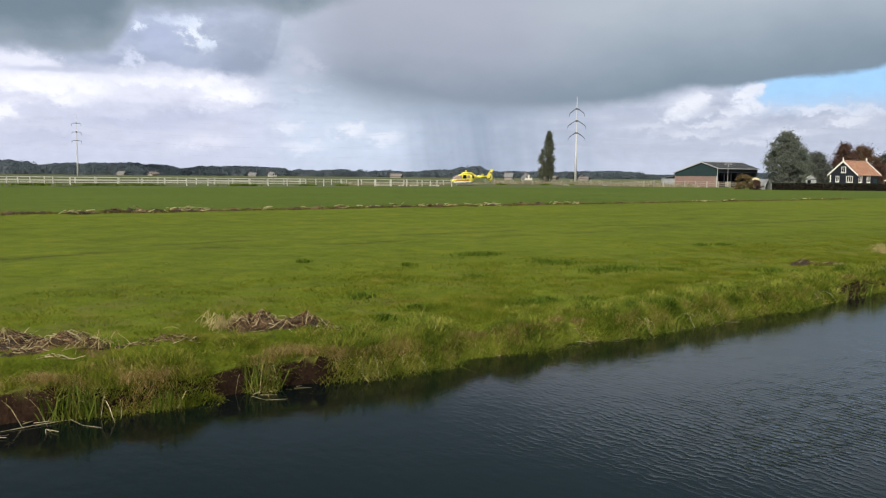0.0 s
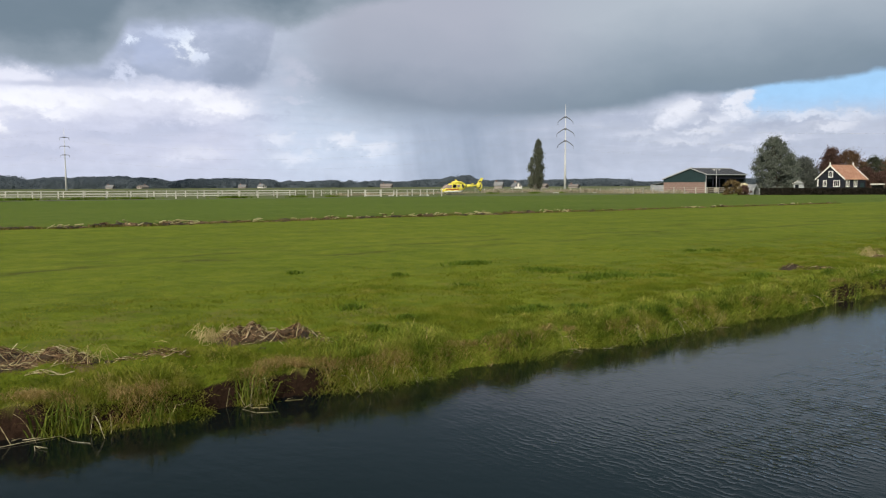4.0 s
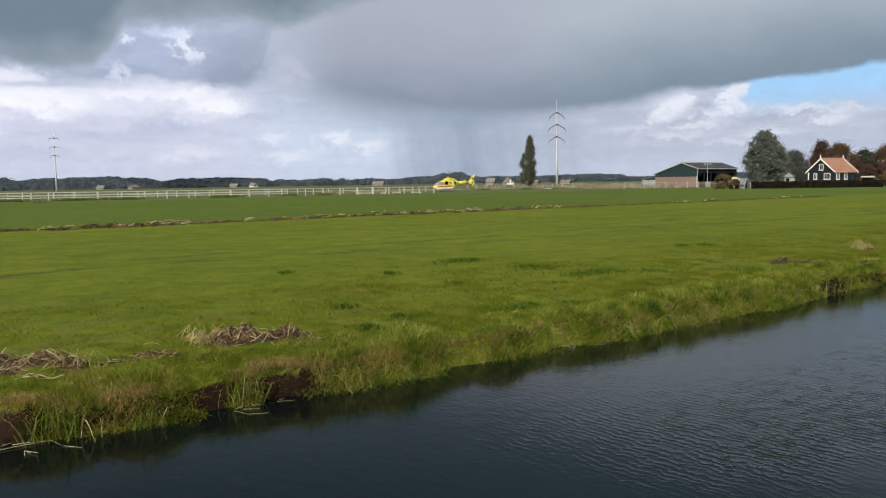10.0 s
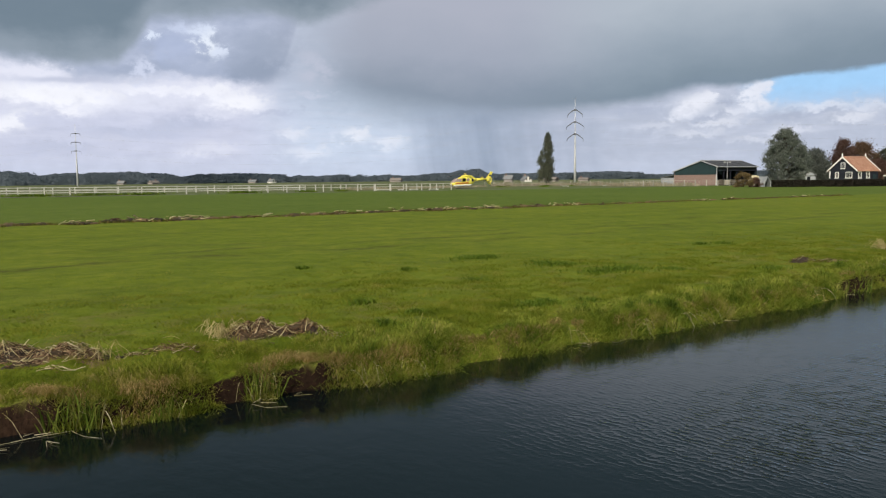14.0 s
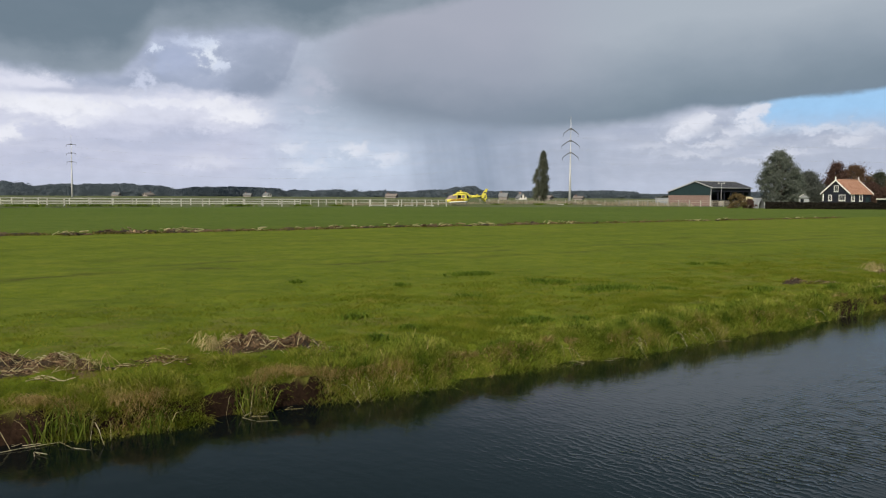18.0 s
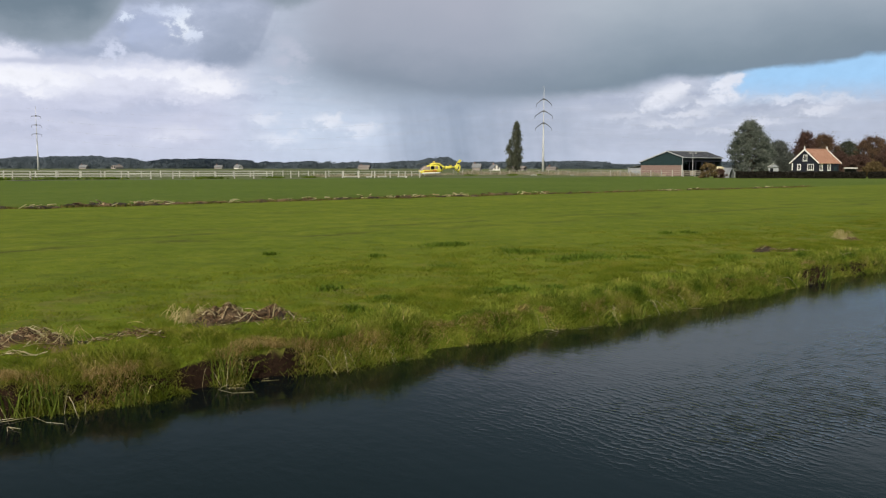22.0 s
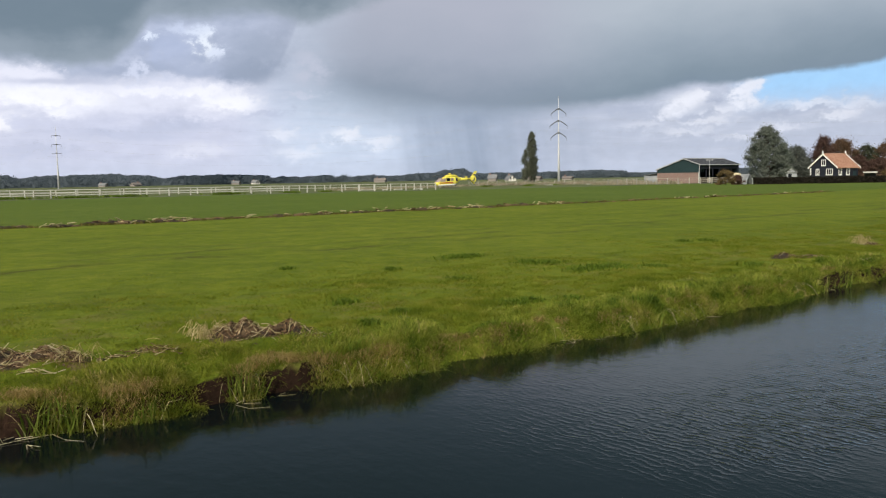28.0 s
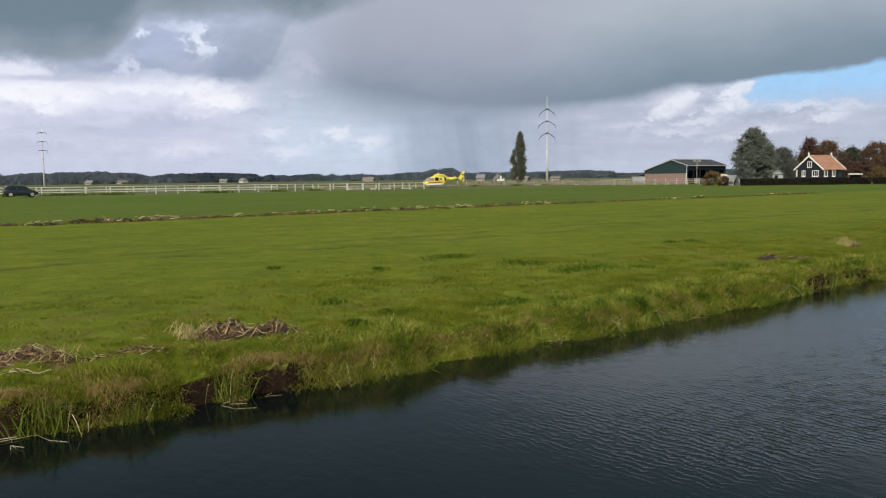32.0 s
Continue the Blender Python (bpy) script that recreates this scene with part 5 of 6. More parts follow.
    rod(mast, (0.5, 0, 2.75), (0.5, 0, 3.10), 0.13, 0.10, 12)
    rod(mast, (0.5, 0, 3.00), (0.5, 0, 3.16), 0.30, 0.22, 16)
    hub = part("rotor_hub", mast, M_yellow, top, "yellow capped rotor hub")
    for a in (12, 102, 192, 282):
        pts, r = [], []
        bl = B()
        for i in range(6):
            t = 0.3 + 4.8 * i / 5
            z = 3.06 - 0.62 * (i / 5) ** 2
            u = Vector((math.cos(radians(a)), math.sin(radians(a)), 0))
            v = Vector((-u.y, u.x, 0))
            c = Vector((0.5, 0, z)) + u * t
            w = 0.06 if i == 0 else 0.15
            pts.append([c + v * w + Vector((0, 0, 0.02)), c - v * w + Vector((0, 0, 0.02)), c - v * w - Vector((0, 0, 0.02)), c + v * w - Vector((0, 0, 0.02))])
        part("rotor_blade", loft(bl, pts), M_arm, hub, "dark drooping rotor blade")
    # a light type, a little smaller than drawn above
    for o in top.children_recursive:
        o.data.transform(Matrix.Scale(0.95, 4))
    return top


helicopter()


# ---- the black house ----
def window(parent, w, h, m, bars=1):
    """A window in its wall: frame, sash bars, pane and sill; x across, z up, y into the wall."""
    fr = B()
    t = 0.11
    box(fr, w, 0.09, t, 0, 0, 0)
    box(fr, w, 0.09, t, 0, 0, h - t)
    box(fr, t, 0.09, h - 2 * t, -w / 2 + t / 2, 0, t)
    box(fr, t, 0.09, h - 2 * t, w / 2 - t / 2, 0, t)
    f = part("window", fr, M_trim, parent, "white window frame")
    f.matrix_basis = m
    part("pane", box(B(), w - 2 * t + 0.01, 0.02, h - 2 * t + 0.01, 0, 0.02, t - 0.005), M_glass, f)
    for k in range(bars):
        part("glazing_bar", box(B(), 0.05, 0.05, h - 2 * t, -w / 2 + t + (k + 1) * (w - 2 * t) / (bars + 1), -0.005, t), M_trim, f)
    part("sill", box(B(), w + 0.12, 0.16, 0.05, 0, -0.05, -0.05), M_trim, f)
    return f


def black_house():
    w, ln, ev, pk = 6.2, 6.4, 3.05, 5.55
    top = thing("black_house", "small black-boarded house with white trim and an orange tiled roof", "house", pose(78.6, 161.9, far_drop(161.9) - 0.03, 0, 0, -63.9))
    g = B()
    slab(g, [(-w / 2, 0.06, 0), (w / 2, 0.06, 0), (w / 2, 0.06, ev), (0, 0.06, pk - 0.12), (-w / 2, 0.06, ev)], 0.2, (0, 1, 0))
    part("gable_wall", g, M_black, top)
    part("back_wall", slab(B(), [(-w / 2, ln - 0.26, 0), (w / 2, ln - 0.26, 0), (w / 2, ln - 0.26, ev), (0, ln - 0.26, pk - 0.12), (-w / 2, ln - 0.26, ev)], 0.2, (0, 1, 0)), M_black, top)
    for sgn in (1, -1):
        part("side_wall", box(B(), 0.2, ln - 0.5, ev, sgn * (w / 2 - 0.1), ln / 2, 0), M_black, top)
    # lapped boards on the gable and on the side in sight
    z = 0.05
    while z < pk - 0.5:
        half = w / 2 if z < ev else max(0.3, (w / 2) * (pk - 0.12 - z) / (pk - 0.12 - ev)) - 0.1
        part("board", box(B(), 2 * half, 0.05, 0.25, 0, 0.035, z, Matrix.Rotation(radians(-3), 4, "X")), M_black, top)
        if z < ev - 0.2:
            part("board", box(B(), 0.05, ln - 0.1, 0.25, w / 2 + 0.02, ln / 2, z, Matrix.Rotation(radians(-3), 4, "Y")), M_black, top)
        z += 0.235
    # tiled roof: a deck on each side, and courses of tiles on the side in sight
    rise, run = pk - ev, w / 2 + 0.35
    ang = math.atan2(rise, w / 2)
    for sgn in (1, -1):
        d = B()
        zl = pk - run * rise / (w / 2)
        slab(d, [(0, -0.2, pk), (sgn * run, -0.2, zl), (sgn * run, ln + 0.2, zl), (0, ln + 0.2, pk)], 0.12, (0, 0, -1))
        part("roof", d, M_tile, top)
    tm = None
    rows, cols = 12, 26
    for r in range(rows):
        for c in range(cols):
            u = (r + 0.5) / rows
            m = pose(run * u, -0.15 + (ln + 0.3) * (c + 0.5) / cols, pk - u * run * rise / (w / 2) + 0.035, 0, math.degrees(ang) - 3.0, 0)
            if tm is None:
                tb = B()
                tw, th = (ln + 0.3) / cols * 0.95, math.hypot(run, run * rise / (w / 2)) / rows * 1.12
                loft(tb, [[(-th / 2, -tw / 2 + tw * i / 4, 0.035 * math.sin(math.pi * 2 * i / 4)) for i in range(5)], [(th / 2, -tw / 2 + tw * i / 4, 0.035 * math.sin(math.pi * 2 * i / 4)) for i in range(5)]], caps=False)
                ob = part("tile", tb, M_tile, top)
                ob.matrix_basis = m
                tm = ob.data
            else:
                hang("tile", tm, top, m=m)
    part("ridge", rod(B(), (0, -0.2, pk + 0.04), (0, ln + 0.2, pk + 0.04), 0.13, sides=10), M_tile, top)
    # white barge boards with their ornament on both gables
    for y in (-0.27, ln + 0.21):
        for sgn in (1, -1):
            zl = pk - (run + 0.05) * rise / (w / 2)
            part("barge_board", slab(B(), [(0, y, pk + 0.16), (sgn * (run + 0.05), y, zl + 0.16), (sgn * (run + 0.05), y, zl - 0.16), (0, y, pk - 0.20)], 0.06, (0, 1, 0)), M_trim, top, "white barge board")
        part("finial", slab(B(), [(-0.16, y - 0.02, pk - 0.2), (0.16, y - 0.02, pk - 0.2), (0.12, y - 0.02, pk + 0.5), (0.0, y - 0.02, pk + 0.75), (-0.12, y - 0.02, pk + 0.5)], 0.10, (0, 1, 0)), M_trim, top, "white finial")
    window(top, 1.0, 1.25, pose(0.05, -0.01, 3.2), 1)
    window(top, 0.80, 1.25, pose(-1.3, -0.01, 1.35), 1)
    window(top, 1.45, 1.25, pose(1.45, -0.01, 1.35), 2)
    part("corner_post", box(B(), 0.22, 0.08, 1.5, -2.92, -0.02, 1.3), M_trim, top, "white corner board")
    side = Matrix.Rotation(radians(90), 4, "Z")
    for y in (0.95, 3.3):
        window(top, 0.95, 1.4, Matrix.Translation((w / 2 + 0.055, y, 1.3)) @ side, 1)
    part("side_door", box(B(), 0.06, 0.95, 2.05, w / 2 + 0.06, 5.3, 0.02), M_green, top, "dark green side door")
    return top


black_house()


def lean_to():
    top = thing("garden_shelter", "small open garden shelter with a white flat roof", "shelter", pose(86.9, 159.5, far_drop(159.5) - 0.03, 0, 0, -30))
    part("roof", box(B(), 2.5, 1.7, 0.26, 0, 0, 1.62, bevel=0.02), M_white, top, "white flat roof")
    for x in (-1.1, 1.1):
        for y in (-0.75, 0.75):
            part("post", box(B(), 0.12, 0.12, 1.64, x, y, 0), M_bark, top)
    part("back_wall", box(B(), 2.3, 0.1, 1.62, 0, 0.6, 0), M_black, top)


lean_to()



def garden_shed(x, y):
    top = thing("garden_shed", "small pale shed half hidden behind the hedge", "shed", pose(x, y, far_drop(y) - 0.2, 0, 0, -24))
    part("wall", box(B(), 1.8, 1.5, 1.9, bevel=0.01), M_tarp, top)
    part("door", box(B(), 0.6, 0.05, 1.8, -0.3, -0.77, 0.05), M_glass, top)
    for s in (-1, 1):
        part("roof", slab(B(), [(0, -0.9, 2.75), (s * 1.1, -0.9, 2.05), (s * 1.1, 0.9, 2.05), (0, 0.9, 2.75)], 0.06, (0, 0, 1)), M_trim if s < 0 else M_greyroof, top)
    part("gable", slab(B(), [(-0.9, -0.74, 2.1), (0.9, -0.74, 2.1), (0, -0.74, 2.66)], 0.05, (0, 1, 0)), M_tarp, top)


garden_shed(67.2, 150.7)


# ---- the barn ----
def barn():
    top = thing("barn", "dark green barn with brick plinth and grey corrugated roof", "barn", pose(57.9, 186.2, far_drop(186) - 0.03, 0, 0, math.degrees(math.atan2(-0.791, 0.612))))
    a, b, ln = 7.6, 4.1, 16.0         # run of the low side, of the high side, length
    pk, sl = 5.75, 0.322
    zl, zr = pk - a * sl, pk - b * sl
    part("gable_cladding", slab(B(), [(-a, 0, 2.5), (b, 0, 2.5), (b, 0, zr), (0, 0, pk - 0.05), (-a, 0, zl)], 0.12, (0, 1, 0)), M_green, top)
    for k in range(26):
        x = -a + 0.3 + k * 0.5
        z = pk - 0.2 - (abs(x) * sl)
        if z > 2.62:
            part("rib", box(B(), 0.06, 0.03, z - 2.55, x, -0.016, 2.55), M_green, top)
    part("brick_wall", box(B(), a + b - 0.1, 0.22, 2.5, (b - a) / 2, 0.14, 0), M_brick, top)
    # Side wall, posts and lintel take black as painted shade under the eave.
    part("side_wall", box(B(), 0.2, ln, 1.1, b - 0.12, ln / 2, 0), M_black, top)
    part("far_wall", box(B(), 0.2, ln, zl - 0.05, -a + 0.15, ln / 2, 0), M_brick, top)
    part("back_wall", slab(B(), [(-a, ln, 0), (b, ln, 0), (b, ln, zr), (0, ln, pk - 0.05), (-a, ln, zl)], 0.15, (0, 1, 0)), M_green, top)
    for k in range(7):
        part("side_post", box(B(), 0.18, 0.18, zr - 0.02, b - 0.12, 0.3 + k * (ln - 0.6) / 6, 0), M_black, top)
    part("side_lintel", box(B(), 0.2, ln, 1.1, b - 0.10, ln / 2, zr - 1.1), M_black, top)
    for sgn, run in ((-1, a + 0.3), (1, b + 0.4)):
        part("roof", slab(B(), [(0, -0.3, pk), (sgn * run, -0.3, pk - run * sl), (sgn * run, ln + 0.3, pk - run * sl), (0, ln + 0.3, pk)], 0.10, (0, 0, -1)), M_slate, top)
        if sgn > 0:
            for k in range(36):
                y = -0.2 + k * (ln + 0.4) / 35
                part("roof_rib", slab(B(), [(0.1, y, pk + 0.0 - 0.1 * sl), (run, y, pk - run * sl), (run, y + 0.12, pk - run * sl), (0.1, y + 0.12, pk - 0.1 * sl)], 0.03, (0, 0, 1)), M_slate, top)
        part("verge", slab(B(), [(0, -0.34, pk + 0.08), (sgn * run, -0.34, pk - run * sl + 0.08), (sgn * run, -0.34, pk - run * sl - 0.14), (0, -0.34, pk - 0.14)], 0.06, (0, 1, 0)), M_steel, top, "pale metal verge")
    part("gutter", rod(B(), (b + 0.44, -0.3, pk - (b + 0.4) * sl - 0.08), (b + 0.44, ln + 0.3, pk - (b + 0.4) * sl - 0.08), 0.10, sides=10), M_steel, top)
    part("ridge_cap", rod(B(), (0, -0.3, pk + 0.02), (0, ln + 0.3, pk + 0.02), 0.14, sides=8), M_steel, top)
    part("downpipe", rod(B(), (b + 0.05, -0.1, 0), (b + 0.05, -0.1, zr), 0.07, sides=8), M_steel, top, "grey corner pipe")
    for k in range(6):
        part("feed_gate", box(B(), 0.06, (ln - 0.6) / 6 - 0.3, 1.15, b + 0.02, 0.3 + (k + 0.5) * (ln - 0.6) / 6, 0.12, bevel=0.01), M_wood if k % 2 else M_bark, top, "dull wooden feed gate")
    part("corner_board", box(B(), 0.3, 0.08, 2.6, b - 0.1, -0.05, 0), M_white, top, "pale corner board")
    part("lean_to_roof", slab(B(), [(-a - 0.2, 0.6, 2.45), (-a - 4.4, 0.6, 1.9), (-a - 4.4, 9.0, 1.9), (-a - 0.2, 9.0, 2.45)], 0.08, (0, 0, 1)), M_greyroof, top, "pale grey lean-to roof")
    part("lean_to_wall", box(B(), 4.2, 0.12, 1.85, -a - 2.2, 0.75, 0), M_tarp, top, "pale sheet wall of the lean-to")


barn()


def yard_lamp():
    top = thing("yard_lamp", "thin galvanised yard lamp with two heads", "lamp post", pose(59.5, 173.5, far_drop(173.5)))
    part("pole", rod(B(), (0, 0, -0.3), (0, 0, 5.1), 0.055, 0.04, 10), M_steel, top)
    part("cross_arm", rod(B(), (-0.55, 0, 5.0), (0.55, 0, 5.0), 0.035, sides=8), M_steel, top)
    for x in (-0.6, 0.6):
        part("lamp_head", box(B(), 0.34, 0.2, 0.16, x, 0, 4.95, bevel=0.03), M_trim, top)


yard_lamp()


def sheet_shelter(x, y, yaw, w, d, h, label):
    top = thing("shelter", label, "shelter", pose(x, y, far_drop(y) - 0.03, 0, 0, yaw))
    rings = []
    for k in range(3):
        yy = k * d / 2
        rings.append([(-w / 2, yy, 0), (-w * 0.34, yy, h * 0.45), (0, yy, h * (1 - 0.04 * (k == 1))), (w * 0.34, yy, h * 0.45), (w / 2, yy, 0), (w * 0.31, yy, h * 0.43), (0, yy, h * 0.95), (-w * 0.31, yy, h * 0.43)])
    part("sheet", loft(B(), rings), M_tarp, top)
    # Dark sheet at the back stands in for the shade inside.
    part("back_sheet", slab(B(), [(-w * 0.4, d - 0.05, 0), (w * 0.4, d - 0.05, 0), (w * 0.36, d - 0.05, h * 0.56), (0, d - 0.05, h * 0.88), (-w * 0.36, d - 0.05, h * 0.56)], 0.03, (0, 1, 0)), M_arm, top)
    for s in (-1, 1):
        part("pole", rod(B(), (s * w * 0.4, 0.05, 0), (s * w * 0.4, 0.05, h * 0.6), 0.04, sides=8), M_steel, top)


sheet_shelter(50.6, 128.6, 8, 1.3, 2.6, 1.75, "pale grey sheeted shelter beside the willow")
sheet_shelter(52.4, 129.1, -48, 1.5, 2.8, 1.8, "low pale grey sheeted shelter beside the willow")


# ---- small houses far off ----
def covered_stack(x, y, yaw, w, d, h, label):
    """A stack under a tied-down sheet: rounded top, a wavy hem and two ropes."""
    top = thing("covered_stack", label, "stack", pose(x, y, far_drop(y) - 0.03, 0, 0, yaw))
    part("bale", box(B(), w * 0.92, d * 0.92, h * 0.72, bevel=0.05), M_wood, top, "dull straw bale")
    rings = []
    for k in range(13):
        u = k / 12 - 0.5
        hem = h * (0.52 + 0.05 * math.sin(k * 2.3))
        rings.append([(w * u * 1.04, d * 0.53 * math.cos(a), hem + (h - hem) * math.sin(a) ** 0.6 * (1 - 0.12 * (2 * u) ** 4) + 0.02 * math.sin(k * 1.7 + a * 3)) for a in (math.pi * j / 10 for j in range(11))])
    part("sheet", loft(B(), rings, caps=False), M_sheet, top, "pale yellow sheet", smoothed=True)
    for u in (-0.25, 0.25):
        pts = [(w * u, d * 0.56 * math.cos(a), h * 0.5 + (h * 0.53) * math.sin(a) ** 0.6) for a in (math.pi * j / 10 for j in range(11))]
        part("rope", bow(B(), pts, [0.02] * 11), M_bark, top)
    return top


M_sheet = plain("pale_yellow_sheet", (0.50, 0.46, 0.29, 1), (0.62, 0.57, 0.38, 1), 1.2, 0.6)
covered_stack(49.5, 131.6, 10, 1.25, 1.1, 1.95, "stack under a pale yellow sheet behind the shrub")
M_dullroof = plain("dull_brown_roof", (0.17, 0.15, 0.14, 1), (0.25, 0.22, 0.205, 1), 0.6, 0.85)
M_dullwall = plain("dull_brick_wall", (0.22, 0.20, 0.19, 1), (0.32, 0.29, 0.27, 1), 0.6, 0.85)
def far_house(az, d, w, ln, ev, pk, wall, roof, yaw, label):
    x, y = math.sin(radians(az)) * d, math.cos(radians(az)) * d
    w, ln, ev, pk = w * 0.85, ln * 0.85, ev * 0.75, pk * 0.68
    top = thing("farmhouse", label, "house", pose(x, y, -0.65, 0, 0, yaw - az))
    part("wall", slab(B(), [(-w / 2, -ln / 2, 0), (w / 2, -ln / 2, 0), (w / 2, -ln / 2, ev), (0, -ln / 2, pk - 0.15), (-w / 2, -ln / 2, ev)], ln, (0, 1, 0)), wall, top)
    for s in (1, -1):
        r = w / 2 + 0.4
        part("roof", slab(B(), [(0, -ln / 2 - 0.3, pk), (s * r, -ln / 2 - 0.3, pk - r * (pk - ev) / (w / 2)), (s * r, ln / 2 + 0.3, pk - r * (pk - ev) / (w / 2)), (0, ln / 2 + 0.3, pk)], 0.2, (0, 0, 1)), roof, top)
    part("chimney", box(B(), 0.7, 0.7, 1.5, 0.0, ln * 0.3, pk - 0.5), M_brick, top)
    for x1 in (-w * 0.22, w * 0.22):
        part("window", box(B(), w * 0.16, 0.08, 1.2, x1, -ln / 2 - 0.03, 1.0), M_glass, top)
    return top


for az, d, w, ln, ev, pk, wall, roof, yaw, lb in (
        (5.35, 420, 4.6, 7, 1.6, 4.6, M_plaster, M_greyroof, 20, "small far white house with a steep roof"),
        (-22.4, 660, 5, 6.5, 1.9, 4.4, M_dullwall, M_greyroof, 60, "far farmhouse with a pale grey roof"),
        (-20.4, 660, 6, 8, 1.9, 4.2, M_dullwall, M_dullroof, -50, "far farmhouse with a dull brown roof"),
        (-13.9, 660, 5.4, 7, 1.9, 4.2, M_dullwall, M_greyroof, 70, "far farmhouse with a pale grey roof"),
        (-12.6, 660, 5, 7, 1.9, 4.8, M_plaster, M_greyroof, 40, "far farmhouse with a grey roof"),
        (-3.9, 560, 6, 9, 1.9, 4.2, M_dullwall, M_dullroof, 75, "far white farmhouse with a dark roof"),
        (4.1, 430, 5, 5, 2.4, 5.2, M_dullwall, M_greyroof, 80, "far farmhouse with a grey roof beside the poplar"),
        (7.1, 430, 5, 8, 1.8, 3.4, M_dullwall, M_dullroof, 65, "low far barn with a brown roof"),
        (9.4, 440, 5, 6, 1.6, 2.8, M_dullwall, M_dullroof, 75, "low far dull farmhouse"),
        (16.6, 420, 9, 14, 2.4, 5.2, M_plaster, M_slate, 70, "low far white barn with a dark roof"),
        ):
    far_house(az, d, w, ln, ev, pk, wall, roof, yaw, lb)


# ---- power line ----



def pylon(x, y, yaw, h, label, flat=False):
    top = thing("power_pylon", label, "pylon", pose(x, y, -0.65, 0, 0, yaw))
    part("mast", loft(B(), [[(r * math.cos(k * 0.4488), r * math.sin(k * 0.4488), z) for k in range(14)] for z, r in ((-0.5, 0.58), (h * 0.35, 0.36), (h * 0.7, 0.16), (h, 0.08))]), M_pole, top, smoothed=True)
    ends = []
    for z, r in ((h - 3.4, 3.0), (h - 8.2, 3.5), (h - 13.0, 3.2)):
        for s in (1, -1):
            if flat:
                r = 2.4
                bar = [(0, s * 0.1, z), (0, s * r * 0.5, z - 0.05), (0, s * r * 0.9, z - 0.15), (0, s * r, z - 0.5)]
            else:
                bar = [(0, s * 0.1, z + 0.3), (0, s * r * 0.45, z - 0.55), (0, s * r * 0.85, z - 1.5), (0, s * r, z - 2.1)]
            hang_z = bar[-1][2]
            arm = part("cross_arm", bow(B(), bar, [0.17, 0.14, 0.11, 0.09] if flat else [0.20, 0.17, 0.14, 0.10], 8), M_arm, top)
            ins = B()
            for k in range(6):
                rod(ins, (0, s * r, hang_z - 0.17 * k), (0, s * r, hang_z - 0.12 - 0.17 * k), 0.10, 0.06, 8)
            part("insulator", ins, M_arm, arm)
            ends.append((0, s * r, hang_z - 1.0))
        part("collar", rod(B(), (0, 0, z - 0.3), (0, 0, z + 0.3), 0.36, sides=12), M_arm, top)
    part("tip", rod(B(), (0, 0, h - 0.2), (0, 0, h + 1.8), 0.11, 0.06, 6), M_pole, top)
    return [top.matrix_world @ Vector(p) for p in ends + [(0, 0, h + 1.2)]]


PA = pylon(-207.4, 443.9, -58, 32.6, "slender pale power pylon with six level arms, far off", True)
PB = pylon(50.3, 326.0, 78, 32.6, "slender pale power pylon with six drooping arms")


def cable(p, q, sag, label):
    cu = bpy.data.curves.new("power_cable", "CURVE")
    cu.dimensions, cu.bevel_depth, cu.bevel_resolution = "3D", 0.008, 1
    sp = cu.splines.new("POLY")
    sp.points.add(40)
    for k in range(41):
        t = k / 40
        c = p.lerp(q, t)
        sp.points[k].co = (c.x, c.y, c.z - sag * 4 * t * (1 - t), 1)
    cu.materials.append(M_wire)
    tagged(new("power_cable", cu), label, "cable", "cables of the power line")


span = Vector((257.7, -117.9, 0))
for a, b in zip(PA, PB):
    cable(a, b, 7.5, "thin sagging cable between two power pylons")
    cable(b, b + span * 1.1, 7.5, "thin sagging cable leading on beyond the pylon")
    cable(a - span * 1.1, a, 7.5, "thin sagging cable leading on from the far pylon")


# ---- straw, spoil and tufts ----
def clod_meshes():
    rng = random.Random(5)
    out = []
    for k in range(8):
        bm = B()
        bmesh.ops.create_icosphere(bm, subdivisions=2, radius=1)
        o = Vector((rng.uniform(0, 50), rng.uniform(0, 50), 0))
        for v in bm.verts:
            v.co *= 1 + 0.55 * noise.noise(v.co * 1.4 + o) + 0.25 * noise.noise(v.co * 3.5 + o)
            v.co.z *= 0.6
        me = bpy.data.meshes.new("peat_clod")
        bm.to_mesh(me)
        bm.free()
        me.materials.append(M_mud)
        out.append(me)
    return out


CLODS = clod_meshes()


def clod(parent, rng, x, y, r):
    m = Matrix.Translation((x, y, r * 0.2)) @ Euler((0, 0, float(rng.uniform(0, 6.28)))).to_matrix().to_4x4() @ Matrix.Diagonal((r * float(rng.uniform(0.9, 1.7)), r, r * float(rng.uniform(0.6, 1.1)), 1))
    return hang("peat_clod", CLODS[int(rng.integers(0, 8))], parent, m=m)


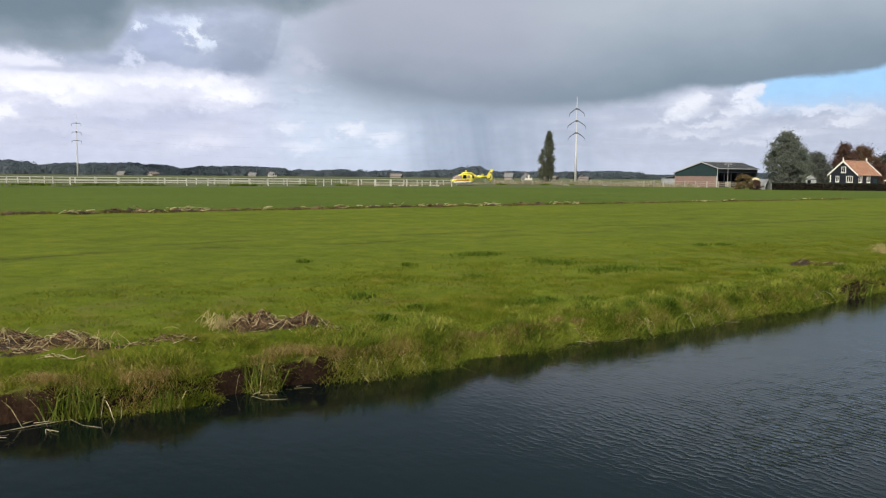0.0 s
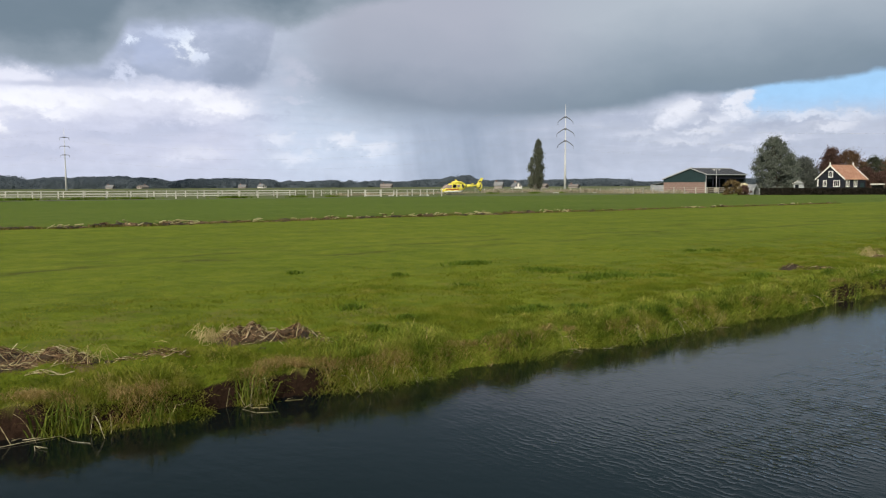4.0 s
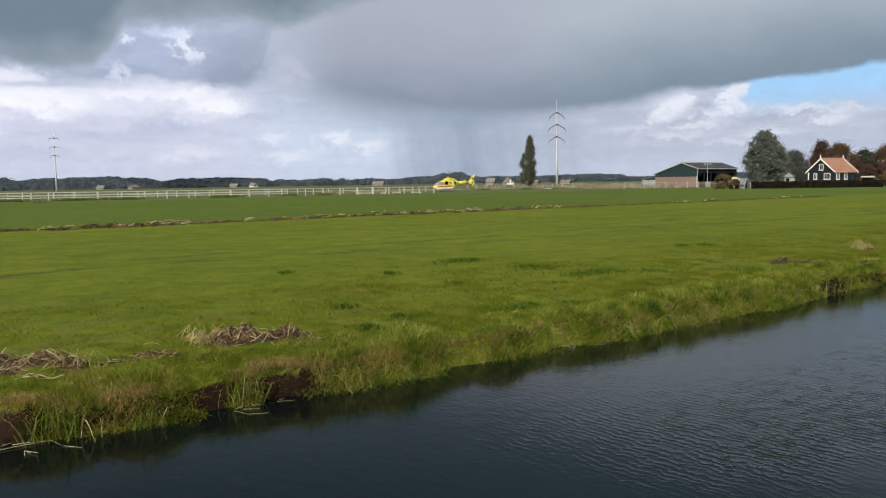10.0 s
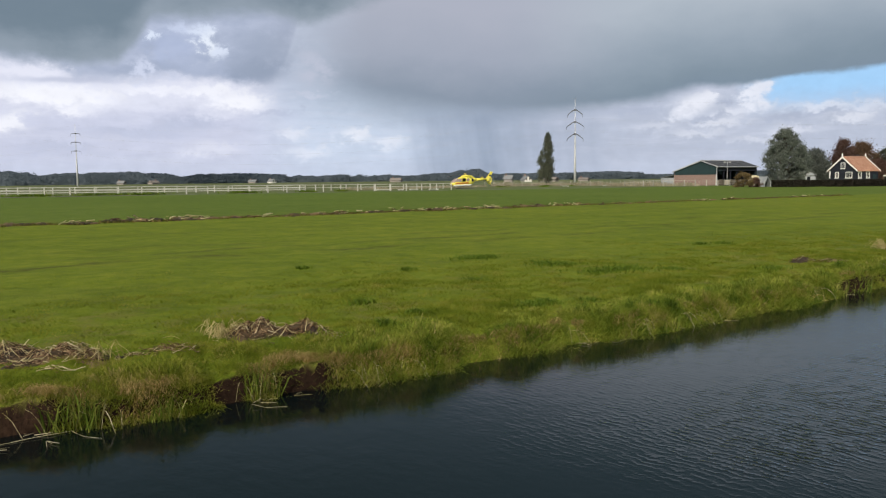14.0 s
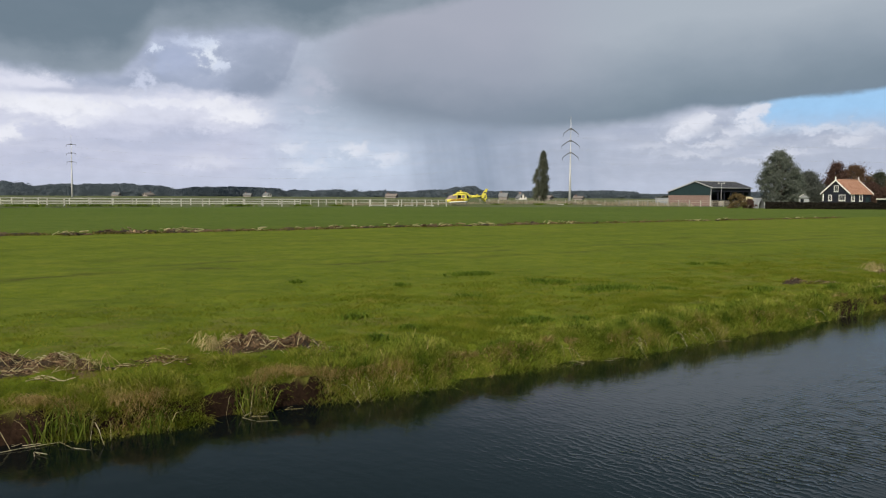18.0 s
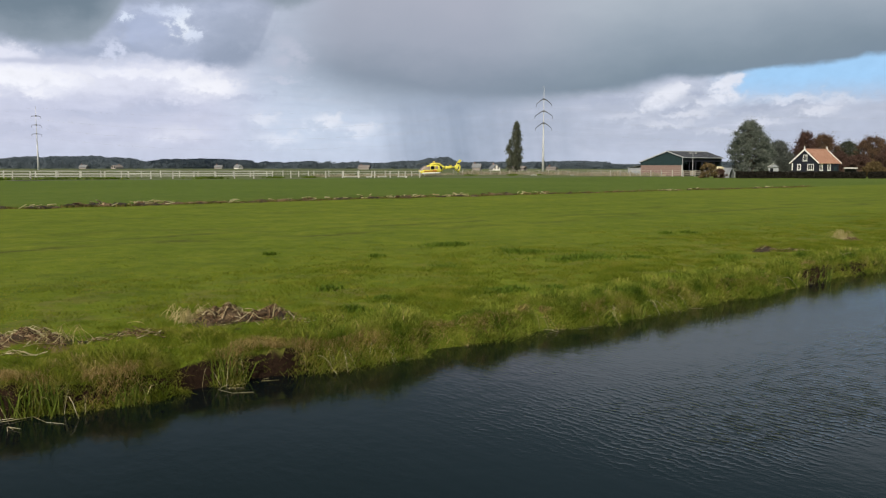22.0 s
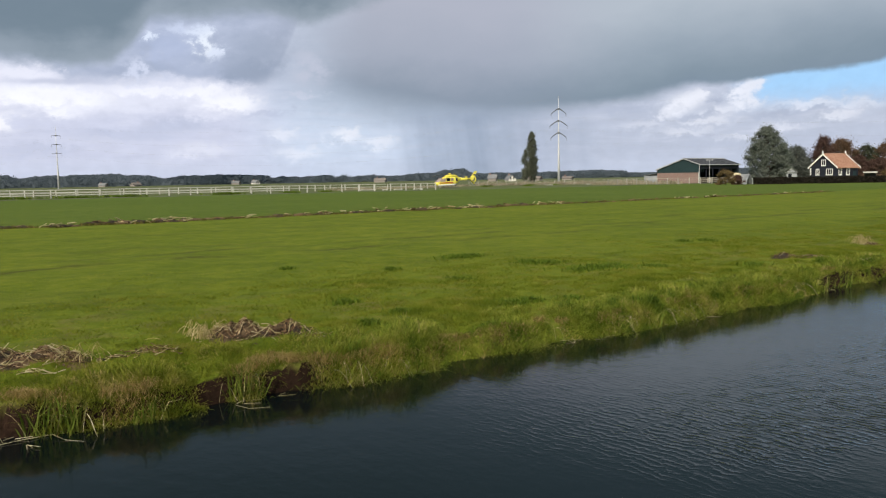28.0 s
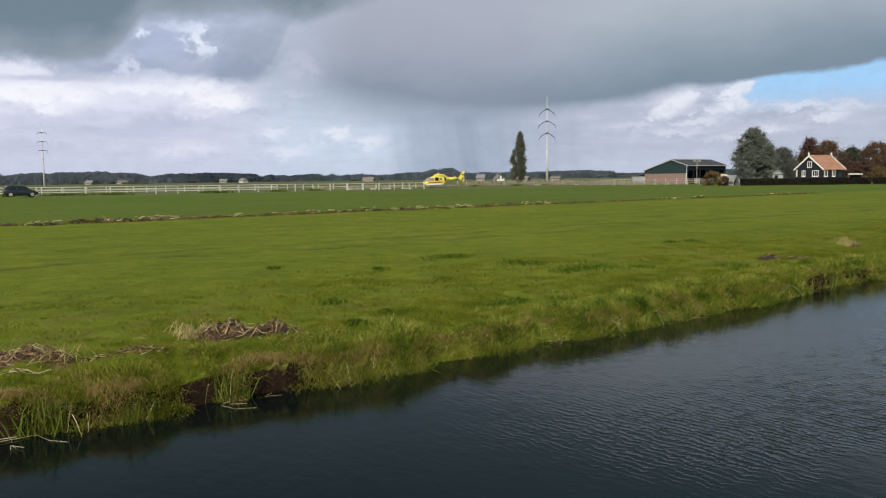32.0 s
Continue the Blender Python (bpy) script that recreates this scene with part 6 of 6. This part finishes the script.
def straw_heap(x, y, length, width, h, seed, label, yaw=0.0, pale=0.35, count=420, clods=1.0):
    """Cut reed and peat thrown out of the ditch: a lumpy mound of peat with clods, and short broken stems matted over it."""
    rng = np.random.default_rng(seed)
    z0 = land(x, y)
    top = thing("reed_heap", label, "reed heap", pose(x, y, z0 - 0.02, 0, 0, yaw))

    def hump(u, w):
        e = np.exp(-np.abs(u / length / 0.47) ** 3.2 - np.abs(w / width / 0.46) ** 3.0)
        return e * (1 + 0.45 * drift(u + seed, w, 0.10, seed) + 0.25 * drift(u + seed, w, 0.035, seed + 1))

    if clods > 0.5:
        nu, nw = int(length / 0.025) + 8, int(width / 0.025) + 8
        gu, gw = np.meshgrid(np.linspace(-0.62, 0.62, nu) * length, np.linspace(-0.62, 0.62, nw) * width)
        gz = hump(gu, gw) * h * 0.78 - 0.012
        bm = B()
        vs = [[bm.verts.new((float(gu[j, i]), float(gw[j, i]), float(gz[j, i]))) for i in range(nu)] for j in range(nw)]
        for j in range(nw - 1):
            for i in range(nu - 1):
                bm.faces.new((vs[j][i], vs[j][i + 1], vs[j + 1][i + 1], vs[j + 1][i]))
        part("mound", bm, M_mud, top, "crumbling brown peat", smoothed=True)
    for k in range(int((5 + length * 18) * clods)):
        u, w = float(np.clip(rng.normal(0, 0.28), -0.55, 0.55)) * length, float(rng.normal(-0.08, 0.24)) * width
        r = float(rng.uniform(0.02, 0.055)) * (0.7 + h * 2.0)
        o = clod(top, rng, u, w, r)
        o.location.z = max(r * 0.15, float(hump(u, w)) * h * 0.72 - r * 0.3)

    def mat_of(k, r, sx, sy, lift, lo, hi, tilt):
        u, w = rng.normal(0, 0.27, k) * sx, rng.normal(-0.02, 0.25, k) * sy
        a = rng.normal(0.15, 0.75, k) + 0.9 * drift(u + seed, w, 0.14, seed + 5)
        ln = rng.uniform(lo, hi, k)
        up = rng.normal(0.0, tilt, k)
        pts = []
        for t in (-0.5, -0.15, 0.2, 0.5):
            pu, pw = u + np.cos(a + 0.5 * t) * ln * t, w + np.sin(a + 0.5 * t) * ln * t
            pz = np.maximum(hump(pu, pw) * h * 0.80, 0.0) + lift * rng.uniform(0.3, 1.0, k) + up * ln * t + 0.02 * ln * rng.normal(0, 1, k)
            pts.append(np.stack([pu, pw, np.maximum(pz, 0.004)], 1))
        rr = r * rng.uniform(0.6, 1.4, k)
        return join_np([stalks(p, q, rr) for p, q in zip(pts, pts[1:])])

    v, f = mat_of(int(count * 0.95), 0.0032, length, width, 0.024, 0.05, 0.22, 0.20)
    tagged(hang("straw", mesh_np("straw", v, f, M_straw), top), kind="stuff")
    v, f = mat_of(int(count * pale * 0.40), 0.0046, length * 1.1, width * 1.1, 0.030, 0.07, 0.24, 0.30)
    tagged(hang("bleached_straw", mesh_np("bleached_straw", v, f, M_pale), top, "bleached reed stems"), kind="stuff")
    return top


def pale_tuft(x, y, r, h, seed, count, label, mat=None, lean=1.2):
    """A tuft of dead grass, its stems bent over every way."""
    rng = np.random.default_rng(seed)
    a, q = rng.uniform(0, 6.28, count), r * np.abs(rng.normal(0, 0.55, count))
    base = np.stack([np.cos(a) * q * 1.3, np.sin(a) * q * 0.9, np.zeros(count)], 1)
    b = a + rng.normal(0, 0.9, count)
    out = np.stack([np.cos(b), np.sin(b), np.zeros(count)], 1)
    hh, ln = h * rng.uniform(0.15, 1.25, count), h * lean * rng.uniform(0.2, 1.6, count)
    up = np.array([0, 0, 1.0])
    drop = rng.uniform(0.0, 0.75, count)
    pts = [base + up * (hh * (1.0 - (1.0 - t / 0.6) ** 2) * np.where(t > 0.6, 1, 1) * 1.0 - hh * drop * max(0.0, t - 0.6) / 0.4)[:, None] + out * (ln * t ** 1.4)[:, None] for t in (0.0, 0.3, 0.6, 0.85, 1.0)]
    for p in pts:
        p[:, 2] = np.maximum(p[:, 2], 0.0)
    rr = 0.0027 * rng.uniform(0.6, 1.5, count)
    v, f = join_np([stalks(p, q, rr) for p, q in zip(pts, pts[1:])])
    ob = new("grass_tuft", mesh_np("grass_tuft", v, f, mat or M_blond))
    ob.location = (x, y, land(x, y) - 0.015)
    return tagged(ob, label, "grass tuft", kind="stuff")


M_blond = leafy("blond_dead_grass", [(0.0, (0.24, 0.20, 0.07)), (0.5, (0.42, 0.35, 0.16)), (1.0, (0.60, 0.50, 0.28))], through=0.15)
straw_heap(-2.12, 8.46, 0.56, 0.46, 0.165, 91, "tall heap of cut brown reed and peat on the pasture", 10, count=270, pale=0.4)
straw_heap(-1.66, 8.44, 0.74, 0.44, 0.155, 92, "flatter end of the reed heap, red-brown peat and stems", 6, count=190, pale=0.5)
straw_heap(-1.28, 8.30, 0.44, 0.22, 0.05, 102, "loose cut reed lying beside the heap", 20, count=70, pale=0.6, clods=0.3)
pale_tuft(-2.44, 8.46, 0.22, 0.15, 93, 90, "bleached dry grass tuft at the reed heap's end", lean=1.0)
pale_tuft(-2.46, 8.36, 0.17, 0.11, 103, 60, "low bleached dry grass tuft beside the reed heap", lean=1.1)
straw_heap(-3.62, 7.32, 0.66, 0.46, 0.13, 94, "heap of cut brown reed and peat near the bank", 5, count=220, pale=0.6)
straw_heap(-4.26, 7.38, 0.86, 0.54, 0.16, 95, "large heap of brown reed and peat near the bank", 10, count=250, pale=0.6)
straw_heap(-3.86, 7.06, 0.60, 0.22, 0.06, 104, "dark crumbs of peat before the reed heap", 8, count=30, pale=0.3, clods=0.9)
pale_tuft(-3.36, 7.40, 0.13, 0.15, 96, 46, "dry pale grass tuft at the reed heap")
straw_heap(-2.70, 7.62, 0.36, 0.36, 0.03, 97, "small scatter of red-brown reed on the grass", 0, count=90, pale=0.25, clods=0.4)
straw_heap(-3.02, 7.44, 0.34, 0.10, 0.03, 105, "a few brown crumbs and stems on the grass", 5, count=18, pale=0.6, clods=0.4)
straw_heap(-3.58, 6.86, 0.40, 0.07, 0.02, 98, "pale reed stems lying on the bank", 4, count=12, pale=1.6, clods=0)
straw_heap(6.70, 15.2, 0.55, 0.35, 0.13, 99, "dark molehill of peat with a little straw", 30, count=40, pale=0.3, clods=0.9)
straw_heap(7.10, 15.05, 0.60, 0.40, 0.04, 106, "flat patch of bare brown peat beside the molehill", 10, count=60, pale=0.3, clods=0.8)
pale_tuft(9.75, 18.1, 0.11, 0.20, 100, 90, "bleached dry grass tuft near the bank", lean=0.9)
straw_heap(9.85, 17.9, 0.40, 0.22, 0.08, 107, "small brown peat heap under the dry tuft", 20, count=50, pale=0.5, clods=0.8)
straw_heap(8.0, 14.7, 0.5, 0.3, 0.06, 101, "thin scatter of brown reed near the bank", 20, count=60, pale=0.3, clods=0.2)


def green_tufts():
    rng = np.random.default_rng(111)
    spots = [(0.45, 16.5, 0.30), (0.75, 16.45, 0.22), (1.80, 15.1, 0.28), (2.15, 15.0, 0.22), (2.85, 14.1, 0.34), (2.55, 13.8, 0.25), (3.15, 14.1, 0.30), (3.9, 14.2, 0.16), (-1.21, 10.5, 0.14), (-0.78, 8.97, 0.12), (-0.46, 9.8, 0.10),
             (0.96, 10.4, 0.22), (1.25, 10.6, 0.16), (1.85, 10.8, 0.14), (0.37, 13.1, 0.16), (-2.8, 14.9, 0.10), (-0.8, 14.3, 0.10), (5.6, 14.0, 0.20), (6.75, 19.9, 0.18), (6.1, 19.7, 0.14)]
    vf = []
    for x, y, r in spots:
        c = int(40 + 1700 * r)
        a, q = rng.uniform(0, 6.28, c), r * np.abs(rng.normal(0, 0.75, c))
        base = np.stack([x + np.cos(a) * q * 1.1, y + np.sin(a) * q, np.full(c, land(x, y) - 0.01)], 1)
        vf.append(blades(base, 0.095 * rng.uniform(0.4, 1.25, c), 0.014 * rng.uniform(0.7, 1.4, c), rng.uniform(0.3, 1.2, c), rng))
    v, f = join_np(vf)
    tagged(new("weed_patch", mesh_np("weed_patch", v, f, M_dark)), "low dark green weeds dotted over the pasture", "weeds", kind="stuff")


green_tufts()


def reeds(x, y, r, h, count, seed, label, mat=None):
    rng = np.random.default_rng(seed)
    a, q = rng.uniform(0, 6.28, count), r * np.sqrt(rng.uniform(0, 1, count))
    base = np.stack([np.cos(a) * q, np.sin(a) * q * 0.6, np.zeros(count)], 1)
    v, f = blades(base, h * rng.uniform(0.55, 1.15, count), 0.011 * rng.uniform(0.6, 1.4, count), rng.uniform(0.15, 1.0, count), rng, 0.38, (0.35, -0.35, 0))
    ob = new("reed_clump", mesh_np("reed_clump", v, f, mat or M_reed))
    ob.location = (x, y, WATER_Z - 0.04)
    return tagged(ob, label, "reeds")


def at_bank(s, off=0.03):
    return to_xy(s, BANK + bank_edge(s) + off)


for k, (s, h, c, r) in enumerate(((1.16, 0.46, 80, 0.16), (1.0, 0.36, 40, 0.14), (2.60, 0.42, 60, 0.11), (2.74, 0.34, 40, 0.10), (1.75, 0.30, 60, 0.22), (5.9, 0.25, 18, 0.2), (8.0, 0.34, 26, 0.2), (12.4, 0.40, 40, 0.3), (13.2, 0.42, 44, 0.3), (15.4, 0.5, 60, 0.35))):
    x, y = at_bank(s)
    reeds(x, y, r, h, c, 120 + k, "clump of green reed at the water's edge")


def bank_straws():
    """Dry stems that hang from the bank into the water."""
    rng = np.random.default_rng(131)
    vf = []
    for s in (0.4, 0.62, 1.3, 2.62, 2.75, 3.5, 3.7, 4.2, 4.25, 6.5, 7.4, 7.55, 7.7, 8.5, 8.6, 9.0, 9.5, 11.9):
        c = int(rng.integers(2, 4))
        x, y = at_bank(s, 0.05)
        p = np.array([x, y, -0.14]) + np.stack([rng.normal(0, 0.09, c), rng.normal(0, 0.04, c), rng.uniform(-0.03, 0.06, c)], 1)
        out = np.array([UY, -UX, 0]) * rng.uniform(0.05, 0.18, c)[:, None] + np.stack([rng.normal(0.02, 0.08, c), rng.normal(0, 0.04, c), np.zeros(c)], 1)
        up = rng.uniform(0.0, 0.035, c)
        pts = [p + out * t + np.stack([np.zeros(c), np.zeros(c), up * 4 * t * (1 - t) - 0.16 * t * t], 1) for t in (0, 0.3, 0.6, 0.85, 1.05)]
        for q in pts:
            q[:, 2] = np.maximum(q[:, 2], WATER_Z + 0.004)
        rr = 0.0022 * rng.uniform(0.6, 1.6, c)
        vf.append(join_np([stalks(a, b, rr) for a, b in zip(pts, pts[1:])]))
    # broken stems afloat at the foot of the bank
    for s, out, c in ((0.05, 0.16, 4), (0.35, 0.30, 5), (0.75, 0.12, 3), (2.55, 0.10, 4), (2.9, 0.16, 2), (4.4, 0.08, 3), (6.6, 0.08, 4), (7.0, 0.06, 4), (8.3, 0.07, 3), (9.2, 0.08, 3), (12.8, 0.10, 3)):
        x, y = at_bank(s, -out)
        p = np.array([x, y, WATER_Z + 0.004]) + np.stack([rng.normal(0, 0.07, c), rng.normal(0, 0.05, c), rng.uniform(0, 0.015, c)], 1)
        a = rng.normal(0.5, 0.7, c)
        d = np.stack([np.cos(a), np.sin(a), rng.normal(0.02, 0.05, c)], 1) * rng.uniform(0.05, 0.22, c)[:, None]
        vf.append(stalks(p, p + d, 0.0026 * rng.uniform(0.6, 1.5, c)))
    # one long stem afloat, a broken one leaning on it, and a drowned tuft of blades
    for pts, r in ((((-3.50, 5.74, 0.004), (-3.35, 5.86, 0.006), (-3.21, 5.97, 0.012), (-3.02, 6.12, 0.008)), 0.0028), (((-3.32, 6.40, 0.15), (-3.15, 6.28, 0.09), (-2.92, 6.12, 0.01)), 0.0024),
                   (((-2.99, 6.06, 0.03), (-2.86, 5.99, 0.006), (-2.70, 5.95, 0.004)), 0.0024), (((-1.75, 6.77, 0.03), (-1.62, 6.74, 0.006), (-1.45, 6.78, 0.004)), 0.0024),
                   (((-3.09, 5.88, 0.01), (-3.00, 5.78, 0.02)), 0.0035), (((-3.08, 5.87, 0.01), (-2.96, 5.81, 0.015)), 0.0035), (((-3.09, 5.87, 0.01), (-3.03, 5.76, 0.01)), 0.003)):
        pts = np.array(pts) + (0, 0, WATER_Z)
        vf.append(stalks(pts[:-1], pts[1:], np.full(len(pts) - 1, r)))
    v, f = join_np(vf)
    tagged(new("dry_reed", mesh_np("dry_reed", v, f, M_pale)), "bleached reed stems hanging from the bank over the water", "reed", kind="stuff")


bank_straws()


def spoil_row():
    """The row of dredged peat, turf and dead reed along the second ditch."""
    rng = np.random.default_rng(141)
    s = -8.0
    while s < 62:
        ln = rng.uniform(0.8, 3.0)
        n = ridge_n(s) + rng.normal(0, 0.15)
        x, y = to_xy(s + ln / 2, n)
        big = 1.0 if s < 30 else 0.6
        top = thing("spoil_heap", "low ridge of dredged peat and dead reed along the ditch", "spoil", pose(x, y, land(x, y) - 0.03, 0, 0, 35.2 + float(rng.normal(0, 3))), "spoil along the ditch")
        for j in range(int(ln * 7.5 * big) + 2):
            clod(top, rng, float(rng.uniform(-0.5, 0.5)) * ln, float(rng.normal(-0.05, 0.34)), float(rng.uniform(0.06, 0.20)) * (0.55 + 0.45 * big))
        c = int(ln * rng.uniform(1, 11) * big) + 1
        p = np.stack([rng.uniform(-0.5, 0.5, c) * ln, rng.normal(0, 0.22, c), rng.uniform(0.03, 0.17, c)], 1)
        a = rng.normal(0, 0.8, c)
        d = np.stack([np.cos(a), np.sin(a), rng.normal(0, 0.12, c)], 1) * rng.uniform(0.10, 0.45, c)[:, None]
        v, f = stalks(p - d / 2, p + d / 2, 0.020 * rng.uniform(0.5, 2.4, c))
        tagged(hang("dead_reed", mesh_np("dead_reed", v, f, M_pale if rng.uniform() < 0.22 else M_straw), top, "bleached dead reed"), kind="stuff")
        c = int(ln * 230)
        base = np.stack([rng.uniform(-0.6, 0.6, c) * ln, rng.normal(0, 0.42, c), np.zeros(c)], 1)
        v, f = blades(base, 0.11 * rng.uniform(0.5, 1.3, c), 0.04 * rng.uniform(0.7, 1.4, c), rng.uniform(0.2, 0.9, c), rng)
        tagged(hang("grass", mesh_np("grass", v, f, M_rough), top, "rough brownish grass on the spoil"), kind="stuff")
        s += ln + (rng.uniform(0.0, 0.6) if s < 30 else rng.uniform(0.3, 2.5))


spoil_row()


def reed_on_spoil():
    """Bright cut reed lying on the row of spoil."""
    rng = np.random.default_rng(145)
    for s, c, r in ((6.1, 4, 0.4), (8.6, 5, 0.35), (10.2, 16, 0.8), (10.9, 9, 0.4), (14.0, 7, 0.3), (18.2, 4, 0.4), (21.0, 4, 0.5), (22.9, 8, 0.6), (24.0, 5, 0.3), (27.0, 6, 0.5), (31.8, 5, 0.6), (33.2, 5, 0.5), (48.0, 5, 0.8)):
        x, y = to_xy(s, ridge_n(s) - 0.25)
        c = int(c * 1.3)
        p = np.stack([rng.normal(0, 0.6, c) * r, rng.normal(0, 0.22, c), rng.uniform(0.05, 0.20, c)], 1)
        a, b = rng.normal(0, 0.6, c), rng.normal(0.05, 0.22, c)
        d = np.stack([np.cos(a) * np.cos(b), np.sin(a) * np.cos(b), np.sin(b)], 1) * rng.uniform(0.10, 0.34, c)[:, None]
        q, e = p - d / 2, p + d / 2
        q[:, 2], e[:, 2] = np.maximum(q[:, 2], 0.02), np.maximum(e[:, 2], 0.02)
        ob = new("cut_reed", mesh_np("cut_reed", *stalks(q, e, 0.024 * rng.uniform(0.6, 1.6, c)), M_pale))
        ob.matrix_world = pose(x, y, land(x, y), 0, 0, 35.2)
        tagged(ob, "bleached cut reed lying on the row of spoil", "reed", kind="stuff")


reed_on_spoil()


def verge_weeds():
    """Rough dark grass along the foot of the fences."""
    rng = np.random.default_rng(151)
    vf = []
    for x0, y0, c, r in ((-52, 99, 260, 3.0), (-46, 103, 300, 3.5), (-41, 106, 260, 3.0), (-29.5, 113.5, 420, 2.2), (-22, 122, 180, 1.4), (-17, 125, 160, 1.2), (12, 190, 160, 1.6), (22, 190, 120, 1.4), (24, 205, 200, 2.0), (30, 203, 160, 2.0)):
        u = rng.normal(0, 0.5, c) * r
        x, y = x0 + u * 0.825 + rng.normal(0, 0.3, c), y0 + u * 0.565 + rng.normal(0, 0.3, c)
        base = np.stack([x, y, np.array([far_drop(b) for b in y]) - 0.02], 1)
        vf.append(blades(base, 0.45 * rng.uniform(0.5, 1.2, c), 0.10 * rng.uniform(0.7, 1.4, c), rng.uniform(0.2, 0.9, c), rng))
    v, f = join_np(vf)
    tagged(new("verge_grass", mesh_np("verge_grass", v, f, M_dark)), "rough dark grass along the fence foot", "grass", kind="stuff")


verge_weeds()


def dry_strip():
    """Tall bleached grass and reed along the wire fence and round the paddock."""
    rng = np.random.default_rng(161)
    vf = []
    for x0, y0, x1, y1, c, h in ((11.0, 216.0, 63.0, 203.0, 5200, 0.95), (36.0, 182.0, 52.0, 170.0, 1700, 0.75), (-20.0, 150.0, 9.0, 214.0, 2600, 0.5)):
        t = rng.uniform(0, 1, c)
        x, y = x0 + (x1 - x0) * t + rng.normal(0, 0.4, c), y0 + (y1 - y0) * t + rng.normal(0, 1.2, c)
        tall = h * np.clip(1 + 0.5 * drift(x, y, 3.0, 8), 0.4, 1.5)
        base = np.stack([x, y, np.array([far_drop(b) for b in y]) - 0.02], 1)
        vf.append(blades(base, tall * rng.uniform(0.5, 1.2, c), 0.12 * rng.uniform(0.6, 1.4, c), rng.uniform(0.1, 0.6, c), rng))
    v, f = join_np(vf)
    tagged(new("reed_strip", mesh_np("reed_strip", v, f, M_bleached)), "strip of tall bleached grass along the wire fence", "grass", kind="stuff")


M_bleached = leafy("bleached_grass", [(0.0, (0.22, 0.20, 0.13)), (0.5, (0.32, 0.29, 0.20)), (1.0, (0.42, 0.38, 0.28))], through=0.35)
dry_strip()


def jump_pole(x, y, ln, yaw, label):
    top = thing("ground_pole", label, "pole", pose(x, y, far_drop(y) + 0.02, 0, 0, yaw), "white poles in the meadow")
    part("pole", rod(B(), (-ln / 2, 0, 0.12), (ln / 2, 0, 0.12), 0.07, sides=10), M_white, top)
    for s in (-1, 1):
        part("block", box(B(), 0.18, 0.3, 0.14, s * (ln / 2 - 0.2), 0, -0.04), M_white, top)


for x, y, ln, yaw in ((-11.5, 136.0, 2.8, 8), (-8.6, 137.0, 1.0, 0), (-6.4, 138.0, 1.6, 5), (-3.0, 139.0, 1.8, 5), (28.0, 196.0, 1.6, 10), (37.5, 196.0, 1.0, 10)):
    jump_pole(x, y, ln, yaw, "white pole lying low in the meadow")


def motions():
    # the cloud deck drifts on the wind
    walk(clouds, [(0, pose(-31.2, 0, EYE)), (13, pose(0, 0, EYE)), (32, pose(45.6, 0, EYE))])
    # ripples run along the ditch
    a = math.degrees(math.atan2(UY, UX))
    walk(WATER, [(0, pose(0, 0, WATER_Z, 0, 0, a)), (32, pose(UX * 6.4, UY * 6.4, WATER_Z, 0, 0, a))])
    # the car comes along the road
    f = Vector((0.825, 0.565, 0))
    rows = []
    for t in (0, 8, 16, 24, 32):
        p = Vector(CAR_AT_END) - f * 18.8 * (32 - t)
        rows.append((t, pose(p.x, p.y, far_drop(p.y) + 0.02, 0, 0, math.degrees(math.atan2(f.y, f.x)))))
    walk(CAR, rows)


motions()
